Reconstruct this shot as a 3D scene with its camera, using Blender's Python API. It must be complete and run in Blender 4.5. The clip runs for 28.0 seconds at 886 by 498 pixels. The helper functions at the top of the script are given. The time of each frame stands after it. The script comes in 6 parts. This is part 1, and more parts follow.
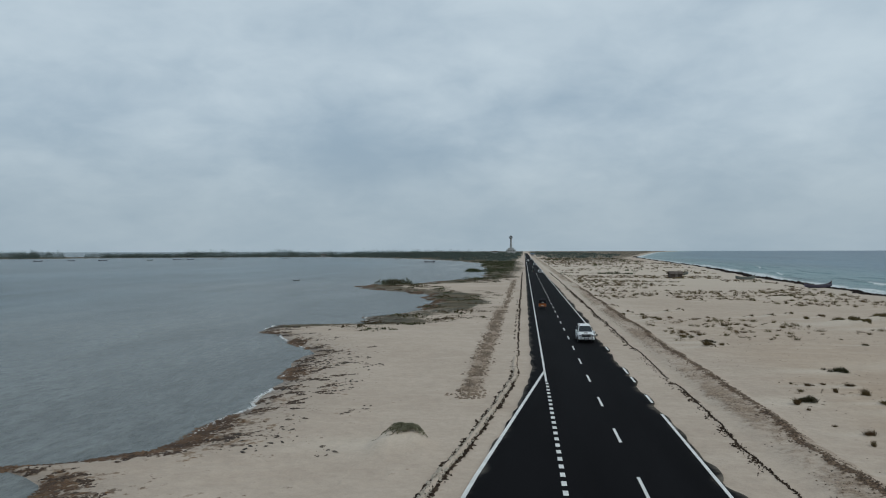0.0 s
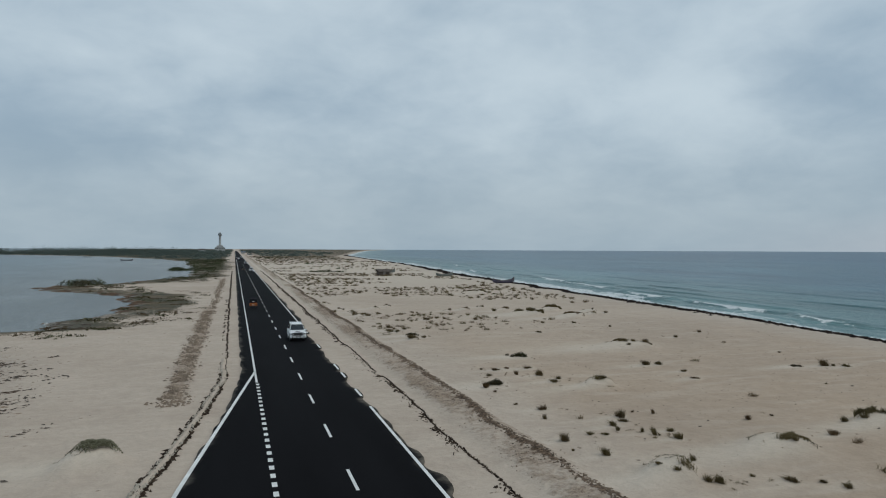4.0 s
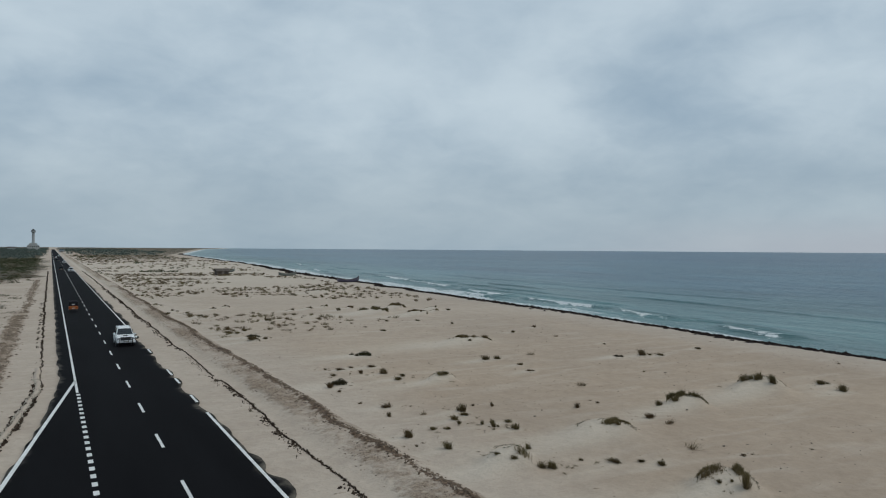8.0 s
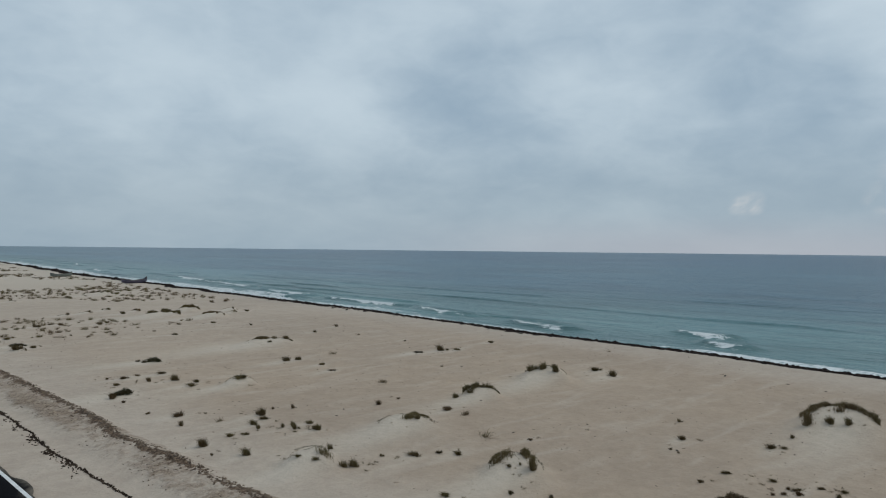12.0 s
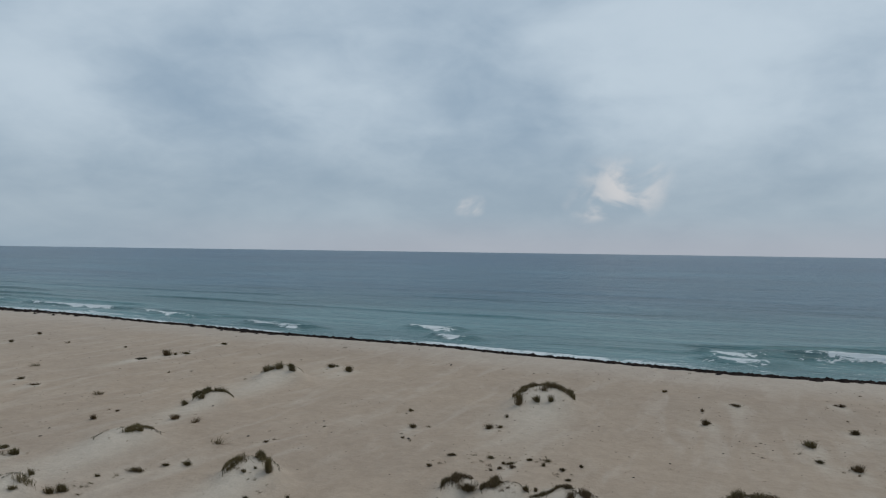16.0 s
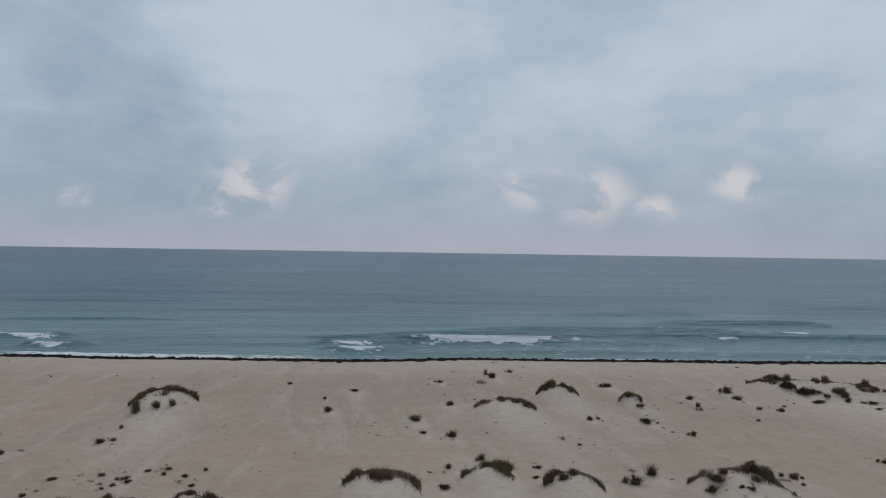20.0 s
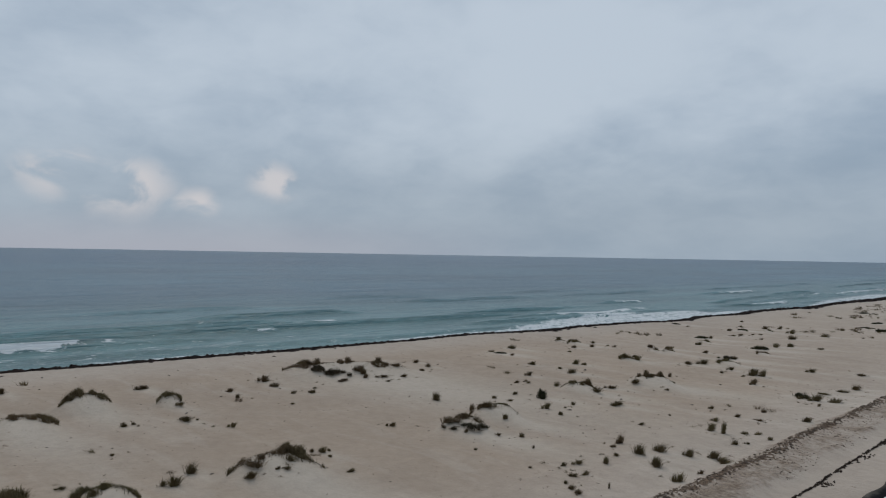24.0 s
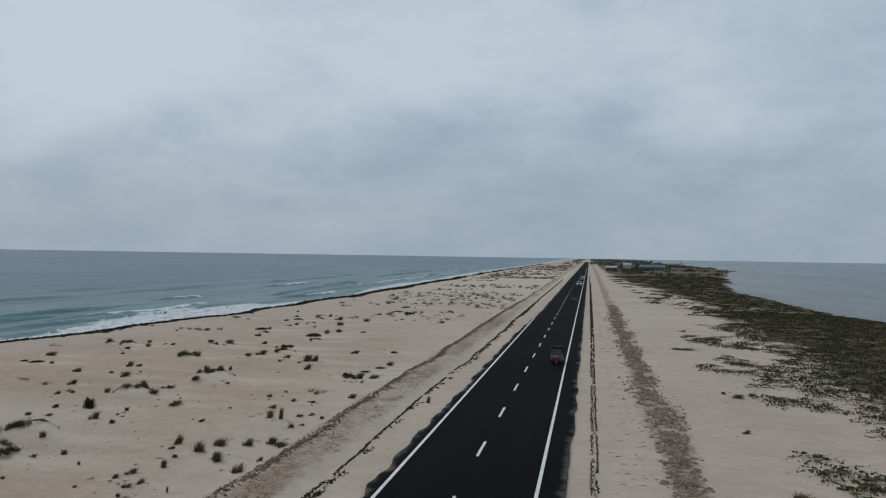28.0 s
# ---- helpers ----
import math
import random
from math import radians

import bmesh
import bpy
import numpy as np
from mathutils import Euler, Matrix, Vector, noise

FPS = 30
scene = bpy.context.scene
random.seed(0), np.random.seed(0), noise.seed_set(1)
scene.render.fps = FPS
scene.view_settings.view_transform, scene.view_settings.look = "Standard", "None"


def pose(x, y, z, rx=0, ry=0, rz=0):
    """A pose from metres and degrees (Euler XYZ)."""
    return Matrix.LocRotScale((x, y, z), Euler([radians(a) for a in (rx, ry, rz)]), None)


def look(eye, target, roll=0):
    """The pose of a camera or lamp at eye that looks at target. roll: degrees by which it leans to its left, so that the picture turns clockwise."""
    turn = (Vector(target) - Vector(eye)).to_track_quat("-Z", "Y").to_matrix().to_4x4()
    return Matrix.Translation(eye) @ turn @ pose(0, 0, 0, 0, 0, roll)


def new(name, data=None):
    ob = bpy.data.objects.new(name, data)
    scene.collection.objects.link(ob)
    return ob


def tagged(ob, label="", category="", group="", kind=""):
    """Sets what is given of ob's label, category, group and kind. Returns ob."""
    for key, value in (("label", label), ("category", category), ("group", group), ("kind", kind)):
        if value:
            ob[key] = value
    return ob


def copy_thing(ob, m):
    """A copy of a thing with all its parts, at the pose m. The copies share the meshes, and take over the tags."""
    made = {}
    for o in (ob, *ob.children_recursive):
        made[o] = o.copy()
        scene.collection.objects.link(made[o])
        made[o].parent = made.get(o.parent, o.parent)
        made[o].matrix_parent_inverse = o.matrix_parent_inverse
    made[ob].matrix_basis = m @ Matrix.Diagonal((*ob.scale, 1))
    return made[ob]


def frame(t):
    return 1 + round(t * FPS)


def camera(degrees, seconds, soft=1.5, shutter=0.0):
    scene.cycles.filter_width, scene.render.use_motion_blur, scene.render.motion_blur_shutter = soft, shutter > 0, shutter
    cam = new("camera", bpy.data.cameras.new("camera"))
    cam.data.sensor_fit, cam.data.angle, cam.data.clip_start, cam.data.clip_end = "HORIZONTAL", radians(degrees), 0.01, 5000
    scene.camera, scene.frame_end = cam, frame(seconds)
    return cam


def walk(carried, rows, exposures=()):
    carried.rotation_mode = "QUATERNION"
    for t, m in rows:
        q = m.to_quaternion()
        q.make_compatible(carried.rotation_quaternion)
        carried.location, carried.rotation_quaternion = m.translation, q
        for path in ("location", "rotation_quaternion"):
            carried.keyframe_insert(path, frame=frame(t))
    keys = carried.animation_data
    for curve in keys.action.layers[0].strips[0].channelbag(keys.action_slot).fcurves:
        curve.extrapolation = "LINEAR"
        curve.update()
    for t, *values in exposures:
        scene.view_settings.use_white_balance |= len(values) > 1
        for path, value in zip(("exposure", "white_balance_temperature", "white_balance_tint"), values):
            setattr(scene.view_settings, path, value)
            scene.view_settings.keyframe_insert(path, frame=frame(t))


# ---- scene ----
cam = camera(64.85, 28.0, soft=1.1, shutter=0.0)
# seconds, pitch + 90, roll, yaw of a drone that hovers in one place and turns
EYE = (0.0, 0.0, 10.7)
PATH = [
    (0.0, 90.08, 0.14, 6.65),
    (0.5, 90.10, 0.11, 4.66),
    (1.0, 90.08, 0.07, 2.62),
    (1.5, 90.05, 0.07, 0.47),
    (2.0, 90.02, 0.09, -1.73),
    (2.5, 90.00, 0.07, -3.96),
    (3.0, 89.95, -0.02, -7.96),
    (3.5, 89.95, -0.17, -13.16),
    (5.5, 89.95, -0.26, -20.02),
    (6.0, 89.95, -0.28, -21.34),
    (6.5, 89.95, -0.35, -22.90),
    (7.0, 89.96, -0.34, -24.55),
    (7.5, 89.95, -0.38, -26.86),
    (8.0, 89.95, -0.42, -29.35),
    (8.5, 89.98, -0.49, -32.13),
    (9.0, 89.99, -0.53, -33.45),
    (9.5, 90.00, -0.59, -34.72),
    (10.0, 90.01, -0.64, -36.40),
    (10.5, 90.03, -0.64, -38.73),
    (11.0, 90.02, -0.62, -40.81),
    (11.5, 90.02, -0.60, -43.35),
    (12.0, 90.02, -0.64, -45.47),
    (12.5, 90.05, -0.67, -48.04),
    (14.5, 90.07, -0.74, -57.96),
    (15.0, 90.09, -0.80, -60.47),
    (15.5, 90.10, -0.81, -63.54),
    (16.0, 90.12, -0.80, -66.80),
    (16.5, 90.13, -0.78, -70.71),
    (17.0, 90.14, -0.78, -74.14),
    (17.5, 90.15, -0.79, -78.16),
    (18.0, 90.14, -0.84, -81.57),
    (18.5, 90.16, -0.88, -85.58),
    (19.0, 90.17, -0.91, -89.13),
    (19.5, 90.19, -0.92, -92.56),
    (20.0, 90.19, -0.88, -96.78),
    (20.5, 90.21, -0.86, -100.60),
    (22.5, 90.31, -0.94, -119.06),
    (23.0, 90.34, -0.99, -123.84),
    (23.5, 90.35, -1.01, -128.25),
    (24.0, 90.37, -0.99, -133.21),
    (24.5, 90.40, -0.98, -137.40),
    (25.0, 90.42, -0.96, -142.39),
    (25.5, 90.44, -0.98, -146.78),
    (26.0, 90.45, -0.98, -151.63),
    (26.5, 90.47, -0.95, -156.00),
    (27.0, 90.48, -0.95, -160.92),
    (27.5, 90.48, -0.96, -165.13),
    (28.0, 90.48, -0.92, -168.15),
]
walk(cam, [(t, pose(*EYE, rx, ry, rz)) for t, rx, ry, rz in PATH], [(0.0, 0.03, 6500, 6.0), (12.0, 0.0, 6420, 6.0), (17.0, -0.10, 6340, 8.5), (21.0, -0.15, 6330, 11.5), (24.0, -0.16, 6390, 11.0), (26.0, -0.16, 6450, 10.0), (28.0, -0.07, 6490, 9.5)])

# ---- node helpers ----
def put(nt, socket, value):
    if isinstance(value, bpy.types.NodeSocket):
        nt.links.new(value, socket)
    else:
        socket.default_value = value


def calc(nt, op, a, b=0.0, c=0.0, clamp=False):
    nd = nt.nodes.new("ShaderNodeMath")
    nd.operation, nd.use_clamp = op, clamp
    for socket, value in zip(nd.inputs, (a, b, c)):
        put(nt, socket, value)
    return nd.outputs[0]


def vec(nt, op, a, b=(0, 0, 0)):
    nd = nt.nodes.new("ShaderNodeVectorMath")
    nd.operation = op
    put(nt, nd.inputs[0], a)
    put(nt, nd.inputs[1], b)
    return nd.outputs["Value"] if op in ("DISTANCE", "DOT_PRODUCT", "LENGTH") else nd.outputs["Vector"]


def fuzz(nt, where, scale, detail=4.0, rough=0.55, warp=0.0):
    nd = nt.nodes.new("ShaderNodeTexNoise")
    put(nt, nd.inputs["Vector"], where)
    nd.inputs["Scale"].default_value = scale
    nd.inputs["Detail"].default_value = detail
    nd.inputs["Roughness"].default_value = rough
    nd.inputs["Distortion"].default_value = warp
    return nd.outputs[0]


def band(nt, value, lo, hi, to_lo=0.0, to_hi=1.0):
    nd = nt.nodes.new("ShaderNodeMapRange")
    nd.interpolation_type = "SMOOTHSTEP"
    for k, v in zip(("Value", "From Min", "From Max", "To Min", "To Max"), (value, lo, hi, to_lo, to_hi)):
        put(nt, nd.inputs[k], v)
    return nd.outputs[0]


def blend(nt, fac, a, b):
    nd = nt.nodes.new("ShaderNodeMix")
    nd.data_type = "RGBA"
    put(nt, nd.inputs[0], fac)
    put(nt, nd.inputs[6], (*a, 1.0) if isinstance(a, tuple) else a)
    put(nt, nd.inputs[7], (*b, 1.0) if isinstance(b, tuple) else b)
    return nd.outputs[2]


def stretched(nt, where, scale, turn=0.0):
    nd = nt.nodes.new("ShaderNodeMapping")
    put(nt, nd.inputs["Vector"], where)
    nd.inputs["Scale"].default_value = scale
    nd.inputs["Rotation"].default_value = (0, 0, turn)
    return nd.outputs[0]


# ---- sky: a closed deck of cloud over a hazy horizon, with small bright breaks over the sea ----
def overcast_sky():
    world = bpy.data.worlds.new("overcast_sky")
    scene.world = world
    world.use_nodes = True
    nt = world.node_tree
    nt.nodes.clear()
    sky = nt.nodes.new("ShaderNodeTexSky")
    sky.sky_type, sky.sun_disc = "NISHITA", False
    sky.sun_elevation, sky.sun_rotation = radians(SUN_UP), radians(SUN_TURN)
    sky.dust_density, sky.air_density = 4.0, 1.5
    way = nt.nodes.new("ShaderNodeTexCoord").outputs["Generated"]
    axes = nt.nodes.new("ShaderNodeSeparateXYZ")
    nt.links.new(way, axes.inputs[0])
    up = calc(nt, "MAXIMUM", axes.outputs[2], 0.0)
    rise = calc(nt, "ADD", up, 0.42)
    flat = nt.nodes.new("ShaderNodeCombineXYZ")
    put(nt, flat.inputs[0], calc(nt, "DIVIDE", axes.outputs[0], rise))
    put(nt, flat.inputs[1], calc(nt, "DIVIDE", axes.outputs[1], rise))
    put(nt, flat.inputs[2], calc(nt, "MULTIPLY", up, 1.5))
    big = fuzz(nt, flat.outputs[0], 1.25, 2.0, 0.45, 0.15)
    mid = fuzz(nt, flat.outputs[0], 2.6, 4.0, 0.52, 0.25)
    tufts = fuzz(nt, flat.outputs[0], 7.5, 6.0, 0.58, 0.35)
    deck = 0.5
    for noise, weight in ((big, 0.30), (mid, 0.42), (tufts, 0.20)):
        deck = calc(nt, "ADD", deck, calc(nt, "MULTIPLY", calc(nt, "SUBTRACT", noise, 0.5), weight))
    # heavier and thinner masses within the deck, with billowing edges
    billow = nt.nodes.new("ShaderNodeTexNoise")
    put(nt, billow.inputs["Vector"], flat.outputs[0])
    billow.inputs["Scale"].default_value, billow.inputs["Detail"].default_value = 4.2, 4.0
    sway = nt.nodes.new("ShaderNodeVectorMath")
    sway.operation = "SCALE"
    put(nt, sway.inputs[0], vec(nt, "SUBTRACT", billow.outputs["Color"], (0.5, 0.5, 0.5)))
    sway.inputs["Scale"].default_value = 0.26
    squat = vec(nt, "ADD", vec(nt, "MULTIPLY", way, (1.0, 1.0, 2.0)), sway.outputs[0])
    for azimuth, elevation, size, weight in MASSES:
        a, e = radians(azimuth), radians(elevation)
        away = vec(nt, "DISTANCE", squat, (math.sin(a) * math.cos(e), math.cos(a) * math.cos(e), 2 * math.sin(e)))
        deck = calc(nt, "SUBTRACT", deck, band(nt, away, size, 0.0, 0.0, weight))
    light = band(nt, deck, 0.29, 0.71)
    cloud = blend(nt, light, (0.30, 0.395, 0.505), (0.56, 0.645, 0.73))
    # the deck is brighter overhead, and the haze at the horizon is an even blue grey
    haze = band(nt, up, 0.0, 0.20)
    low = blend(nt, light, (0.330, 0.415, 0.50), (0.42, 0.50, 0.575))
    cloud = blend(nt, haze, low, cloud)
    high = band(nt, up, 0.28, 0.85, 1.0, ZENITH)
    lift = nt.nodes.new("ShaderNodeVectorMath")
    lift.operation = "SCALE"
    put(nt, lift.inputs[0], cloud)
    put(nt, lift.inputs["Scale"], high)
    cloud = lift.outputs[0]
    # a faint warm band on the horizon over the sea
    warm = calc(nt, "MULTIPLY", band(nt, up, 0.06, 0.0), band(nt, axes.outputs[0], 0.55, 0.95))
    cloud = blend(nt, calc(nt, "MULTIPLY", warm, 0.55), cloud, (0.50, 0.49, 0.54))
    # breaks in the deck, low over the sea
    wisps = fuzz(nt, stretched(nt, way, (1.0, 1.0, 1.5)), 13.0, 4.0, 0.50, 0.5)
    ripped = vec(nt, "ADD", vec(nt, "MULTIPLY", way, (1.0, 1.0, 1.5)), vec(nt, "MULTIPLY", sway.outputs[0], (0.16, 0.16, 0.16)))
    gaps = None
    for azimuth, elevation, size in BREAKS:
        a, e = radians(azimuth), radians(elevation)
        spot = (math.sin(a) * math.cos(e), math.cos(a) * math.cos(e), 1.5 * math.sin(e))
        near = calc(nt, "SUBTRACT", 1.0, calc(nt, "DIVIDE", vec(nt, "DISTANCE", ripped, spot), size))
        gaps = near if gaps is None else calc(nt, "MAXIMUM", gaps, near)
    gap = calc(nt, "MULTIPLY", band(nt, gaps, 0.0, 0.75), band(nt, wisps, 0.40, 0.60))
    cloud = blend(nt, calc(nt, "MULTIPLY", gap, 0.85), cloud, (0.70, 0.68, 0.69))
    back = nt.nodes.new("ShaderNodeBackground")
    shell = nt.nodes.new("ShaderNodeBackground")
    mix = nt.nodes.new("ShaderNodeMixShader")
    out = nt.nodes.new("ShaderNodeOutputWorld")
    put(nt, back.inputs[0], sky.outputs[0])
    back.inputs[1].default_value = 0.08
    put(nt, shell.inputs[0], cloud)
    shell.inputs[1].default_value = 1.0
    mix.inputs[0].default_value = 0.93
    nt.links.new(back.outputs[0], mix.inputs[1])
    nt.links.new(shell.outputs[0], mix.inputs[2])
    nt.links.new(mix.outputs[0], out.inputs[0])


SUN_UP, SUN_TURN, ZENITH = 58.0, 120.0, 0.98
BREAKS = ((81.6, 5.2, 0.080), (78.5, 3.8, 0.045), (104.4, 5.4, 0.066), (108.6, 4.5, 0.078), (119.5, 5.4, 0.048), (69.0, 3.4, 0.028), (113.5, 3.5, 0.04))
MASSES = ((46.5, 8.5, 0.26, 0.09), (57.0, 8.0, 0.26, 0.03), (70.0, 14.5, 0.25, 0.10), (93.0, 9.0, 0.34, -0.05), (77.0, 3.0, 0.14, 0.06), (116.0, 17.0, 0.28, 0.03), (160.0, 8.0, 0.36, 0.03), (172.0, 7.2, 0.40, 0.07), (184.0, 7.0, 0.34, 0.05), (-35.0, 7.0, 0.40, 0.04), (-14.0, 9.0, 0.28, 0.03), (106.0, 2.8, 0.14, 0.05),
          (36.0, 9.0, 0.22, -0.06), (27.0, 14.0, 0.40, -0.05), (60.0, 19.0, 0.30, -0.07), (90.0, 17.0, 0.30, -0.10), (111.0, 14.0, 0.22, -0.07), (137.0, 17.0, 0.42, -0.10), (82.0, 10.0, 0.18, -0.08), (150.0, 15.0, 0.42, -0.14), (8.0, 10.0, 0.36, -0.03), (-28.0, 17.0, 0.38, -0.09), (192.0, 16.0, 0.45, -0.13), (164.0, 17.0, 0.3, -0.08), (58.0, 13.0, 0.2, -0.06))
overcast_sky()
sun = new("sun", bpy.data.lights.new("sun", "SUN"))
sun.data.energy, sun.data.angle, sun.data.color = 0.85, radians(35), (1.0, 0.93, 0.83)
sun.matrix_world = look((60, -35, 90), (0, 0, 0))

# ---- materials ----
def surface(name, rough=0.7, metal=0.0, gloss=0.5):
    m = bpy.data.materials.new(name)
    m.use_nodes = True
    nt = m.node_tree
    shader = nt.nodes["Principled BSDF"]
    shader.inputs["Roughness"].default_value = rough
    shader.inputs["Metallic"].default_value = metal
    shader.inputs["Specular IOR Level"].default_value = gloss
    return m, nt, shader


def bumped(nt, shader, height, strength, distance):
    nd = nt.nodes.new("ShaderNodeBump")
    nd.inputs["Strength"].default_value = strength
    nd.inputs["Distance"].default_value = distance
    put(nt, nd.inputs["Height"], height)
    nt.links.new(nd.outputs[0], shader.inputs["Normal"])


def place(nt):
    return nt.nodes.new("ShaderNodeNewGeometry").outputs["Position"]


def layer(nt, name):
    nd = nt.nodes.new("ShaderNodeAttribute")
    nd.attribute_name = name
    return nd.outputs["Fac"]


def worn(name, dark, pale, rough=0.6, metal=0.0, scale=3.0, fine=40.0, bump=0.1, depth=0.01, gloss=0.5, per_piece=0.0):
    """A surface of two tones: broad stains, fine grain, a little relief."""
    m, nt, shader = surface(name, rough, metal, gloss)
    where = nt.nodes.new("ShaderNodeTexCoord").outputs["Object"]
    coarse, grain = fuzz(nt, where, scale, 4.0, 0.6), fuzz(nt, where, fine, 3.0, 0.6)
    tone = calc(nt, "ADD", calc(nt, "MULTIPLY", coarse, 0.65), calc(nt, "MULTIPLY", grain, 0.35))
    if per_piece:
        own = nt.nodes.new("ShaderNodeObjectInfo").outputs["Random"]
        tone = calc(nt, "ADD", tone, calc(nt, "MULTIPLY", calc(nt, "SUBTRACT", own, 0.5), per_piece))
    put(nt, shader.inputs["Base Color"], blend(nt, band(nt, tone, 0.3, 0.7), dark, pale))
    put(nt, shader.inputs["Roughness"], band(nt, grain, 0.2, 0.8, rough - 0.08, min(1.0, rough + 0.08)))
    if bump:
        bumped(nt, shader, grain, bump, depth)
    return m


def foliage(name, dark, pale, brown=None, rough=0.75):
    """Leaves: the tone changes from leaf to leaf and from plant to plant."""
    m, nt, shader = surface(name, rough, 0.0, 0.15)
    leaf = nt.nodes.new("ShaderNodeNewGeometry").outputs["Random Per Island"]
    own = nt.nodes.new("ShaderNodeObjectInfo").outputs["Random"]
    patch = fuzz(nt, place(nt), 0.35, 3.0)
    tone = calc(nt, "ADD", calc(nt, "MULTIPLY", leaf, 0.5), calc(nt, "MULTIPLY", own, 0.2))
    tone = calc(nt, "ADD", tone, calc(nt, "MULTIPLY", band(nt, patch, 0.3, 0.7), 0.3))
    colour = blend(nt, tone, dark, pale)
    if brown:
        dry = fuzz(nt, place(nt), 0.11, 4.0, 0.6)
        colour = blend(nt, calc(nt, "MULTIPLY", band(nt, dry, 0.42, 0.62), 0.85), colour, blend(nt, leaf, tuple(c * 0.45 for c in brown), brown))
    put(nt, shader.inputs["Base Color"], colour)
    return m


def sand_material():
    m, nt, shader = surface("sand", 0.93, 0.0, 0.2)
    p = place(nt)
    broad, mid, fine = fuzz(nt, p, 0.045, 4.0, 0.6), fuzz(nt, p, 0.5, 5.0, 0.6), fuzz(nt, p, 9.0, 4.0, 0.65)
    tone = calc(nt, "ADD", calc(nt, "MULTIPLY", broad, 0.6), calc(nt, "MULTIPLY", mid, 0.4))
    colour = blend(nt, band(nt, tone, 0.32, 0.68), (0.411, 0.332, 0.265), (0.496, 0.412, 0.336))
    colour = blend(nt, calc(nt, "MULTIPLY", layer(nt, "beach"), band(nt, broad, 0.30, 0.60, 0.75, 1.0)), colour, blend(nt, band(nt, tone, 0.32, 0.68), (0.349, 0.263, 0.193), (0.433, 0.334, 0.249)))
    # paler sand: new drifts by the mounds, and painted haze far off
    colour = blend(nt, calc(nt, "MULTIPLY", layer(nt, "fresh_and_haze"), 0.85), colour, (0.546, 0.470, 0.386))
    # pale streaks that the wind has drawn, and darker damp flats
    drift = fuzz(nt, stretched(nt, p, (0.13, 0.60, 1.0), radians(-6)), 1.0, 3.0, 0.50, 0.8)
    colour = blend(nt, calc(nt, "MULTIPLY", band(nt, drift, 0.48, 0.76), 0.42), colour, (0.516, 0.430, 0.350))
    # scattered dry bits
    bits = fuzz(nt, p, 2.6, 6.0, 0.75)
    colour = blend(nt, calc(nt, "MULTIPLY", band(nt, bits, 0.64, 0.73), 0.22), colour, (0.22, 0.165, 0.12))
    specks = fuzz(nt, p, 14.0, 2.0, 0.6)
    colour = blend(nt, calc(nt, "MULTIPLY", band(nt, specks, 0.72, 0.78), 0.25), colour, (0.26, 0.21, 0.16))
    # random grain tone, plus the dimples' shaded hollows painted into the colour
    grain_and_dimples = nt.nodes.new("ShaderNodeVectorMath")
    grain_and_dimples.operation = "SCALE"
    dimples = fuzz(nt, p, 1.7, 4.0, 0.62, 0.4)
    put(nt, grain_and_dimples.inputs[0], colour)
    put(nt, grain_and_dimples.inputs["Scale"], calc(nt, "MULTIPLY", band(nt, fine, 0.25, 0.75, 0.955, 1.045), band(nt, dimples, 0.3, 0.7, 0.95, 1.05)))
    colour = grain_and_dimples.outputs[0]
    # ground of another kind: spoil and gravel, shore algae, plant mats, wet sand
    ragged = calc(nt, "SUBTRACT", calc(nt, "ADD", calc(nt, "MULTIPLY", mid, 0.5), calc(nt, "MULTIPLY", fuzz(nt, p, 2.0, 5.0, 0.65), 0.5)), 0.5)
    grit = fuzz(nt, p, 5.0, 5.0, 0.75)
    gravel = band(nt, calc(nt, "ADD", layer(nt, "gravel"), calc(nt, "MULTIPLY", ragged, 2.2)), 0.18, 0.80)
    spoil = blend(nt, band(nt, grit, 0.38, 0.62), (0.165, 0.113, 0.078), (0.360, 0.274, 0.200))
    colour = blend(nt, calc(nt, "MULTIPLY", gravel, 0.9), colour, spoil)
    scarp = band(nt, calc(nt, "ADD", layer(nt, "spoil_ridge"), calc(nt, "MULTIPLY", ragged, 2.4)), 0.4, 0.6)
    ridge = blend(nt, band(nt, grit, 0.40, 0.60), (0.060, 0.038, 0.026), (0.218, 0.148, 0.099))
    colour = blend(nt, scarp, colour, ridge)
    algae = band(nt, calc(nt, "ADD", layer(nt, "algae"), calc(nt, "MULTIPLY", ragged, 3.0)), 0.42, 0.66)
    slime = blend(nt, band(nt, fuzz(nt, p, 0.6, 4.0), 0.4, 0.6), (0.070, 0.036, 0.018), (0.20, 0.125, 0.068))
    colour = blend(nt, calc(nt, "MULTIPLY", algae, 0.85), colour, slime)
    mat = band(nt, calc(nt, "ADD", layer(nt, "plant_mat"), calc(nt, "MULTIPLY", ragged, 2.6)), 0.42, 0.62)
    turf = blend(nt, band(nt, fuzz(nt, p, 0.12, 5.0, 0.65), 0.40, 0.60), (0.026, 0.029, 0.013), (0.095, 0.068, 0.036))
    colour = blend(nt, calc(nt, "MULTIPLY", mat, 0.92), colour, turf)
    colour = blend(nt, calc(nt, "MULTIPLY", layer(nt, "wet"), 0.5), colour, (0.16, 0.13, 0.10))
    put(nt, shader.inputs["Base Color"], colour)
    put(nt, shader.inputs["Roughness"], calc(nt, "SUBTRACT", 0.93, calc(nt, "MULTIPLY", layer(nt, "wet"), 0.45)))
    relief = calc(nt, "ADD", calc(nt, "ADD", mid, calc(nt, "MULTIPLY", dimples, 0.55)), calc(nt, "MULTIPLY", fine, 0.13))
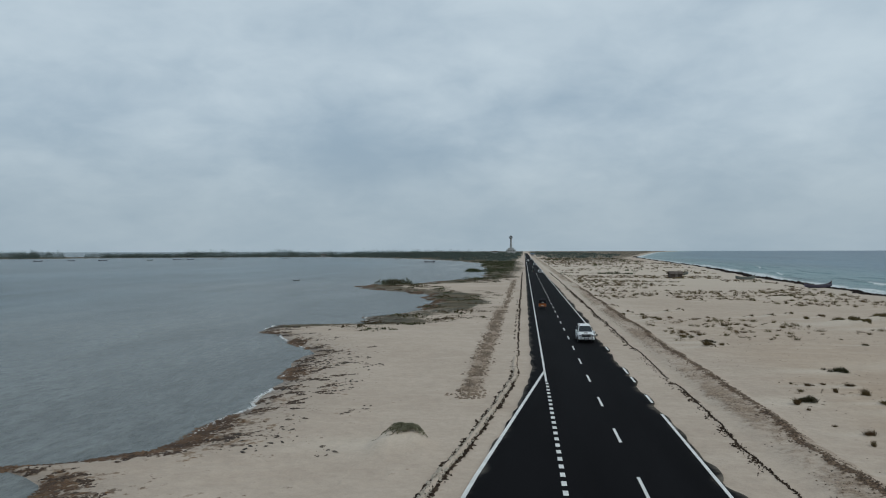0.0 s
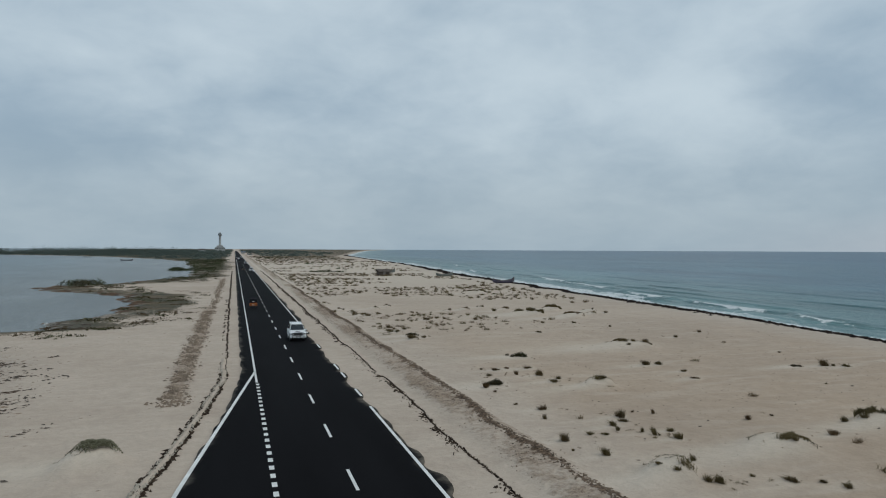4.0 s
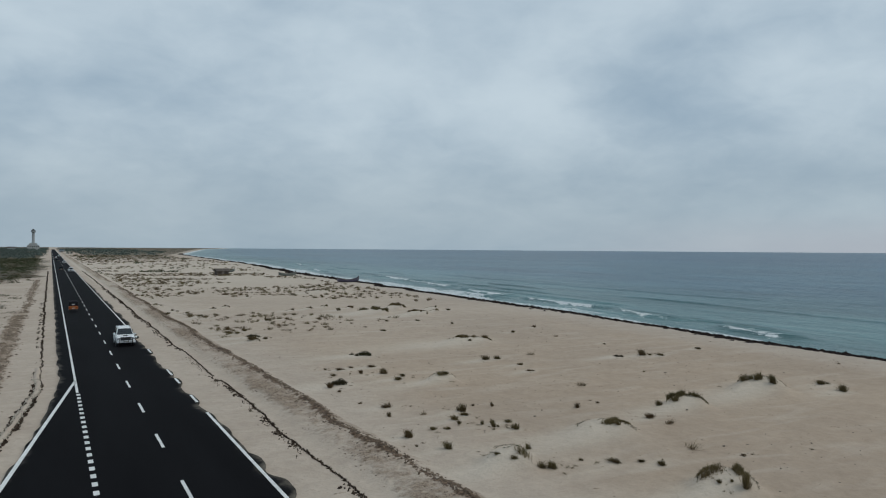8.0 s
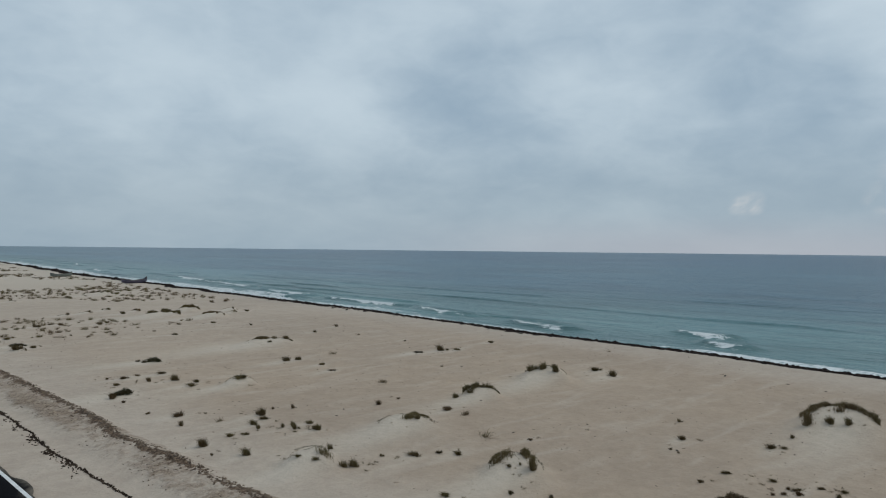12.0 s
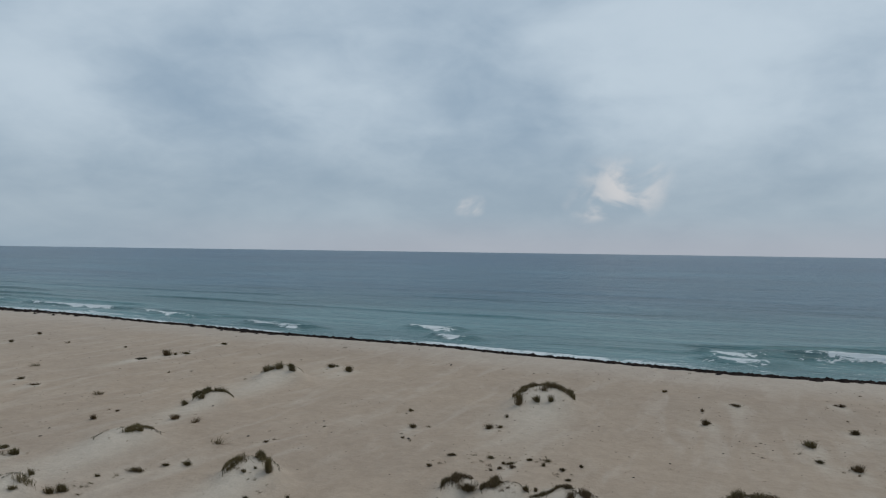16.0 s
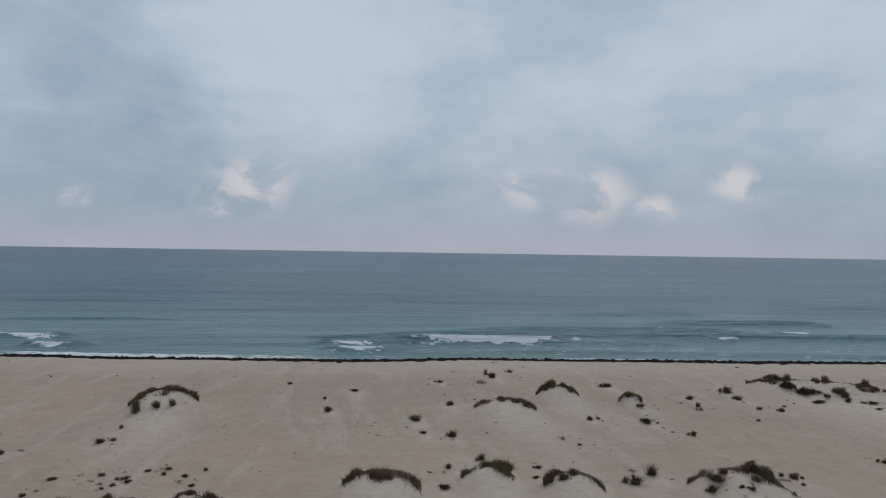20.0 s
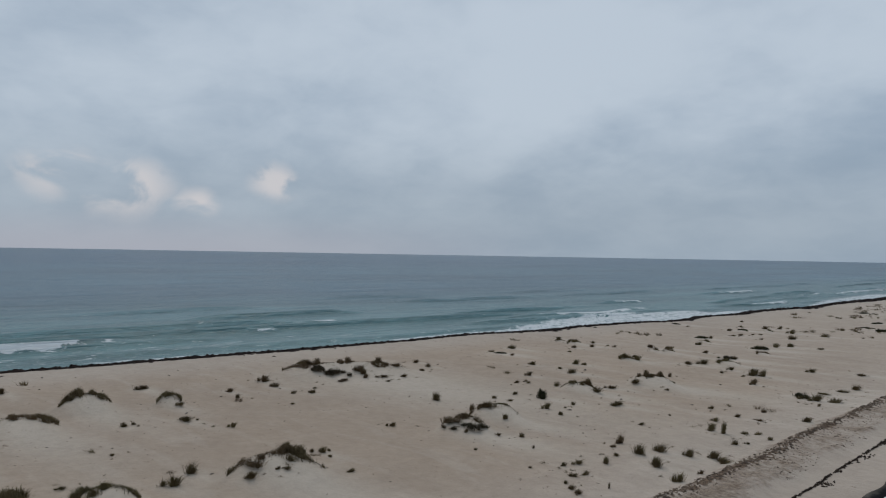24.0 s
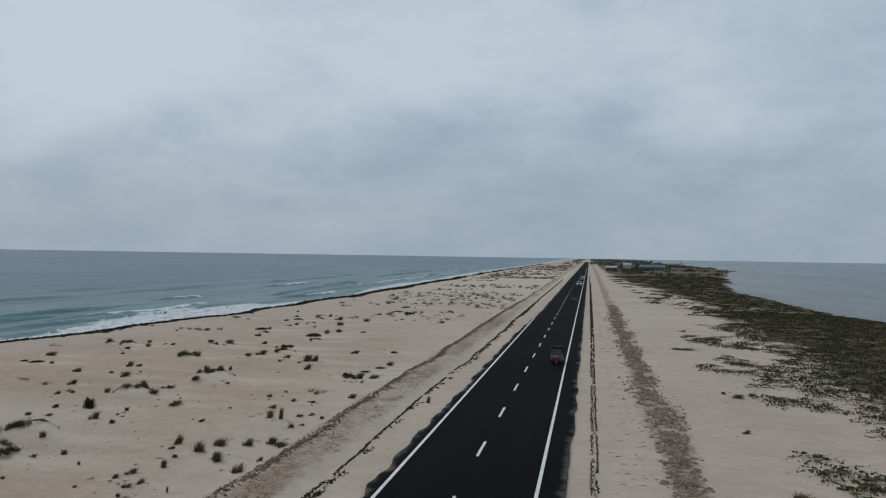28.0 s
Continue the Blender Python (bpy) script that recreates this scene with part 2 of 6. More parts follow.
    relief = calc(nt, "ADD", relief, calc(nt, "MULTIPLY", calc(nt, "MULTIPLY", gravel, grit), 1.1))
    bumped(nt, shader, relief, 0.6, 0.26)
    return m


def water_material(name, near, far, foam=False, chop=1.0):
    m, nt, shader = surface(name, 0.26, 0.0, 0.13 if foam else 0.28)
    shader.inputs["IOR"].default_value = 1.33
    p = place(nt)
    swell = fuzz(nt, stretched(nt, p, (0.09, 0.022, 1.0), radians(4)), 1.0, 4.0, 0.55, 0.4)
    chops = fuzz(nt, stretched(nt, p, (0.75, 0.30, 1.0), radians(8)), 1.0 * chop, 5.0, 0.65, 0.3)
    patches = fuzz(nt, stretched(nt, p, (0.014, 0.005, 1.0)), 1.0, 3.0, 0.5)
    colour = blend(nt, layer(nt, "deep"), near, far)
    # light and dark sides of swell and ripples, painted into the water colour
    tone = calc(nt, "ADD", calc(nt, "MULTIPLY", swell, 0.5), calc(nt, "MULTIPLY", patches, 0.5))
    wave_shade = nt.nodes.new("ShaderNodeVectorMath")
    wave_shade.operation = "SCALE"
    put(nt, wave_shade.inputs[0], colour)
    put(nt, wave_shade.inputs["Scale"], calc(nt, "MULTIPLY", band(nt, tone, 0.3, 0.7, 0.66, 1.25), band(nt, chops, 0.3, 0.7, 0.86 if foam else 0.78, 1.14 if foam else 1.22)))
    colour = wave_shade.outputs[0]
    if foam:
        lace = fuzz(nt, stretched(nt, p, (1.3, 0.62, 1.0)), 1.0, 6.0, 0.74, 0.9)
        froth = band(nt, calc(nt, "ADD", layer(nt, "foam"), calc(nt, "MULTIPLY", calc(nt, "SUBTRACT", lace, 0.5), 3.6)), 0.42, 0.74)
        colour = blend(nt, calc(nt, "MULTIPLY", froth, 0.9), colour, (0.72, 0.74, 0.74))
        put(nt, shader.inputs["Roughness"], calc(nt, "ADD", 0.30, calc(nt, "MULTIPLY", froth, 0.55)))
    put(nt, shader.inputs["Base Color"], colour)
    bumped(nt, shader, calc(nt, "ADD", calc(nt, "MULTIPLY", swell, 2.0), calc(nt, "MULTIPLY", chops, 0.7)), 1.0, 0.6)
    return m


def asphalt_material():
    m, nt, shader = surface("asphalt", 0.92, 0.0, 0.05)
    p = place(nt)
    broad = fuzz(nt, stretched(nt, p, (0.35, 0.05, 1.0)), 1.0, 4.0, 0.6)
    grain = fuzz(nt, p, 35.0, 3.0, 0.7)
    colour = blend(nt, band(nt, calc(nt, "ADD", calc(nt, "MULTIPLY", broad, 0.7), calc(nt, "MULTIPLY", grain, 0.3)), 0.3, 0.7), (0.0045, 0.0042, 0.005), (0.008, 0.0078, 0.009))
    dust = fuzz(nt, p, 0.55, 5.0, 0.65)
    film = calc(nt, "ADD", layer(nt, "dust"), calc(nt, "MULTIPLY", calc(nt, "SUBTRACT", dust, 0.5), 1.6))
    colour = blend(nt, calc(nt, "MULTIPLY", band(nt, film, 0.35, 1.0), 0.45), colour, (0.33, 0.29, 0.24))
    put(nt, shader.inputs["Base Color"], colour)
    bumped(nt, shader, grain, 0.35, 0.01)
    return m


SAND = sand_material()
SEA = water_material("sea_water", (0.116, 0.203, 0.209), (0.051, 0.108, 0.162), True)
LAGOON = water_material("lagoon_water", (0.140, 0.152, 0.148), (0.098, 0.134, 0.148), False, 2.2)
ASPHALT = asphalt_material()
LINE_PAINT = worn("road_paint", (0.55, 0.55, 0.53), (0.78, 0.78, 0.76), 0.7, 0.0, 1.5, 30.0, 0.1, 0.005)
WRACK = worn("seaweed_wrack", (0.010, 0.008, 0.008), (0.036, 0.024, 0.020), 0.9, 0.0, 1.2, 14.0, 0.5, 0.05, 0.08)
CRACK_CLOD = worn("dark_crack_clods", (0.016, 0.011, 0.009), (0.080, 0.058, 0.042), 0.95, 0.0, 1.0, 18.0, 0.5, 0.03, 0.08)
CRUST = worn("pale_crust", (0.30, 0.26, 0.21), (0.46, 0.41, 0.34), 0.95, 0.0, 0.9, 14.0, 0.5, 0.05)
STONE = worn("pebbles", (0.110, 0.080, 0.058), (0.295, 0.225, 0.165), 0.9, 0.0, 0.7, 9.0, 0.4, 0.02)
DRY_GRASS = foliage("dune_grass", (0.044, 0.037, 0.016), (0.205, 0.158, 0.074), (0.170, 0.108, 0.060))
CREEPER = foliage("green_creeper", (0.030, 0.034, 0.014), (0.118, 0.116, 0.052), (0.115, 0.072, 0.042))
SHRUB = foliage("shrub_leaves", (0.030, 0.040, 0.018), (0.090, 0.108, 0.050), (0.095, 0.080, 0.045))
# leaves of the distant trees, paled and blued to carry the haze of distance
HAZED_LEAVES = foliage("far_woods", (0.066, 0.088, 0.078), (0.122, 0.150, 0.134))
BARK = worn("bark", (0.05, 0.038, 0.028), (0.13, 0.10, 0.075), 0.9)

# ---- plan: road along y, sea on the side of +x, lagoon on the side of -x ----
def value_noise(x, y, seed=0.0):
    xi, yi = np.floor(x), np.floor(y)
    u, v = x - xi, y - yi
    u, v = u * u * (3 - 2 * u), v * v * (3 - 2 * v)

    def cell(a, b):
        s = np.sin(a * 127.1 + b * 311.7 + seed * 74.7) * 43758.5453
        return s - np.floor(s)
    top = cell(xi, yi) * (1 - u) + cell(xi + 1, yi) * u
    low = cell(xi, yi + 1) * (1 - u) + cell(xi + 1, yi + 1) * u
    return top * (1 - v) + low * v


def rolling(x, y, seed=0.0):
    return (value_noise(x, y, seed) + 0.5 * value_noise(x * 2.1, y * 2.1, seed + 3) + 0.25 * value_noise(x * 4.3, y * 4.3, seed + 7)) / 1.75


def ease(v, a, b):
    u = np.clip((v - a) / (b - a), 0, 1)
    return u * u * (3 - 2 * u)


def axis(lo, a, b, hi, step, grow=1.1):
    core = list(np.arange(a, b + step * 0.5, step))
    for sign, end in ((1, hi), (-1, lo)):
        s, v = step, core[-1] if sign > 0 else core[0]
        out = []
        while (v < end) if sign > 0 else (v > end):
            s *= grow
            v += sign * s
            out.append(v)
        core = core + out if sign > 0 else out[::-1] + core
    return np.array(core)


WATER = -0.25
SEA_SHORE = ((-3000, -970, -415, -305, -174, -110, -70, -39, -14, 8, 30, 54, 94, 160, 200, 272, 325, 478, 545, 1000, 1900, 3000, 5000),
             (90, 66, 64, 60.5, 60, 61.5, 66, 68.5, 70, 71, 73, 75, 79, 82, 85, 89, 96, 113, 117, 153, 330, 560, 1100))
LAGOON_SHORE = ((-3000, -1146, -700, -452, -400, -253, -210, -172, -150, -138, -60, 0, 20, 28, 30, 31.2, 32.3, 33.3, 34.7, 36.4, 40, 43.5, 47, 50, 56.4, 65, 71.5, 75.5, 80.4, 88, 89.4, 97.7, 101, 112, 115.7, 127, 150, 169, 186, 196, 206, 214, 222, 250, 278, 420, 589, 680, 862, 1000, 1200, 5000),
                (-190, -128, -135, -80, -73, -47, -48, -48, -49, -53, -46, -30, -22, -21.2, -22.4, -24.2, -26.8, -23.8, -21.5, -19.6, -19.5, -19.9, -18.9, -19.9, -20.2, -22.5, -22.3, -24.3, -28.2, -31.6, -35.1, -36.3, -23, -25.8, -22.5, -18.9, -20, -24, -37, -45, -49, -47, -34, -25, -15.6, -23, -38, -66, -135, -230, -420, -700))
FAR_SPIT = ((-1300, -950, -800, -680, -600, -454, -295, -130, 0), (905, 845, 850, 865, 985, 1045, 1110, 980, 960))


def sea_edge(y):
    return np.interp(y, *SEA_SHORE) + 1.6 * (value_noise(y * 0.09, y * 0 + 3.0, 5) - 0.5) * np.clip(1 + np.abs(y) / 400, 1, 4)


def lagoon_edge(y):
    return np.interp(y, *LAGOON_SHORE) + (0.7 * (value_noise(y * 0.5, y * 0 + 1.0, 9) - 0.5) + 2.4 * (value_noise(y * 0.22, y * 0 + 1.0, 9) - 0.5) * ease(np.abs(y - 60), 50, 90)) * np.clip(0.6 + np.abs(y) / 300, 1, 5)


def inland(x, y):
    """About how many metres the place lies from the nearest water; negative in the water."""
    strip = np.minimum(sea_edge(y) - x, x - lagoon_edge(y))
    near = np.interp(x, *FAR_SPIT)
    spit = np.minimum(np.minimum(y - near, near + 260 - y), np.minimum(x + 1150, 60 - x)) * 0.5
    return np.maximum(strip, spit)


def shift(y):
    """The road's slight sideways drift towards the south."""
    return 0.42 * (1 - ease(y, -32, 32))


def left_bank(y):
    """Edge of the asphalt on the lagoon side, with the lay-by."""
    bay = np.interp(y, (-30, -8, 16, 30.2, 50.6, 63, 68), (0, -4.7, -4.65, -3.28, -0.72, 0.05, 0))
    return 0.62 + shift(y) * 0.5 + bay + 0.22 * (value_noise(y * 0.7, y * 0 + 2, 2) - 0.5)


def left_ridge(y):
    return np.interp(y, (-600, -160, -94, -32, -8, 16, 30, 38, 49.5, 58.4, 84, 136, 600), (-0.3, -0.4, -0.4, -0.25, -5.5, -5.5, -4.16, -3.02, -1.53, -0.66, -0.7, -0.9, -1.0)) + np.where(y > 0, 0.25, 0.10) * (value_noise(y * 0.5, y * 0 + 8, 4) - 0.5)


def right_bank(y):
    line = 8.74 + shift(y) * 0.75
    lobes = 0.02 + 0.12 * value_noise(y * 0.8, y * 0, 12)
    for at, half, out in ((26.5, 1.2, 0.3), (30.4, 1.4, 0.48), (34.6, 1.2, 0.28), (41.5, 1.3, 0.14), (18.0, 1.6, 0.4), (10.0, 2.0, 0.4), (2.0, 1.8, 0.5)):
        lobes = lobes + out * np.exp(-((y - at) / half) ** 4)
    lobes = lobes + 0.75 * ease(y, 86, 96) * (1 - ease(y, 190, 260)) * value_noise(y * 0.30, y * 0, 16)
    covered = ease(y, 44, 50) * (1 - 0.9 * ease(y, 84, 104))
    far_south = ease(-y, 95, 140)
    south = ease(-y, 5, 22)
    lobes = lobes * (1 - south) + south * (0.22 + 0.40 * value_noise(y * 0.45, y * 0, 14) + 0.15 * value_noise(y * 1.3, y * 0, 15))
    return line + 0.14 + lobes - 0.44 * covered * ease(value_noise(y * 0.60, y * 0 + 5, 13), 0.25, 0.95) - 0.75 * far_south


def right_ridge(y):
    return 11.8 + 0.35 * shift(y) + 0.5 * (value_noise(y * 0.2, y * 0 + 8, 21) - 0.5)


CLUMPS = (
    ("far north dunes", ((15.9, 116.4, 0.8, 0.3), (19.3, 88.3, 0.88, 0.31), (19.7, 85.3, 0.58, 0.2), (19.9, 91.2, 0.9, 0.4), (21.5, 89.5, 0.89, 0.24), (27.4, 99.9, 1, 0.4), (30.7, 101.4, 0.8, 0.3), (34.9, 99.4, 0.8, 0.3), (42.7, 111.8, 1, 0.4), (46.9, 90.7, 0.66, 0.23), (49.4, 84.9, 0.48, 0.25), (59.8, 104, 0.8, 0.3),)),
    ("north dunes", ((18.9, 49.3, 0.34, 0.16), (19, 51.2, 0.62, 0.35), (19.8, 78.5, 1.08, 0.38), (19.9, 51.7, 1.53, 0.49), (20.6, 55, 0.48, 0.21), (20.9, 82.8, 1.52, 0.33), (21.2, 58.6, 0.3, 0.16), (21.6, 80.1, 0.67, 0.24), (21.8, 80.7, 0.41, 0.14), (22.3, 57.5, 0.7, 0.19), (23, 55, 0.48, 0.31), (23.5, 58.2, 0.51, 0.13), (24.8, 51.5, 0.83, 0.25), (24.8, 54.3, 0.58, 0.49), (25.2, 57.6, 0.92, 0.17), (25.7, 52.5, 0.57, 0.25), (27.1, 64.6, 1.7, 0.54), (28, 49.5, 0.69, 0.19), (36.5, 56.3, 0.98, 0.4), (36.8, 49.5, 0.7, 0.12), (37, 81, 0.72, 0.18), (37.7, 56.2, 0.55, 0.36), (37.8, 52.6, 0.63, 0.17), (41.5, 67.5, 0.53, 0.18),)),
    ("north dunes", ((44, 68, 0.81, 0.42), (49.4, 52.1, 1.16, 0.17), (51.1, 72.7, 0.58, 0.27), (52.6, 51.9, 0.96, 0.58), (53.2, 51.5, 0.48, 0.23), (54, 50.8, 0.72, 0.19), (54.3, 59.4, 0.39, 0.14), (57, 76, 0.62, 0.29), (61.1, 52.3, 0.65, 0.23),)),
    ("middle dunes", ((17.2, 33.3, 0.15, 0.12), (17.7, 35.3, 0.64, 0.42), (18.5, 32, 0.6, 0.33), (18.6, 44.6, 0.31, 0.12), (18.9, 40.5, 0.36, 0.31), (19.3, 28.6, 0.29, 0.12), (19.6, 35.8, 0.46, 0.2), (19.8, 27.9, 0.46, 0.16), (19.8, 42.9, 0.77, 0.23), (20.3, 35.5, 0.46, 0.13), (20.8, 27, 0.44, 0.32), (21.3, 26.9, 0.45, 0.32), (21.6, 36.2, 0.34, 0.22), (22.1, 29.9, 0.3, 0.32), (22.1, 37.4, 0.63, 0.26), (22.7, 35.4, 0.27, 0.23), (23.1, 34.4, 0.4, 0.28), (23.2, 35, 0.27, 0.3), (23.2, 38.3, 0.51, 0.21), (23.3, 27.1, 0.23, 0.12), (23.6, 39.4, 0.67, 0.42), (23.8, 33.6, 0.6, 0.31), (24.5, 35.2, 0.56, 0.19), (24.7, 26.2, 0.64, 0.2),)),
    ("middle dunes", ((25.2, 40.5, 0.31, 0.12), (26, 25.7, 0.41, 0.12), (26.3, 39.7, 0.23, 0.27), (26.7, 25, 0.53, 0.16), (28.7, 30.3, 0.49, 0.24), (30.9, 36.4, 0.46, 0.28), (33.1, 36.8, 0.32, 0.12), (33.2, 32, 0.67, 0.24), (36.5, 34.4, 0.49, 0.33), (37.2, 33.7, 0.51, 0.26), (47, 35.8, 0.71, 0.4), (47.9, 35.2, 0.84, 0.5), (48.1, 34, 0.51, 0.64), (53.3, 31.7, 1.01, 0.45), (54.7, 33.9, 0.94, 0.28),)),
    ("east beach", ((21.7, 20.9, 0.49, 0.12), (23.9, 19.1, 0.25, 0.16), (24.8, 17.7, 0.25, 0.12), (25.6, 20.7, 0.28, 0.15), (26.1, 20.4, 0.17, 0.12), (26.3, 19.8, 0.5, 0.59), (28.5, 11, 0.91, 0.37), (28.9, 8.4, 0.3, 0.3), (29.8, 8.2, 0.2, 0.22), (31.4, 14, 0.33, 0.12), (31.5, 23.9, 0.26, 0.12), (31.9, 11, 0.22, 0.12), (32.3, 10.7, 0.22, 0.12), (32.8, 10.1, 0.33, 0.14), (33.2, 10.8, 0.23, 0.12), (33.4, 10.5, 0.57, 0.12), (33.5, 13.7, 0.41, 0.12), (33.7, 8.9, 0.28, 0.13), (34, 11.7, 0.41, 0.12), (34.4, 9.8, 0.29, 0.12), (34.6, 8.9, 0.4, 0.12), (35.4, 17.5, 0.26, 0.12), (38, 18.1, 0.55, 0.26), (39.8, 13.8, 0.61, 0.25),)),
    ("east beach", ((40.3, 13.3, 0.48, 0.12), (41.9, 20, 0.3, 0.18), (42.8, 13.7, 0.29, 0.18), (45.5, 13.7, 0.72, 0.77), (46.3, 12.8, 0.58, 0.41), (46.6, 11.8, 0.49, 0.42),)),
    ("big mound", ((28.7, 6.4, 0.5, 0.27), (31.5, -3.9, 0.62, 0.22), (32.1, 7.3, 0.32, 0.12), (33.4, 7.9, 0.28, 0.13), (34.2, 7.1, 0.23, 0.12), (41, -3.9, 0.6, 0.12), (44.1, -3.6, 0.79, 0.38), (47.1, 1.8, 0.61, 0.29), (50.4, 2.3, 0.33, 0.2), (53.2, 0.3, 0.78, 0.14), (56, 5.3, 0.46, 0.21),)),
    ("crest", ((27.6, -20, 0.39, 0.12), (28.6, -17, 0.4, 0.12), (28.7, -16.7, 0.23, 0.12), (28.7, -15.2, 0.6, 0.29), (29.6, -15.9, 0.99, 0.32), (30.4, -8.6, 0.43, 0.31), (31.4, -12.7, 0.77, 0.38), (32.1, -7, 0.89, 0.37), (32.3, -14.2, 0.69, 0.53), (32.5, -8.5, 0.38, 0.12), (33.9, -8.9, 0.45, 0.12), (34.2, -4.5, 0.45, 0.21), (35.5, -6.3, 0.53, 0.27), (37.7, -12.3, 0.26, 0.12), (39.5, -19.7, 0.43, 0.26), (40.3, -5.4, 0.59, 0.37), (42.5, -19, 0.23, 0.12), (42.9, -18.3, 0.76, 0.26), (43.6, -14.9, 0.52, 0.22), (43.7, -15.5, 0.38, 0.13), (46.4, -19.4, 0.58, 0.24), (48.5, -6.4, 0.71, 0.21), (53.9, -19.6, 0.93, 0.33), (56.5, -6.4, 0.64, 0.18),)),
    ("crest", ((58.3, -11.3, 0.87, 0.35), (59.4, -10.9, 0.29, 0.45),)),
    ("south beach", ((-9.4, -33.4, 1, 0.2), (16.3, -32.9, 0.24, 0.2), (16.5, -35.8, 1.02, 0.23), (16.5, -31, 0.57, 0.43), (18, -27.6, 0.13, 0.25), (18.2, -35.3, 0.52, 0.37), (18.3, -32.2, 0.72, 0.37), (18.5, -25.9, 0.36, 0.18), (19.1, -26.2, 0.37, 0.18), (19.6, -34.8, 0.78, 0.34), (19.8, -26.7, 0.27, 0.12), (19.9, -33.4, 0.76, 0.52), (19.9, -28.4, 0.34, 0.2), (20.2, -30.6, 0.42, 0.29), (20.2, -27.8, 0.45, 0.21), (20.5, -32.1, 0.31, 0.14), (21.2, -29.4, 0.47, 0.22), (21.5, -28.7, 0.35, 0.18), (21.6, -33.4, 0.32, 0.14), (21.9, -34.5, 0.46, 0.39), (22.4, -27.3, 0.23, 0.12), (24.4, -30, 0.19, 0.16), (26.2, -27.3, 0.18, 0.13), (26.4, -31.4, 0.33, 0.25),)),
    ("south beach", ((27.6, -30.5, 0.33, 0.12), (28.7, -29.6, 1.73, 0.36), (28.7, -29, 0.27, 0.23), (29.2, -33.1, 0.37, 0.31), (30, -28.5, 0.34, 0.16), (30.1, -29.3, 1.15, 0.33), (30.3, -20.7, 0.18, 0.12), (31.3, -33.3, 0.72, 0.29), (31.3, -21.3, 0.25, 0.12), (31.4, -20.9, 0.55, 0.28), (31.7, -20.5, 0.31, 0.17), (33.2, -34.1, 0.46, 0.39), (33.5, -27.4, 0.35, 0.26), (33.8, -27.2, 0.18, 0.15), (33.8, -20.1, 0.38, 0.2), (37.2, -34.6, 0.66, 0.48), (42.6, -25.9, 0.32, 0.12), (45, -28.9, 0.52, 0.23), (45.6, -27.8, 0.43, 0.19), (46.3, -30.1, 0.36, 0.12), (47, -24, 0.34, 0.29), (47.2, -35.6, 0.59, 0.3), (47.5, -33.5, 0.95, 0.19), (47.9, -36, 0.6, 0.41),)),
    ("south beach", ((48.8, -36, 0.93, 0.59), (49.2, -34.1, 1.8, 0.63), (49.2, -28.1, 0.83, 0.34), (49.4, -24.4, 0.62, 0.26), (50.6, -33.1, 1.23, 0.74), (51.5, -28.3, 0.77, 0.46), (52.9, -33.6, 1.09, 0.38), (57.3, -35.4, 0.55, 0.3),)),
    ("south hummocks", ((-9.5, -45.5, 0.4, 0.2), (11.3, -49.2, 0.33, 0.44), (16.7, -42.5, 0.3, 0.18), (17.2, -49.3, 0.68, 0.28), (17.3, -40.5, 0.29, 0.12), (17.3, -36.2, 0.65, 0.42), (17.6, -39.8, 0.42, 0.25), (17.8, -43.3, 0.46, 0.12), (18.3, -42.7, 0.45, 0.12), (19.1, -41.5, 0.37, 0.61), (19.4, -47, 0.58, 0.12), (19.9, -41.6, 0.6, 0.43), (20, -49.7, 0.35, 0.16), (20.7, -47, 0.5, 0.17), (21.3, -44.7, 0.48, 0.21), (23.1, -48.1, 0.35, 0.21), (23.6, -39.7, 0.45, 0.12), (23.8, -43.6, 0.2, 0.12), (27.9, -43.5, 0.92, 0.28), (28.3, -37.6, 0.38, 0.25), (29.7, -39.9, 0.24, 0.12), (30, -41.3, 0.33, 0.2), (30.3, -38.3, 0.55, 0.35), (31.3, -46.1, 0.92, 0.32),)),
    ("south hummocks", ((32.1, -48.8, 0.85, 0.2), (33, -41.5, 1.29, 0.75), (33.8, -38.6, 0.5, 0.12), (35, -45.8, 0.56, 0.29), (35, -38.4, 0.42, 0.19), (35.3, -41, 0.44, 0.2), (37.2, -44.9, 0.38, 0.18), (38, -44.3, 0.38, 0.23), (39.4, -47.3, 0.6, 0.31), (44.8, -36.1, 0.37, 0.13), (45.3, -38.1, 0.59, 0.2), (46.5, -36.6, 0.88, 0.16), (46.6, -41.5, 0.51, 0.18), (47.8, -39.3, 0.74, 0.31), (48.3, -43.8, 0.63, 0.33), (51.2, -44.8, 0.66, 0.29),)),
    ("south dunes", ((-12.4, -57.6, 0.7, 0.2), (-11, -56.8, 1, 0.2), (-10.4, -57.8, 0.4, 0.2), (18.1, -57.7, 1.08, 0.23), (18.2, -54.8, 0.23, 0.15), (18.9, -65.6, 0.77, 0.38), (19.1, -63.4, 1.07, 0.16), (19.3, -56.8, 0.87, 0.45), (19.7, -60.7, 1.03, 0.12), (20.4, -57.7, 1.49, 0.42), (25.3, -60.2, 0.63, 0.38), (26.3, -64.7, 0.57, 0.59), (27.1, -64.7, 1.14, 0.57), (27.4, -63.3, 0.34, 0.17), (28.2, -51.1, 0.29, 0.15), (29.5, -63.5, 0.45, 0.16), (29.8, -65.7, 0.58, 0.26), (30.9, -50.9, 0.89, 0.26), (31.6, -57.8, 0.32, 0.33), (33.4, -67.1, 0.97, 0.52), (34, -65.7, 0.96, 0.28), (38, -51.9, 0.94, 0.33), (38.6, -63.6, 0.9, 0.4), (39.4, -63, 0.87, 0.37),)),
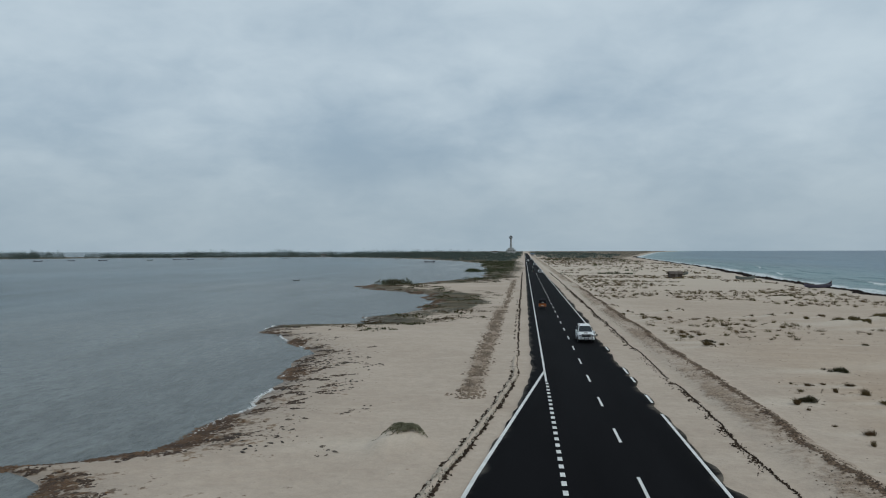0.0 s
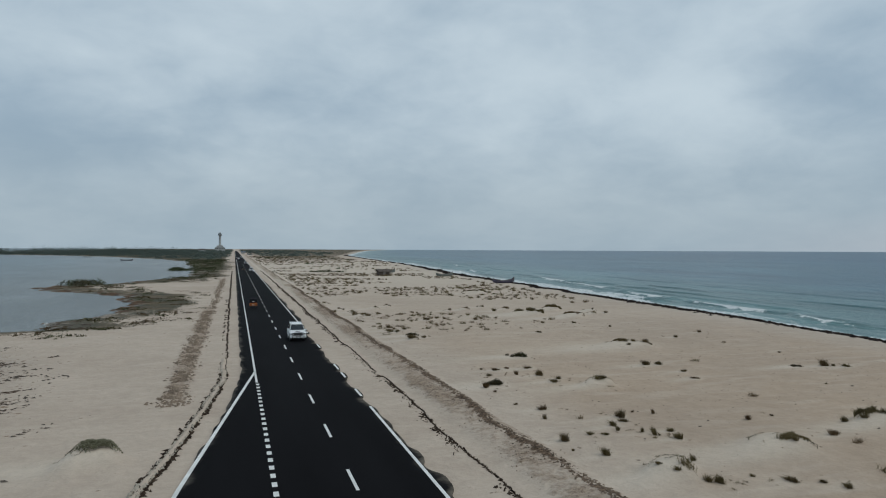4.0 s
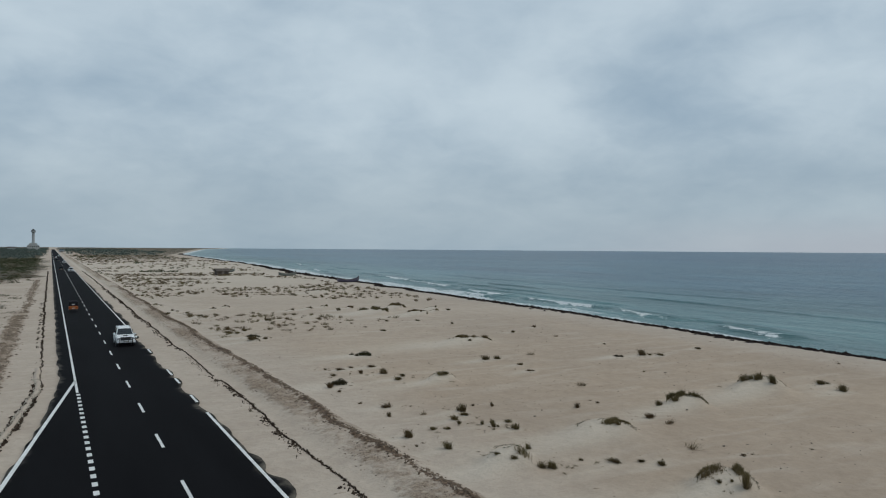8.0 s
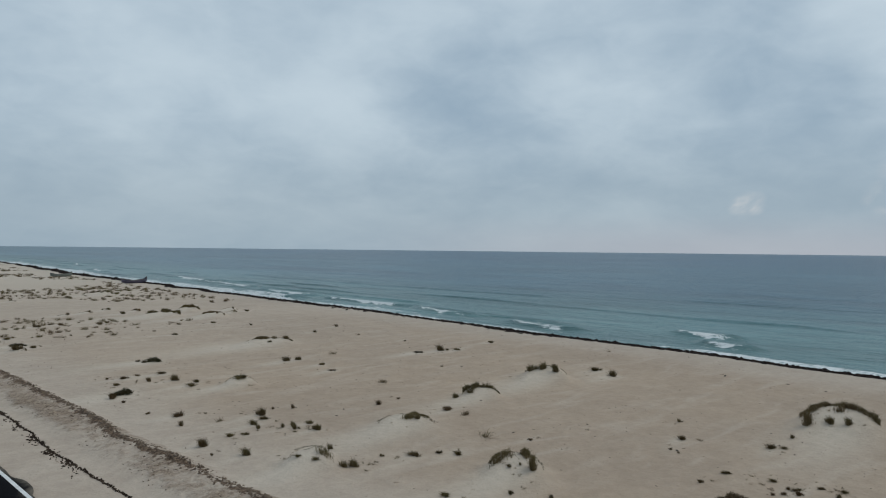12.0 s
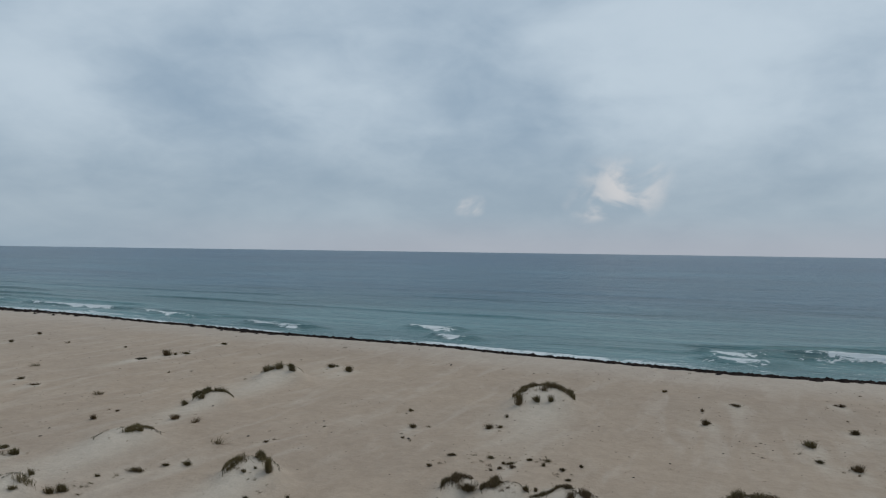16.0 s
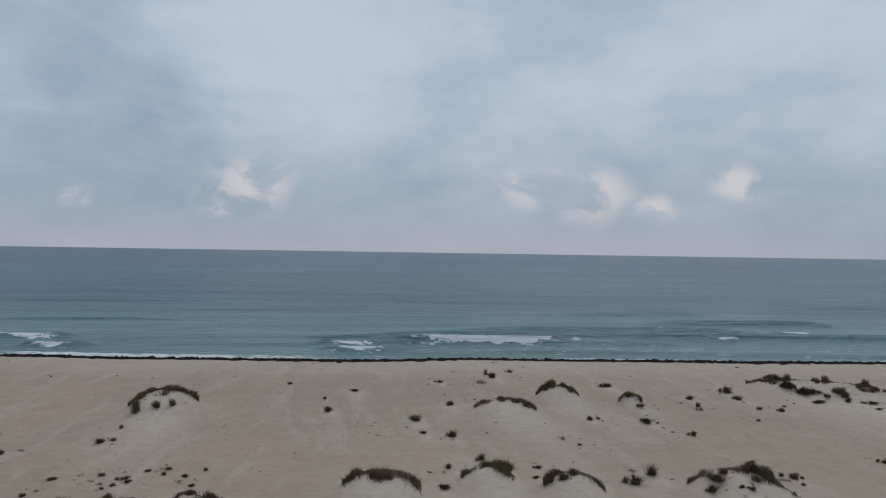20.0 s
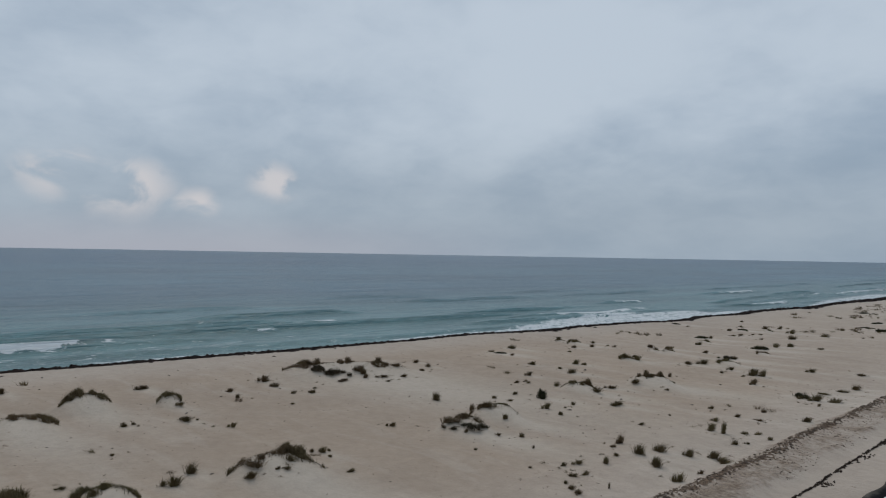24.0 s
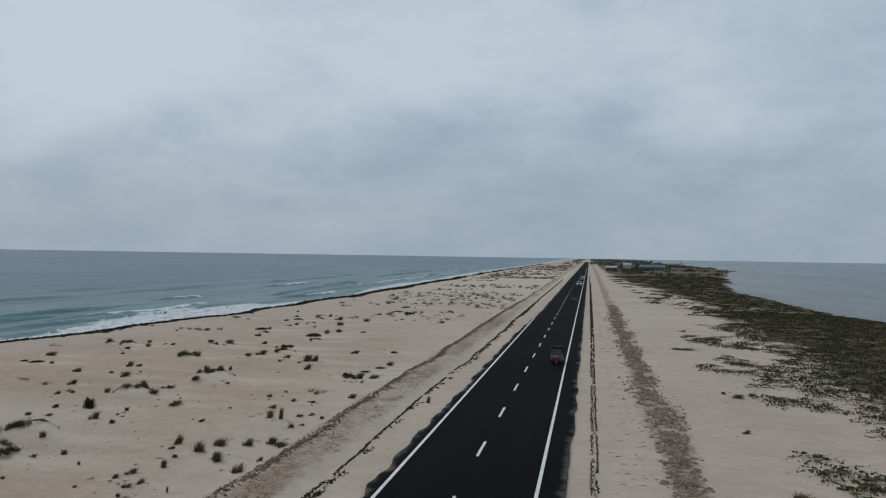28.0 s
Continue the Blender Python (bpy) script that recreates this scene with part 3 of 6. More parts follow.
    ("south dunes", ((39.8, -52.5, 0.53, 0.13), (40, -56.6, 0.56, 0.25), (40.1, -65.7, 0.62, 0.28), (41, -56.4, 0.79, 0.45), (43.1, -52.4, 0.66, 0.34), (46.6, -63.2, 0.38, 0.2), (47.3, -68.6, 0.6, 0.3), (48.3, -66.3, 0.66, 0.3), (48.5, -55.7, 0.48, 0.23), (50.3, -56, 1.22, 0.24), (50.9, -69.9, 0.8, 0.3), (51.8, -56.1, 0.62, 0.22), (52.3, -60, 1.03, 0.43),)),
    ("far south dunes", ((-13.8, -102.6, 2.2, 0.2), (-10.8, -87.5, 2.5, 0.2), (20.6, -73.1, 1.11, 0.14), (22.7, -106, 1.05, 0.28), (24.5, -71.1, 0.73, 0.32), (29.6, -89.5, 0.76, 0.19), (30.8, -119.7, 1.2, 0.52), (31.2, -120.4, 1.61, 0.56), (32.8, -89.3, 0.93, 0.48), (32.9, -74.1, 0.53, 0.25), (33.4, -73.3, 1.44, 0.44), (34, -87.8, 0.91, 0.47), (34.2, -124.4, 1.88, 0.24), (34.5, -105.9, 1.08, 0.38), (34.5, -84.4, 1.77, 0.55), (34.7, -125.2, 1.26, 0.23), (35.8, -136.3, 2.28, 0.34), (36.2, -99, 1.03, 0.53), (36.8, -75.1, 0.54, 0.33), (38.9, -95.3, 0.5, 0.18), (39.7, -106.9, 1.11, 0.48), (40.9, -100.2, 0.53, 0.18), (41.3, -75.2, 0.97, 0.34), (41.7, -83.2, 0.75, 0.34),)),
    ("far south dunes", ((41.9, -99.9, 0.53, 0.18), (42.8, -111.7, 0.58, 0.4), (42.8, -73.9, 0.83, 0.36), (43, -98.3, 0.87, 0.22), (43.6, -96.4, 0.86, 0.13), (44.1, -91, 0.66, 0.31), (44.2, -109.7, 0.96, 0.43), (44.5, -159.9, 2.15, 0.35), (44.7, -90.2, 1.47, 0.43), (45.1, -104.1, 1.47, 0.33), (45.5, -70.2, 0.41, 0.21), (46.4, -102.2, 0.73, 0.35), (46.8, -70.9, 0.34, 0.15), (49.7, -72.3, 0.7, 0.3), (51.4, -117.8, 0.62, 0.22), (53.8, -70.7, 0.6, 0.2), (55.1, -72.3, 0.74, 0.18), (56, -104.1, 1.53, 0.25),)),
)
# brows of sand hummocks: place, width, rise, the way the brow faces, share of the brow under grass
HUMMOCKS = (
    ((16.4, 156.5, 2.1, 0.42, 48, 0.42), (16.6, 132.2, 2, 0.4, 49, 0.42), (17.6, 119.9, 1.8, 0.37, 49, 0.42), (18.8, 116, 1.4, 0.27, 50, 0.42), (19.1, 108.3, 1.8, 0.37, 50, 0.42), (19.3, 85.3, 1.4, 0.29, 51, 0.42), (19.9, 78.3, 1.4, 0.27, 52, 0.42), (19.9, 105.9, 1.3, 0.25, 50, 0.42), (20, 28.6, 2.2, 0.77, 35, 0.25), (23.8, 121.8, 2, 0.4, 51, 0.42), (24.5, 175.5, 2, 0.4, 49, 0.42), (26.4, 20.8, 2.6, 0.87, 52, 0.55), (27.1, 126.3, 1.4, 0.29, 51, 0.42), (27.5, 159.3, 1.5, 0.3, 50, 0.42), (27.8, 49.4, 2.2, 0.73, 29, 0.35),),
    ((28.3, 30.7, 3.3, 0.53, 43, 0.45), (28.9, 6.5, 3.1, 0.52, 77, 0.5), (28.9, 9.3, 2, 0.55, 72, 0.5), (29, 11.4, 1.7, 0.5, 69, 0.6), (29.3, -17, 4.1, 0.89, 120, 0.5), (29.7, -29.9, 2.7, 0.78, 135, 0.5), (30.4, -9.7, 2.5, 0.76, 108, 0.75), (30.5, -52.7, 3.6, 0.74, 150, 0.6), (30.7, -33.7, 3, 0.92, 138, 0.45), (31.1, -1.1, 3.2, 0.72, 92, 1), (31.5, -69.1, 2.1, 0.48, 123, 0.7), (32.1, -6.1, 2.3, 0.7, 101, 0.8), (32.3, -79.2, 1.6, 0.33, 124, 0.42), (32.9, -45.9, 2.6, 0.59, 144, 0.6), (34.8, 113.3, 1.5, 0.3, 54, 0.42),),
    ((36, 146.6, 1.7, 0.34, 52, 0.42), (38.3, 33.6, 2.5, 0.86, 49, 0.9), (38.4, 115.3, 2, 0.4, 54, 0.42), (39.3, -63, 1.5, 0.34, 119, 0.7), (39.5, -71.7, 1.4, 0.29, 121, 0.42), (40.8, -70.7, 1.4, 0.29, 120, 0.42), (42.2, -85.8, 1.5, 0.3, 122, 0.42), (42.2, 68.6, 4.9, 0.53, 32, 0.5), (42.3, -105.8, 1.3, 0.25, 124, 0.42), (42.9, 119.3, 1.4, 0.29, 55, 0.42), (46.1, 115.3, 1.4, 0.29, 56, 0.42), (46.5, 105.2, 5, 0.8, 57, 0.85), (46.8, -10, 3.9, 0.63, 102, 0.75), (47.4, -108.3, 1.4, 0.27, 123, 0.42), (47.6, -19.2, 1.5, 0.9, 112, 0.9),),
    ((48, 12.7, 4, 1.3, 75, 1), (48.1, 35, 3.4, 1.04, 54, 0.3), (49.7, -14.5, 2.9, 0.93, 106, 1), (50.1, -68.8, 1.8, 0.41, 117, 0.7), (50.3, -36, 10.4, 1.01, 126, 0.7), (51.1, 98.9, 3.9, 0.78, 59, 0.85), (52.6, -69.4, 1.4, 0.31, 116, 0.7), (53.2, 111.5, 3.1, 0.63, 58, 0.85), (54.2, 154.8, 4.2, 0.8, 55, 0.85), (55.5, 152.5, 2.7, 0.56, 55, 0.42), (56.3, 147.6, 1.8, 0.37, 55, 0.42), (56.7, 103.4, 1.5, 0.3, 59, 0.42), (58, 106.7, 2.3, 0.48, 59, 0.42),),
)
MOUNDS = [(-6.75, 38.0, 2.6, 0.80, -10.0)] + [row[:5] for rows in HUMMOCKS for row in rows]
TAILS = [(x, y, w) for x, y, w, _, _ in MOUNDS] + [(x, y, w * 1.5) for _, zone in CLUMPS for x, y, w, tall in zone if w > 0.5 and x > 16]


def over_mound(x, y, mound):
    """Along the way the brow faces, across it, and from the brow's crest outwards."""
    mx, my, wide, rise, turn = mound
    a = radians(turn)
    dx, dy = x - mx, y - my
    p, u = dx * math.sin(a) + dy * math.cos(a), dx * math.cos(a) - dy * math.sin(a)
    deep = min(wide, 4.0)
    return p, u, p - np.maximum(-0.3 * deep, 0.28 * deep * (1 - (2 * u / wide) ** 2)), deep


def height(x, y):
    d = inland(x, y)
    z = np.clip(WATER + 0.085 * d, -1.1, 0.0)
    dry = ease(d, 3, 12)
    clear = ease(x, 15.5, 19) + ease(-x, 7, 10)
    z = z + dry * clear * (0.55 * (rolling(x * 0.045, y * 0.06, 31) - 0.45) + 0.20 * (rolling(x * 0.25, y * 0.32, 33) - 0.5) + 0.07 * (rolling(x * 0.8, y * 1.0, 34) - 0.5))
    # spoil bank beside the road
    bank = ease(x, 12.6, 13.6) * (1 - ease(x, 15.3, 16.6))
    z = z + bank * (0.12 + 0.25 * rolling(x * 0.5, y * 0.35, 35)) * dry
    edge = np.exp(-((x - 15.2 - 0.9 * (value_noise(y * 0.13, y * 0, 36) - 0.5)) / 0.5) ** 2)
    z = z + edge * 0.28 * rolling(x * 0.9, y * 0.5, 37) * dry
    for mound in MOUNDS:
        mx, my, wide, rise, turn = mound
        near = (np.abs(x - mx) < 2.0 * wide) & (np.abs(y - my) < 2.0 * wide)
        if near.any():
            # a crescent brow, steep outwards, with a long face to the lee
            p, u, q, deep = over_mound(x[near], y[near], mound)
            z[near] += 0.86 * rise * np.exp(-(np.abs(u) / (0.56 * wide)) ** 4) * np.exp(-(q / np.where(q > 0, 0.28 * deep, 0.75 * deep)) ** 2)
    return z


def grid_mesh(name, xs, ys, z, material, layers=None, smooth=True):
    """A sheet over the crossings of xs[i, j], ys[i, j]."""
    n, m = xs.shape
    idx = np.arange(n * m).reshape(n, m)
    quads = np.stack([idx[:-1, :-1], idx[:-1, 1:], idx[1:, 1:], idx[1:, :-1]], -1).reshape(-1, 4)
    me = bpy.data.meshes.new(name)
    me.vertices.add(n * m)
    me.vertices.foreach_set("co", np.stack([xs, ys, z], -1).astype(np.float32).ravel())
    me.loops.add(quads.size)
    me.loops.foreach_set("vertex_index", quads.astype(np.int32).ravel())
    me.polygons.add(len(quads))
    me.polygons.foreach_set("loop_start", np.arange(0, quads.size, 4, dtype=np.int32))
    me.update(calc_edges=True)
    if smooth:
        me.shade_smooth()
    for key, values in (layers or {}).items():
        me.attributes.new(key, "FLOAT", "POINT").data.foreach_set("value", np.asarray(values, dtype=np.float32).ravel())
    me.materials.append(material)
    me.validate()
    return new(name, me)


def build_ground():
    gx, gy = axis(-5000, -60, 92, 5000, 0.42, 1.07), axis(-5000, -120, 150, 5000, 0.55, 1.03)
    y, x = np.meshgrid(gy, gx)
    x, y = x.T.copy(), y.T.copy()
    z = height(x, y)
    d = inland(x, y)
    wob = value_noise(y * 0.12, y * 0, 41)
    berm = ease(x, 12.7, 13.7) * (1 - ease(x, 15.2 + wob, 16.0 + wob)) * (0.24 + 0.52 * value_noise(x * 0.30, y * 0.10, 42))
    south = ease(-y, 22, 34) * ease(-x, 3.1, 4.2) * (1 - ease(-x, 4.5 + 1.7 * wob, 5.4 + 1.7 * wob)) * 0.58
    north = ease(y, 48, 56) * (1 - ease(y, 118, 150)) * ease(-x, 2.8, 3.6) * (1 - ease(-x, 4.2 + wob * 0.9, 5.2 + wob * 0.9)) * 0.62
    gravel = np.maximum(np.maximum(berm, south), north)
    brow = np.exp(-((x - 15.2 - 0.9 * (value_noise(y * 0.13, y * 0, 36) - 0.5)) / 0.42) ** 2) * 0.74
    lag = x - lagoon_edge(y)
    algae = (1 - ease(lag, 0.5, 5.5)) * ease(lag, -2.5, -0.5) * (0.45 + 0.45 * value_noise(x * 0.2, y * 0.12, 47)) * (np.abs(y) < 500)
    algae = np.maximum(algae, 0.30 * (1 - ease(lag, 3, 12)) * (lag > -1) * (y > 20) * (y < 260))
    algae = np.maximum(algae, (0.15 + 0.55 * value_noise(x * 0.25, y * 0.2, 48)) * (1 - ease(lag, 2, 8)) * (lag > -1.5) * (1 - ease(y, 42, 62)) * (y > 10))
    reach = np.interp(y, (92, 97, 120, 175, 215, 260, 300, 600, 2000), (0.5, 10, 11, 14, 15, 16, 14, 40, 120))
    mat = 0.92 * (1 - ease(lag, reach * 0.6, reach * 1.25)) * (lag > -1.5) * (y > 92) * (0.62 + 0.55 * value_noise(x * 0.09, y * 0.05, 44))
    mat = np.maximum(mat, 1.15 * ease(y, 225, 320) * ease(-x, 5, 12) * (d > 0))
    mat = np.maximum(mat, (0.60 * ease(y, 300, 800) + 0.12 * ease(y, 800, 1500)) * ease(x, 14, 40) * (1 - ease(x, (0.70 + 0.22 * ease(y, 700, 1100)) * sea_edge(y), 0.98 * sea_edge(y))))
    back = np.interp(-y, (20, 36, 45, 60, 95, 140, 210, 300, 500), (-60, -23, -19, -20, -24, -27, -26, -19, -12))
    mat = np.maximum(mat, 1.12 * (1 - ease(x, back - 5, back + 5)) * (d > 0.3) * (y < -20) * (0.30 + 1.05 * rolling(x * 0.10 + 0.05 * y, y * 0.05, 45)))
    mat = np.maximum(mat, 0.7 * ease(-y, 420, 640) * ease(-x, 6, 14) * (d > 0))
    mat = np.where((y > 700) & (x < -80) & (d > 2), 0.9, mat)
    wet = np.maximum(1 - ease(d, 0.3, 3.4), 0.22 * (1 - ease(d, 3, 15)) * (x > 20))
    wet = np.maximum(wet, 0.42 * (1 - ease(lag, 1.5, 8)) * (y > 0) * (y < 130))
    wet = np.maximum(wet, 0.24 * np.exp(-((y + 18) / 40) ** 2) * ease(x, 18, 27) * (0.5 + rolling(x * 0.05, y * 0.06, 46)))
    fresh_and_haze = np.zeros(x.shape)
    for mx, my, wide in TAILS:
        near = (np.abs(x - mx + 1.5 * wide) < 4.5 * wide) & (np.abs(y - my) < 2.5 * wide)
        along, across = mx - x[near], y[near] - my + 0.12 * (mx - x[near])
        length = np.where(along > 0, 2.4 * wide, 0.5 * wide)
        fresh_and_haze[near] = np.maximum(fresh_and_haze[near], (0.55 + 0.45 * min(1.0, wide / 2)) * np.exp(-(along / length) ** 2 - (across / (0.55 * wide)) ** 2))
    # far sand is paled with distance, its haze put into the colour
    fresh_and_haze = np.maximum(fresh_and_haze, 0.8 * ease(np.abs(y), 95, 260) * (1 - ease(np.abs(y), 420, 800)) * (x > 11))
    # the darker beach tone thins out with distance along the coast
    beach = ease(x, 16, 26) * ease(d, 4, 14) * (1 - 0.65 * ease(np.abs(y), 40, 110))
    return tagged(grid_mesh("ground", x, y, z, SAND, {"gravel": gravel, "spoil_ridge": brow, "algae": algae, "plant_mat": mat, "wet": wet, "fresh_and_haze": fresh_and_haze, "beach": beach}),
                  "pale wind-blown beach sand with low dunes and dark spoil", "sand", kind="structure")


# stretches of breaking wave: from and to along the shore, how far out, how strong
BREAKERS = ((98, 122, 9.0, 0.9), (205, 245, 21.0, 0.9), (128, 150, 5.0, 0.7), (55, 66, 6.0, 0.6), (165, 203, 15.5, 1.0), (133, 153, 11.3, 0.8), (404, 430, 26.0, 1.0), (300, 330, 14.0, 0.9), (36, 43, 15.0, 0.9), (30.5, 36, 7.0, 0.65), (-2, 3.5, 10.9, 1.0), (-25, -6, 12.0, 1.3), (-4, 3, 6.6, 0.8),
            (-62, -57, 22.0, 1.0), (-48, -45, 16.5, 0.8), (-152, -140, 29.5, 0.7), (-236, -206, 37.0, 1.0), (-350, -215, 16.0, 0.8), (-128, -96, 14.0, 0.9), (-540, -480, 29.0, 1.0), (78, 92, 7.5, 0.6), (-185, -160, 9.0, 0.8))


def build_sea():
    off = axis(-6, -5, 40, 5200, 0.45, 1.07)
    gy = axis(-5000, -260, 330, 5000, 0.8, 1.03)
    y, d = (a.T.copy() for a in np.meshgrid(gy, off))
    x = sea_edge(y) + d
    fade = 1 - ease(d, 60, 160)
    z = np.full(x.shape, WATER) + fade * ease(d, 1, 14) * 0.16 * (rolling(d * 0.11, y * 0.02, 51) - 0.5)
    foam = np.zeros(x.shape)
    # the wash that runs up the sand
    reach = 0.35 + 2.6 * value_noise(y * 0.045, y * 0, 52) ** 2.2 + 1.6 * ease(y, 40, 100)
    foam = np.maximum(foam, (0.10 + 0.85 * value_noise(y * 0.07, y * 0, 68)) * (1 - ease(d, reach, reach + 0.9)))
    foam = np.maximum(foam, (-0.10 + 0.46 * value_noise(y * 0.03, d * 0.12, 53)) * (1 - ease(d, 5, 15)))
    spill = 2.0 + 15.0 * np.exp(-((y + 112) / 22) ** 2) + 8.0 * ease(-y, 170, 230) + 9.0 * ease(y, 110, 160)
    ragged = spill * (0.65 + 0.7 * value_noise(y * 0.10, d * 0.25, 58))
    foam = np.maximum(foam, 0.78 * (1 - ease(d, ragged * 0.6, ragged)) * (np.abs(y) > 55))
    # lines of swell
    for k, (far, tall) in enumerate(((5.5, 0.34), (11.0, 0.55), (17.5, 0.75), (26.0, 0.8), (38.0, 0.75), (54.0, 0.6), (75.0, 0.5))):
        line = far + 5.0 * (value_noise(y * 0.014 + k * 7.3, y * 0 + k, 54) - 0.5) + 1.2 * (value_noise(y * 0.09, y * 0 + k, 59) - 0.5)
        live = ease(value_noise(y * 0.030 + k * 3.7, y * 0 + 3 * k, 55 + k), 0.42, 0.70)
        crest = np.exp(-((d - line) / np.where(d > line, 2.4, 0.8)) ** 2) * live * (1 - 0.45 * ease(y, 30, 90))
        z += tall * crest * (np.abs(y) < 900)
    # waves that break: a bright lip, spent foam before it and lace behind it
    for y0, y1, out, strong in BREAKERS:
        mid, half = (y0 + y1) / 2, (y1 - y0) / 2
        line = out + 1.3 * (value_noise(y * 0.11 + out, y * 0, 61) - 0.5) + 0.8 * ((y - mid) / half) ** 2
        t = (y - mid) / half + 0.5 * (value_noise(y * 0.5 + out, d * 0.3, 63) - 0.5)
        span = np.clip(1 - np.abs(t) ** 2.5, 0, 1) * (0.65 + 0.7 * value_noise(y * 0.8, y * 0 + out, 64))
        front = (0.35 + 1.9 * value_noise(y * 0.5 + out, y * 0, 67) ** 2) * (0.6 + 0.4 * np.clip(-t, -1, 1))
        lip = np.exp(-((d - line + 0.2) / np.where(d > line - 0.2, 0.40, front)) ** 2) * np.clip(span * 1.2, 0, 1)
        z += 0.55 * np.exp(-((d - line) / np.where(d > line, 2.0, 0.9)) ** 2) * (1 - ease(np.abs(y - mid), half * 0.9, half * 1.8))
        foam = np.maximum(foam, 1.45 * strong * lip)
        lace = ease(d, line - 4.5, line - 1) * (1 - ease(d, line + 0.5, line + 5)) * (1 - ease(np.abs(y - mid), half * 0.8, half * 1.5))
        foam = np.maximum(foam, 0.30 * strong * lace * value_noise(y * 0.25, d * 0.5, 66))
    deep = ease(d, 5, 110) * 0.75 + ease(d, 100, 700) * 0.25
    return tagged(grid_mesh("sea", x, y, z, SEA, {"foam": foam, "deep": deep}), "teal-grey sea with low swell and white breakers", "sea", kind="structure")


def build_lagoon():
    gx, gy = axis(-5000, -120, 20, 24, 2.5, 1.10), axis(-5000, -200, 300, 5000, 3.0, 1.06)
    y, x = (a.T.copy() for a in np.meshgrid(gy, gx))
    z = np.full(x.shape, WATER)
    return tagged(grid_mesh("lagoon", x, y, z, LAGOON, {"deep": ease(lagoon_edge(y) - x, 4, 120)}), "grey rippled lagoon water behind the sand spit", "water", kind="structure")


ground = build_ground()
sea = build_sea()
lagoon = build_lagoon()


# ---- road ----
def part(name, bm, material, parent, label=""):
    me = bpy.data.meshes.new(name)
    bm.to_mesh(me)
    bm.free()
    me.materials.append(material)
    ob = new(name, me)
    ob.parent = parent
    return tagged(ob, label) if label else ob


def strip_mesh(name, ys, left, right, z0, z1, material, cols=7, layers=None):
    """A flat strip with skirts at both edges."""
    t = np.linspace(0, 1, cols)
    x = left[:, None] * (1 - t) + right[:, None] * t
    x = np.concatenate([x[:, :1] - 0.03, x, x[:, -1:] + 0.03], 1)
    y = np.repeat(ys[:, None], cols + 2, 1)
    z = np.full(x.shape, z1)
    z[:, 0] = z[:, -1] = z0
    extra = {k: f(x, y) for k, f in (layers or {}).items()}
    return grid_mesh(name, x, y, z, material, extra, False)


def road_dust(x, y):
    side = np.minimum(x - left_bank(y), right_bank(y) - x)
    loose = ease(x - 8.74 - 0.75 * shift(y), 0.12, 0.40)
    return np.maximum(0.62 * (1 - ease(side, 0.0, 0.7)), 0.72 * loose * ease(y, 0, 15)) + 0.05


ROAD_TOP = 0.13
road_y = axis(-1500, -160, 170, 2100, 0.22, 1.06)
road = tagged(strip_mesh("road", road_y, left_bank(road_y), right_bank(road_y), -0.05, ROAD_TOP, ASPHALT, 15, {"dust": road_dust}),
              "new black asphalt road with sand drifting over its edges", "road", kind="structure")


def paint(name, ys, centre, width, label=""):
    """A painted line as a thin slab on the asphalt."""
    bm = bmesh.new()
    rows = []
    for y, c in zip(ys, centre):
        rows.append([bm.verts.new((c + s * width / 2, y, z)) for s, z in ((-1, ROAD_TOP - 0.01), (-1, ROAD_TOP + 0.006), (1, ROAD_TOP + 0.006), (1, ROAD_TOP - 0.01))])
    for a, b in zip(rows, rows[1:]):
        for k in range(3):
            bm.faces.new((a[k], b[k], b[k + 1], a[k + 1]))
    bmesh.ops.recalc_face_normals(bm, faces=bm.faces)
    return part(name, bm, LINE_PAINT, road, label)


def paint_markings():
    left = lambda y: 1.72 + shift(y)
    right = lambda y: 8.74 + shift(y) * 0.75
    for lo, hi in ((56.5, 2000.0), (-1400.0, -26.0)):
        ys = axis(lo, max(lo, -200), min(hi, 200), hi, 4.0, 1.15)
        ys = ys[(ys >= lo) & (ys <= hi)]
        paint("edge_line", ys, left(ys), 0.17)
    # the sea-side line is broken where sand lies over it
    ys = np.arange(-160, 200, 0.3)
    open_ = right_bank(ys) > right(ys) + 0.09
    run = []
    for y, clear in zip(ys, open_):
        if clear:
            run.append(y)
        if (not clear or y > 199.5) and run:
            if len(run) > 3:
                r = np.array(run)
                paint("edge_line", r, right(r), 0.17)
            run = []
    far = np.arange(200, 1800, 40.0)
    paint("edge_line", far, right(far), 0.16)
    # lay-by taper and its dotted line
    ys = np.linspace(16, 61.5, 12)
    paint("taper_line", ys, np.interp(ys, (16, 30.1, 40.2, 61.5), (-3.9, -2.62, -1.22, 1.72)), 0.20)
    for k in range(34):
        y = 56.0 - 1.25 * k
        paint("dotted_mark", np.array([y - 0.62, y]), np.array([1.76, 1.76]), 0.24)
    for k in range(-34, 60):
        y = (33.2 + 8.88 * k) if k > -6 else (-36.4 - 9.35 * (-8 - k) * 0 + 9.25 * (k + 8))
        if y < -320 or (-27 < y < 24):
            continue
        c = 5.22 + shift(y) * 0.98
        paint("centre_dash", np.array([y - 3.0, y]), np.array([c, c]), 0.15)


paint_markings()



# ---- builders for small pieces in bulk ----
RNG = np.random.default_rng(7)


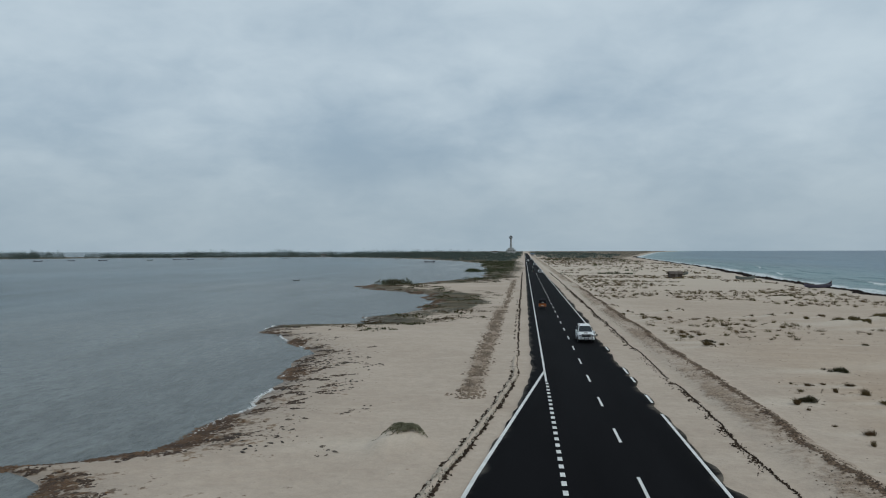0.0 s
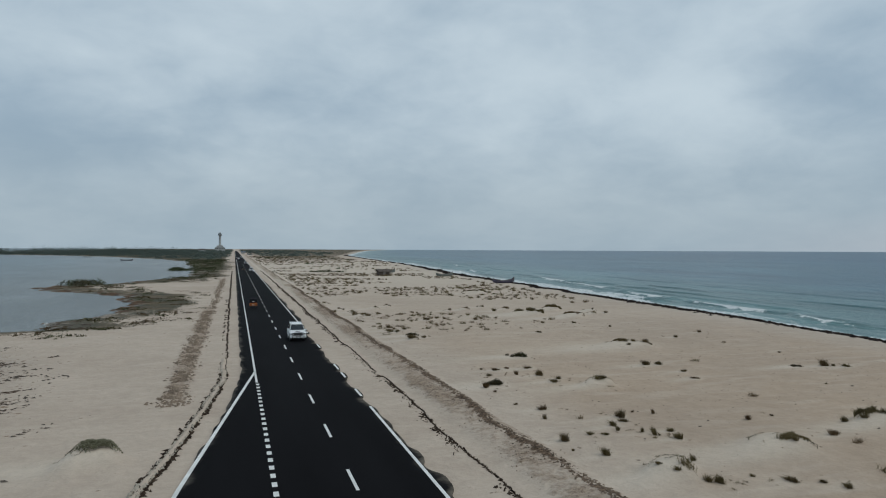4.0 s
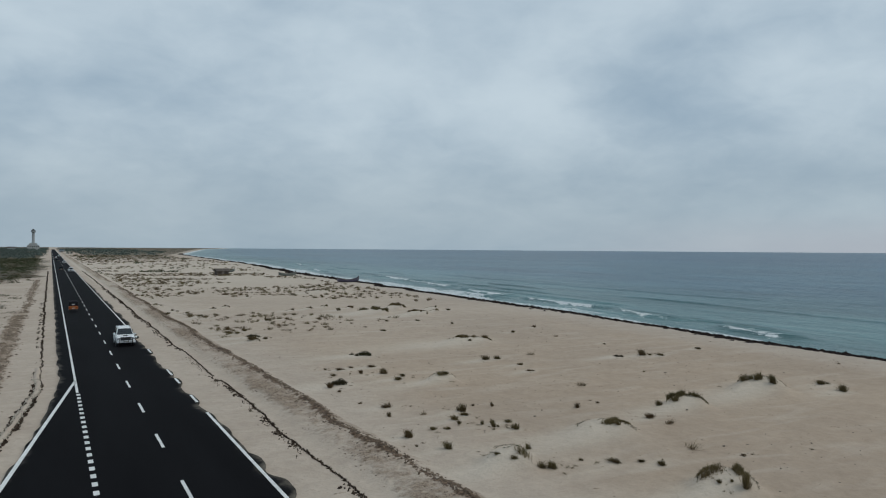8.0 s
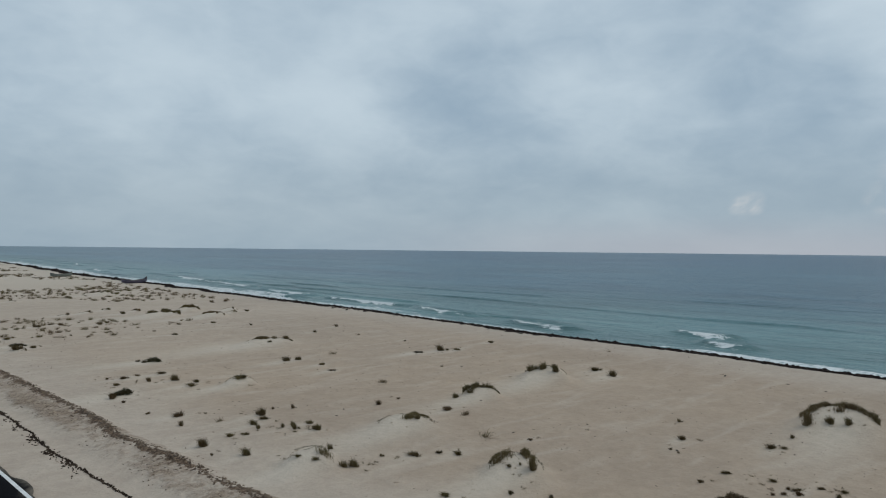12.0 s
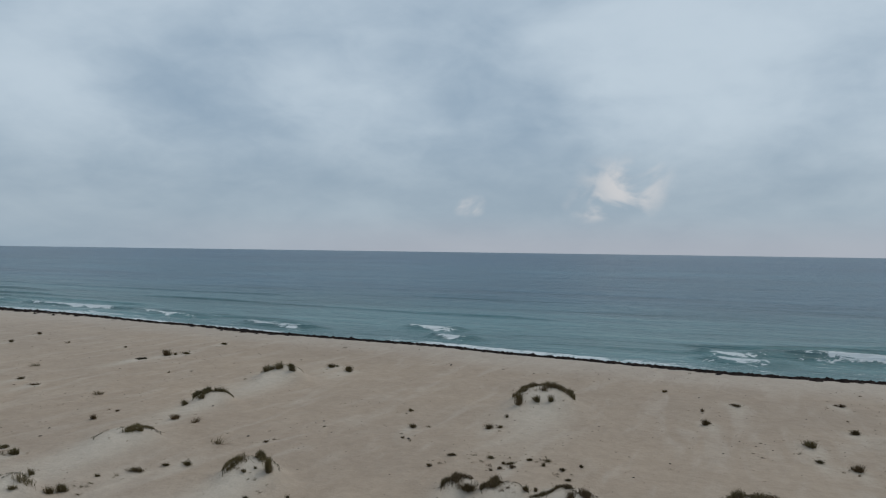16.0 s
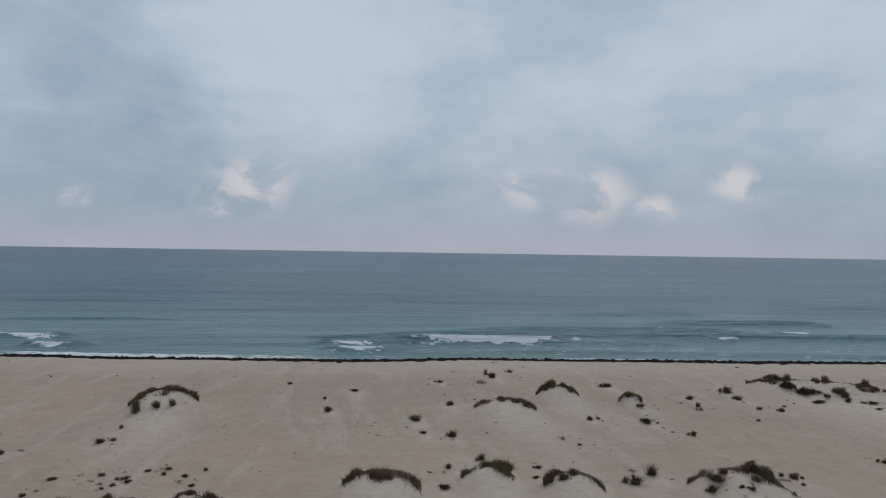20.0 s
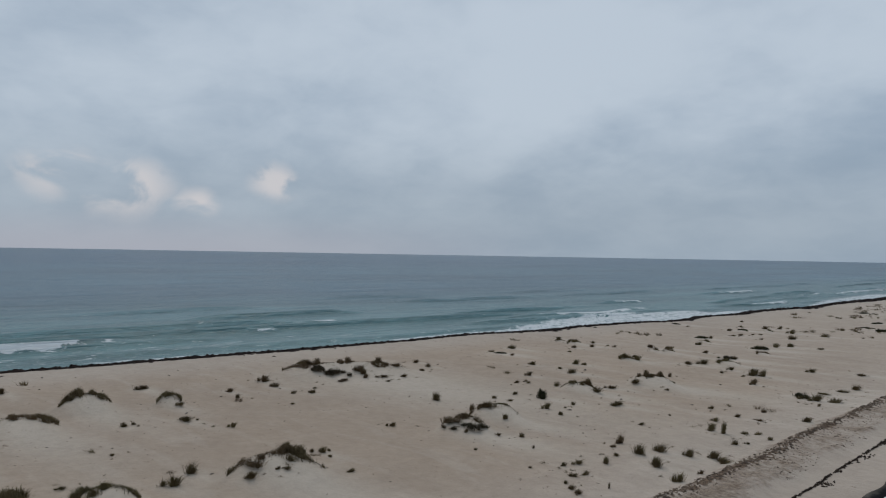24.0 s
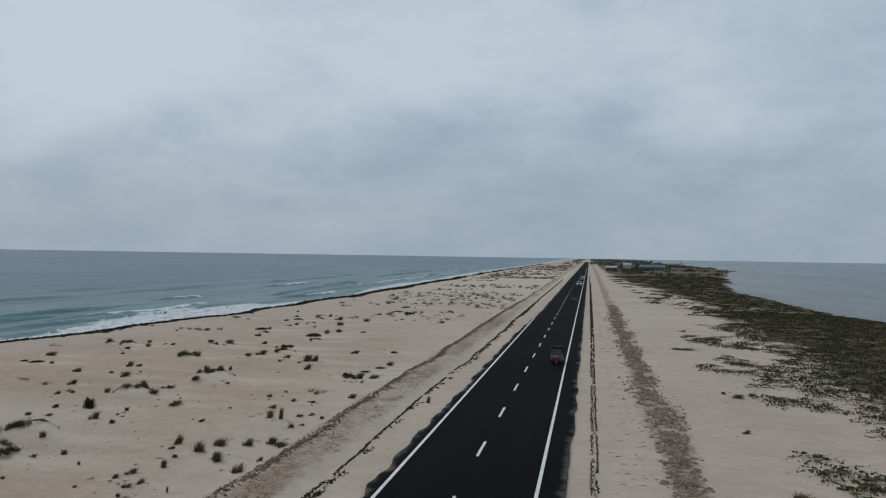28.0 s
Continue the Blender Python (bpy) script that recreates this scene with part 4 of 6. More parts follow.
def tri_mesh(name, tris, material):
    """tris: an array (n, 3, 3) of corners."""
    n = len(tris)
    me = bpy.data.meshes.new(name)
    me.vertices.add(n * 3)
    me.vertices.foreach_set("co", tris.astype(np.float32).ravel())
    me.loops.add(n * 3)
    me.loops.foreach_set("vertex_index", np.arange(n * 3, dtype=np.int32))
    me.polygons.add(n)
    me.polygons.foreach_set("loop_start", np.arange(0, n * 3, 3, dtype=np.int32))
    me.update(calc_edges=True)
    me.materials.append(material)
    return me


def blades(base, size, lean, thick):
    """Bent blades of grass: three triangles each. base (n, 3), size (n,), lean (n, 2)."""
    n = len(base)
    turn = RNG.uniform(0, math.tau, n)
    side = np.stack([np.cos(turn), np.sin(turn), np.zeros(n)], 1) * (thick * size)[:, None]
    mid = base + np.stack([lean[:, 0] * 0.35, lean[:, 1] * 0.35, size * 0.62], 1)
    tip = base + np.stack([lean[:, 0], lean[:, 1], size * RNG.uniform(0.75, 1.0, n)], 1)
    a, b, c, d = base - side, base + side, mid - side * 0.8, mid + side * 0.8
    return np.concatenate([np.stack([a, b, d], 1), np.stack([a, d, c], 1), np.stack([c, d, tip], 1)])


def leaves(centre, size, tilt=1.0):
    """Loose leaves of any attitude: two triangles each."""
    n = len(centre)
    u = RNG.normal(size=(n, 3))
    v = RNG.normal(size=(n, 3))
    u[:, 2] *= tilt
    v[:, 2] *= tilt
    u *= (size / np.linalg.norm(u, axis=1))[:, None]
    v *= (0.6 * size / np.linalg.norm(v, axis=1))[:, None]
    return np.concatenate([np.stack([centre - u, centre + v, centre + u], 1), np.stack([centre - u, centre + u, centre - v], 1)])


OCTA = np.array([(1, 0, 0), (0, 1, 0), (-1, 0, 0), (0, -1, 0), (0, 0, 1), (0, 0, -1)], float)
OCTA_FACES = np.array([(0, 1, 4), (1, 2, 4), (2, 3, 4), (3, 0, 4), (1, 0, 5), (2, 1, 5), (3, 2, 5), (0, 3, 5)])


def lumps(centre, radii, turn=None):
    """Uneven eight-sided lumps. centre, radii: (n, 3)."""
    n = len(centre)
    v = OCTA[None] * radii[:, None, :] * RNG.uniform(0.65, 1.25, (n, 6, 1)) + RNG.normal(0, 0.18, (n, 6, 3)) * radii[:, None, :]
    turn = RNG.uniform(0, math.tau, n) if turn is None else turn
    c, s = np.cos(turn)[:, None], np.sin(turn)[:, None]
    v = np.stack([v[:, :, 0] * c - v[:, :, 1] * s, v[:, :, 0] * s + v[:, :, 1] * c, v[:, :, 2]], -1) + centre[:, None, :]
    return v[:, OCTA_FACES].reshape(-1, 3, 3)


def on_sand(x, y, lift=0.0):
    return np.stack([x, y, height(x, y) + lift], 1)


def stuff(name, tris, material, label, category):
    return tagged(new(name, tri_mesh(name, tris, material)), label, category, kind="stuff")


# ---- dune plants ----
def tuft_triangles(seed, count):
    """A clump of grass one unit wide and one unit high: a few uneven tufts side by side, fanning out, dense at the foot."""
    global RNG
    RNG = np.random.default_rng(seed)
    n = int(RNG.integers(2, 6))
    way = RNG.uniform(0, math.tau)
    along = np.linspace(-1, 1, n) + RNG.normal(0, 0.18, n)
    hubs = np.stack([along * math.cos(way), along * math.sin(way)], 1) * 0.27 + RNG.normal(0, 0.07, (n, 2))
    bulk = RNG.uniform(0.40, 0.95, n)
    bulk[RNG.integers(0, n)] = 1.15
    pick = RNG.choice(n, count, p=bulk ** 1.5 / (bulk ** 1.5).sum())
    off = RNG.normal(0, 1, (count, 2)) * (0.035 + 0.060 * bulk)[pick][:, None]
    base = np.concatenate([hubs[pick] + off, np.full((count, 1), -0.05)], 1)
    size = RNG.uniform(0.40, 1.0, count) * (0.40 + 0.60 * bulk[pick])
    lean = off * 1.7 + np.array([-0.26, 0.0]) * RNG.uniform(0.4, 1.4, (count, 1)) + RNG.normal(0, 0.09, (count, 2))
    fill = np.concatenate([base[:, :2] + RNG.normal(0, 0.035, (count, 2)), (RNG.uniform(0.0, 0.50, count) * size)[:, None]], 1)
    green = np.concatenate([blades(base, size, lean, 0.016), leaves(fill[: count // 2], RNG.uniform(0.020, 0.050, count // 2))])
    m = count // 5
    low = np.concatenate([hubs[RNG.integers(0, n, m)] + RNG.normal(0, 0.16, (m, 2)), np.full((m, 1), 0.0)], 1)
    dry = blades(low, RNG.uniform(0.08, 0.30, m), RNG.normal(0, 0.16, (m, 2)), 0.05)
    return green, dry


def tuft_meshes(seed, count):
    green, dry = tuft_triangles(seed, count)
    return tri_mesh("blades", green, DRY_GRASS), tri_mesh("straw", dry, STRAW)


def cushion_meshes(seed):
    """A low cushion of creeping leaves, one unit wide and one unit high, with an uneven outline and runners."""
    global RNG
    RNG = np.random.default_rng(seed)
    hubs = RNG.normal(0, 1, (9, 2)) * (0.24, 0.17)
    pick = RNG.integers(0, 9, 1500)
    xy = hubs[pick] + RNG.normal(0, 0.075, (1500, 2))
    top = 0.35 + 0.65 * value_noise(xy[:, 0] * 6 + seed, xy[:, 1] * 6, 3)
    top = top * np.exp(-(np.hypot(xy[:, 0] / 0.55, xy[:, 1] / 0.42)) ** 4)
    at = np.concatenate([xy, (RNG.uniform(0, 1, 1500) ** 0.6 * top)[:, None]], 1)
    green = np.concatenate([leaves(at, RNG.uniform(0.018, 0.045, 1500)), blades(at[:500] * (1, 1, 0.5), RNG.uniform(0.2, 0.5, 500), RNG.normal(0, 0.06, (500, 2)), 0.03)])
    runs = []
    for k in range(8):
        p, aim = hubs[k], RNG.uniform(0, math.tau)
        for step in range(int(RNG.integers(6, 20))):
            aim += RNG.normal(0, 0.3)
            p = p + 0.03 * np.array([math.cos(aim), math.sin(aim)])
            runs.append((p[0], p[1], 0.05))
    return tri_mesh("leaves", green, BROW), tri_mesh("runner", leaves(np.array(runs), RNG.uniform(0.012, 0.026, len(runs)), 0.6), BROW)


def hummock_plant(mound, cover, seed):
    """Grass along the crest of one hummock, in broken stretches, with tufts and runners down its face."""
    global RNG
    RNG = np.random.default_rng(seed)
    mx, my, wide, rise, turn = mound
    a, deep = radians(turn), min(wide, 4.0)
    n = int(1250 * min(2.6, wide / 2.0) * (0.3 + 0.7 * cover))
    u = RNG.uniform(-0.54, 0.54, n * 6) * wide
    patch = value_noise(u * 0.8 + seed * 3.1, u * 0, 7) * 0.5 + value_noise(u * 2.6, u * 0 + seed, 8) * 0.5
    full = np.clip((cover * 0.95 - patch) * 2.6 + 0.22, 0, 1) ** 1.3
    keep = RNG.random(n * 6) < full
    u, full = u[keep][:n], full[keep][:n]
    n = len(u)
    drift = 0.9 * (value_noise(u * 0.8 + seed, u * 0 + 2.0, 9) - 0.5) + 0.5 * (value_noise(u * 2.5, u * 0 + seed, 10) - 0.5)
    q = drift * min(0.9, 0.28 * deep) - 0.05 + RNG.normal(0, 1, n) * (0.05 + 0.28 * full * value_noise(u * 1.9, u * 0 + seed, 11)) * min(1.5, deep / 2.2)
    tall = (0.08 + 0.42 * full * value_noise(u * 2.6 + 5, u * 0 + seed, 12)) * RNG.uniform(0.5, 1.25, n) * min(1.3, 0.7 + 0.13 * wide)
    # a few thick tufts on the face, below the crest
    for k in range(int(1 + 3 * cover * wide / 3)):
        m = 150
        cu, cq = RNG.uniform(-0.36, 0.36) * wide, -RNG.uniform(0.10, 0.32) * deep
        r = RNG.uniform(0.08, 0.20)
        u = np.concatenate([u, cu + RNG.normal(0, r, m)])
        q = np.concatenate([q, cq + RNG.normal(0, r * 0.8, m)])
        tall = np.concatenate([tall, RNG.uniform(0.12, 0.42, m)])
    n = len(u)

    def world(u_, q_, lift):
        p = q_ + np.maximum(-0.3 * deep, 0.28 * deep * (1 - (2 * u_ / wide) ** 2))
        return on_sand(mx + p * math.sin(a) + u_ * math.cos(a), my + p * math.cos(a) - u_ * math.sin(a), lift)
    base = world(u, q, -0.03)
    out = 0.30 * tall[:, None]
    lean = RNG.normal(0, 1, (n, 2)) * out + np.array([math.sin(a), math.cos(a)]) * out * 0.5
    fill = base + np.stack([RNG.normal(0, 0.03, n), RNG.normal(0, 0.03, n), RNG.uniform(0.05, 0.75, n) * tall], 1)
    centre = np.array([mx, my, 0.0])
    green = np.concatenate([blades(base, tall, lean, 0.026), leaves(fill, RNG.uniform(0.015, 0.042, n))]) - centre
    runs_u, runs_q = [], []
    for k in range(int(5 + 5 * wide)):
        cu, cq, aim = RNG.uniform(-0.5, 0.5) * wide, RNG.normal(0, 0.05), RNG.choice([0.0, math.pi]) + RNG.normal(-0.3, 0.6)
        for step in range(int(RNG.integers(6, 24))):
            aim += RNG.normal(0, 0.25)
            cu, cq = max(-0.5 * wide, min(0.5 * wide, cu + 0.05 * math.cos(aim))), cq - 0.05 * abs(math.sin(aim))
            runs_u.append(cu)
            runs_q.append(cq)
    run = world(np.array(runs_u), np.array(runs_q), 0.03) - centre
    share = "thick" if cover > 0.85 else "broken" if cover > 0.4 else "thin"
    ob = tagged(new("hummock_tussock"), share + " dark coarse grass along the brow of a sand hummock", "tussock", "grassy hummocks")
    ob.matrix_world = pose(mx, my, 0)
    for name, tris, material in (("grass", green, DRY_GRASS), ("creeper", leaves(run, RNG.uniform(0.02, 0.045, len(run)), 0.6), BROW)):
        child = new(name, tri_mesh(name, tris, material))
        child.parent = ob
        tagged(child, kind="stuff")
    return ob


def plant(name, pair, second, label, group, matrix):
    ob = new(name, pair[0])
    ob.matrix_world = matrix
    child = new(second, pair[1])
    child.parent = ob
    tagged(child, kind="stuff")
    return tagged(ob, label, "tussock", group)


BROW = foliage("brow_creeper", (0.018, 0.020, 0.009), (0.075, 0.072, 0.030), (0.075, 0.052, 0.030))
STRAW = foliage("dry_straw", (0.10, 0.08, 0.05), (0.26, 0.21, 0.14))


def build_dune_plants():
    tufts = [tuft_meshes(100 + k, 260 + 30 * (k % 5)) for k in range(12)]
    pads = [cushion_meshes(220 + k) for k in range(5)]
    rnd = random.Random(4)
    rows = [(x, y, w, tall, zone) for zone, spots in CLUMPS for x, y, w, tall in spots]
    zs = height(np.array([r[0] for r in rows]), np.array([r[1] for r in rows]))
    for (x, y, w, tall, zone), z in zip(rows, zs):
        turn = rnd.uniform(-40, 40)
        if w > 1.15 and x > 16:
            m = pose(x, y, z - 0.02, 0, 0, turn) @ Matrix.Diagonal((w * 0.95, w * 0.95, tall * 1.1, 1))
            plant("creeper_cushion", pads[rnd.randrange(5)], "runner", "dark green cushion of creeper and grass on sand", "plants of the " + zone, m)
        else:
            m = pose(x, y, z, 0, 0, turn) @ Matrix.Diagonal((w * 1.05, w * 1.05, tall * rnd.uniform(1.25, 1.65), 1))
            label = "low sprig of dune grass on pale sand" if tall < 0.2 else "olive-brown tuft of dune grass on pale sand"
            plant("tussock", tufts[rnd.randrange(12)], "straw", label, "plants of the " + zone, m)
    for k, row in enumerate(r for rows in HUMMOCKS for r in rows):
        hummock_plant(row[:5], row[5], 400 + k)


build_dune_plants()


def scatter(n, x0, x1, y0, y1, test=None):
    x, y = RNG.uniform(x0, x1, n), RNG.uniform(y0, y1, n)
    if test is not None:
        keep = test(x, y)
        x, y = x[keep], y[keep]
    return x, y


def build_far_scrub():
    """The thin scrub of the dunes too far off to count."""
    global RNG
    RNG = np.random.default_rng(11)
    out, spots = [], []
    for n, x0, x1, y0, y1, cut in ((3700, 17, 84, 84, 330, 0.465), (1800, 17, 110, 330, 900, 0.45), (2000, 17, 58, -420, -84, 0.45), (1100, 17, 58, -900, -420, 0.43), (60, 18, 66, -78, 75, 0.46)):
        x, y = scatter(n, x0, x1, y0, y1, lambda a, b: (rolling(a * 0.035, b * 0.05, 71) > cut) & (inland(a, b) > 9))
        spots.append(np.stack([x, y], 1))
    spots = np.concatenate(spots)
    away = np.linalg.norm(spots, axis=1)
    size = RNG.uniform(0.35, 1.2, len(spots)) ** 1.5 * np.clip(0.85 + away / 330, 1, 2.6)
    at = on_sand(spots[:, 0], spots[:, 1])
    kinds = [tuft_triangles(150 + k, 60)[0] * (1.0, 1.0, 0.42) for k in range(6)]
    for place_, wide in zip(at, size):
        shape = kinds[RNG.integers(0, 6)]
        a = RNG.uniform(0, math.tau)
        turn = np.array([[math.cos(a), -math.sin(a), 0], [math.sin(a), math.cos(a), 0], [0, 0, 0.9]])
        out.append(shape @ turn.T * wide + place_)
    return stuff("dune_scrub", np.concatenate(out), DRY_GRASS, "scattered low olive-brown scrub on far dunes", "scrub")


HUSK = worn("dark_husks", (0.020, 0.016, 0.013), (0.14, 0.11, 0.085), 0.9, 0.0, 0.25, 6.0, 0.2)


def build_dry_bits():
    """Twigs, husks and small stones strewn over the beach."""
    global RNG
    RNG = np.random.default_rng(12)
    x, y = scatter(5200, 17, 68, -75, 95, lambda a, b: RNG.random(len(a)) < 0.15 + 0.9 * (rolling(a * 0.12, b * 0.12, 75) > 0.56))
    at = on_sand(x, y, 0.02)
    r = RNG.uniform(0.012, 0.04, (len(at), 1)) * (2.2, 0.7, 0.5)
    x2, y2 = scatter(6500, -26, -6, 27, 115, lambda a, b: (inland(a, b) > 0.4) & (rolling(a * 0.35, b * 0.22, 76) > 0.46 + 0.032 * (a - lagoon_edge(b))))
    at2 = on_sand(x2, y2, 0.02)
    r2 = RNG.uniform(0.1, 1.0, (len(at2), 1)) ** 2.5 * 0.16 * (1.9, 0.8, 0.4) + 0.012
    x3, y3 = scatter(70, 24, 68, -70, 60)
    at2 = np.concatenate([at2, on_sand(x3, y3, 0.03)])
    r2 = np.concatenate([r2, RNG.uniform(0.05, 0.12, (len(x3), 1)) * (1.7, 0.7, 0.5)])
    return stuff("beach_litter", lumps(np.concatenate([at, at2]), np.concatenate([r, r2])), HUSK, "small dark husks and twigs strewn on the sand", "beach litter")


def build_creepers():
    """Creeping plants between the road and the lagoon: strands that spread from many rootstocks."""
    global RNG
    RNG = np.random.default_rng(13)

    def wanted(a, b):
        rim = np.interp(-b, (25, 36, 45, 60, 95, 140, 210, 300, 420), (-19, -13, -12.5, -13, -15.5, -17, -17, -14, -10))
        depth = np.clip((rim - a) / 13, 0, 1)
        patches = 0.65 * rolling(a * 0.16 + 0.06 * b, b * 0.085, 81) + 0.35 * rolling(a * 0.5, b * 0.4, 83)
        return (a < rim + 2.5) & (inland(a, b) > 0.6) & (patches > 0.565 - 0.30 * depth ** 1.4)

    def strands(x, y, count, steps, reach, leaf):
        n = len(x) * count
        p = np.stack([np.repeat(x, count), np.repeat(y, count)], 1)
        aim = RNG.choice([0.0, math.pi], n) + RNG.normal(0, 0.75, n)
        long_ = reach * RNG.uniform(0.3, 1.0, n) / steps
        big = np.repeat(RNG.uniform(0.35, 1.0, len(x)) ** 2 * 1.7 + 0.2, count)
        out = []
        for k in range(steps):
            aim = aim + RNG.normal(0, 0.28, n)
            p = p + np.stack([np.cos(aim), np.sin(aim)], 1) * long_[:, None]
            at = on_sand(p[:, 0] + RNG.normal(0, 0.05, n), p[:, 1] + RNG.normal(0, 0.05, n), 0.03)
            at[:, 2] += RNG.uniform(0, 0.16, n) * (1 - k / steps) * big
            out.append(leaves(at, leaf * big * RNG.uniform(0.6, 1.25, n), 0.6))
        return np.concatenate(out)
    x, y = scatter(8200, -56, -11, -150, -27, wanted)
    out = [strands(x, y, 5, 10, 1.9, 0.080)]
    x, y = scatter(4200, -75, -8, -430, -135, wanted)
    out.append(strands(x, y, 5, 7, 3.0, 0.19))
    x, y = scatter(900, -50, -6, 92, 300, lambda a, b: (a - lagoon_edge(b) < 22) & (inland(a, b) > 0.2) & (rolling(a * 0.10, b * 0.07, 82) > 0.48))
    out.append(strands(x, y, 5, 7, 3.2, 0.15))
    return stuff("creeping_plants", np.concatenate(out), CREEPER, "mats of green and brown creeping plants on sand", "ground cover")


def shrub_tris(x, y, wide, tall, count, leaf):
    """Leaf clumps filling uneven mounds: (n,) places, widths and heights."""
    base = on_sand(x, y)
    base[:, 2] = np.maximum(base[:, 2], WATER - 0.05)
    out = []
    for k in range(count):
        u = RNG.normal(size=(len(x), 3))
        u /= np.linalg.norm(u, axis=1)[:, None]
        u[:, 2] = np.abs(u[:, 2])
        r = RNG.uniform(0.55, 1.0, (len(x), 1)) * (0.8 + 0.4 * value_noise(u[:, :1] * 3 + x[:, None], u[:, 1:2] * 3 + y[:, None], 3))
        at = base + u * r * np.stack([wide / 2, wide / 2, tall], 1)
        out.append(leaves(at, leaf * wide * RNG.uniform(0.6, 1.3, len(x))))
    return np.concatenate(out)


def build_shrubs():
    global RNG
    RNG = np.random.default_rng(14)
    # dense scrub between the road and the lagoon, thickening towards the lighthouse
    x, y = scatter(1500, -70, -5, 235, 640, lambda a, b: (inland(a, b) > 0.5) & (a - lagoon_edge(b) > -1) & (RNG.random(len(a)) < ease(b, 225, 380) * 0.9 * ease(-a, 4, 9) + 0.04))
    out = [shrub_tris(x, y, RNG.uniform(2, 5, len(x)), RNG.uniform(0.5, 1.2, len(x)), 70, 0.052)]
    # dark bushes on the landward dunes of the north
    x, y = scatter(300, 16, 120, 300, 900, lambda a, b: (inland(a, b) > 22) & (rolling(a * 0.03, b * 0.02, 85) > 0.55))
    out.append(shrub_tris(x, y, RNG.uniform(2.5, 7, len(x)), RNG.uniform(0.7, 1.6, len(x)), 36, 0.09))
    # the spit's bank of reeds and bushes
    x, y = scatter(240, -50, -14, 100, 235, lambda a, b: (a - lagoon_edge(b) < 13) & (a - lagoon_edge(b) > 0.5) & (rolling(a * 0.09, b * 0.05, 86) > 0.55))
    out.append(shrub_tris(x, y, RNG.uniform(0.8, 2.6, len(x)), RNG.uniform(0.15, 0.45, len(x)), 40, 0.08))
    # south: dark bushes along the lagoon
    x, y = scatter(420, -62, -28, -330, -75, lambda a, b: (inland(a, b) > 0.7) & (a - lagoon_edge(b) < 11) & (rolling(a * 0.06, b * 0.03, 87) > 0.47))
    out.append(shrub_tris(x, y, RNG.uniform(1.2, 4.2, len(x)), RNG.uniform(0.06, 0.3, len(x)), 44, 0.040))
    x, y = scatter(420, -130, -8, -1000, -400, lambda a, b: (inland(a, b) > 0.7) & (rolling(a * 0.03, b * 0.015, 88) > 0.5) & (a < -14 + (-b - 400) * -0.02))
    out.append(shrub_tris(x, y, RNG.uniform(4, 11, len(x)), RNG.uniform(0.9, 2.8, len(x)), 40, 0.085))
    return stuff("shoreline_scrub", np.concatenate(out), SHRUB, "dense low dark green scrub beside the lagoon", "scrub")


def bush(name, x, y, wide, tall, count, leaf, material, label, seed):
    """One bush: branches and a crown of leaves."""
    global RNG
    RNG = np.random.default_rng(seed)
    n = 7
    px, py = x + RNG.normal(0, wide * 0.2, n), y + RNG.normal(0, wide * 0.13, n)
    crown = shrub_tris(px, py, RNG.uniform(0.4, 0.7, n) * wide, RNG.uniform(0.6, 1.0, n) * tall, count, leaf)
    centre = np.array([x, y, 0.0])
    ob = new(name, tri_mesh("crown", crown - centre, material))
    ob.location = centre
    for foot in on_sand(px, py) - centre:
        lean = RNG.normal(0, wide * 0.10, 2)
        rise = tall * RNG.uniform(0.5, 0.8)
        branch = new("branch", tri_mesh("branch", blades(np.array([foot, foot]), np.full(2, rise), np.array([lean, lean]), 0.04), BARK))
        branch.parent = ob
    return tagged(ob, label, "bush")


def mound_bush(x, y):
    """A thick cushion of creeper over the top of a steep sand hummock."""
    global RNG
    RNG = np.random.default_rng(301)
    n = 5200
    u = RNG.normal(size=(n, 2)) * (0.58, 0.44)
    r = np.hypot(u[:, 0] / 1.15, u[:, 1] / 0.9)
    keep = (r < 1.05) & (value_noise(u[:, 0] * 3 + 4, u[:, 1] * 3 + 9, 5) > 0.30 + 0.45 * (r - 0.6))
    u = u[keep]
    dome = 0.34 * np.sqrt(np.clip(1 - (r[keep] / 1.1) ** 2, 0, 1)) * (0.7 + 0.6 * value_noise(u[:, 0] * 2.4, u[:, 1] * 2.4, 6))
    foot = on_sand(x + u[:, 0], y + u[:, 1])
    crown = foot + np.stack([u[:, 0] * 0, u[:, 1] * 0, dome * RNG.uniform(0.0, 1.1, len(u)) ** 0.5], 1)
    # strands hanging down to the lagoon side
    strands = []
    for k in range(9):
        p, aim = np.array([x - 0.75 + RNG.normal(0, 0.2), y + RNG.normal(-0.1, 0.3)]), math.pi + RNG.normal(0.3, 0.4)
        for step in range(int(RNG.integers(10, 26))):
            aim += RNG.normal(0, 0.2)
            p = p + 0.045 * np.array([math.cos(aim), math.sin(aim)])
            strands.append(p)
    strands = np.array(strands)
    hanging = on_sand(strands[:, 0], strands[:, 1], 0.04)
    centre = np.array([x, y, 0.0])
    ob = new("mound_bush", tri_mesh("crown", leaves(crown - centre, RNG.uniform(0.025, 0.06, len(crown))), MOUND_GREEN))
    ob.location = centre
    branch = new("creeper", tri_mesh("creeper", leaves(hanging - centre, RNG.uniform(0.03, 0.06, len(hanging)), 0.6), BROW))
    branch.parent = ob
    return tagged(ob, "grey-green creeper bush capping a sand hummock", "bush")


MOUND_GREEN = foliage("mound_creeper", (0.075, 0.078, 0.040), (0.330, 0.310, 0.215))


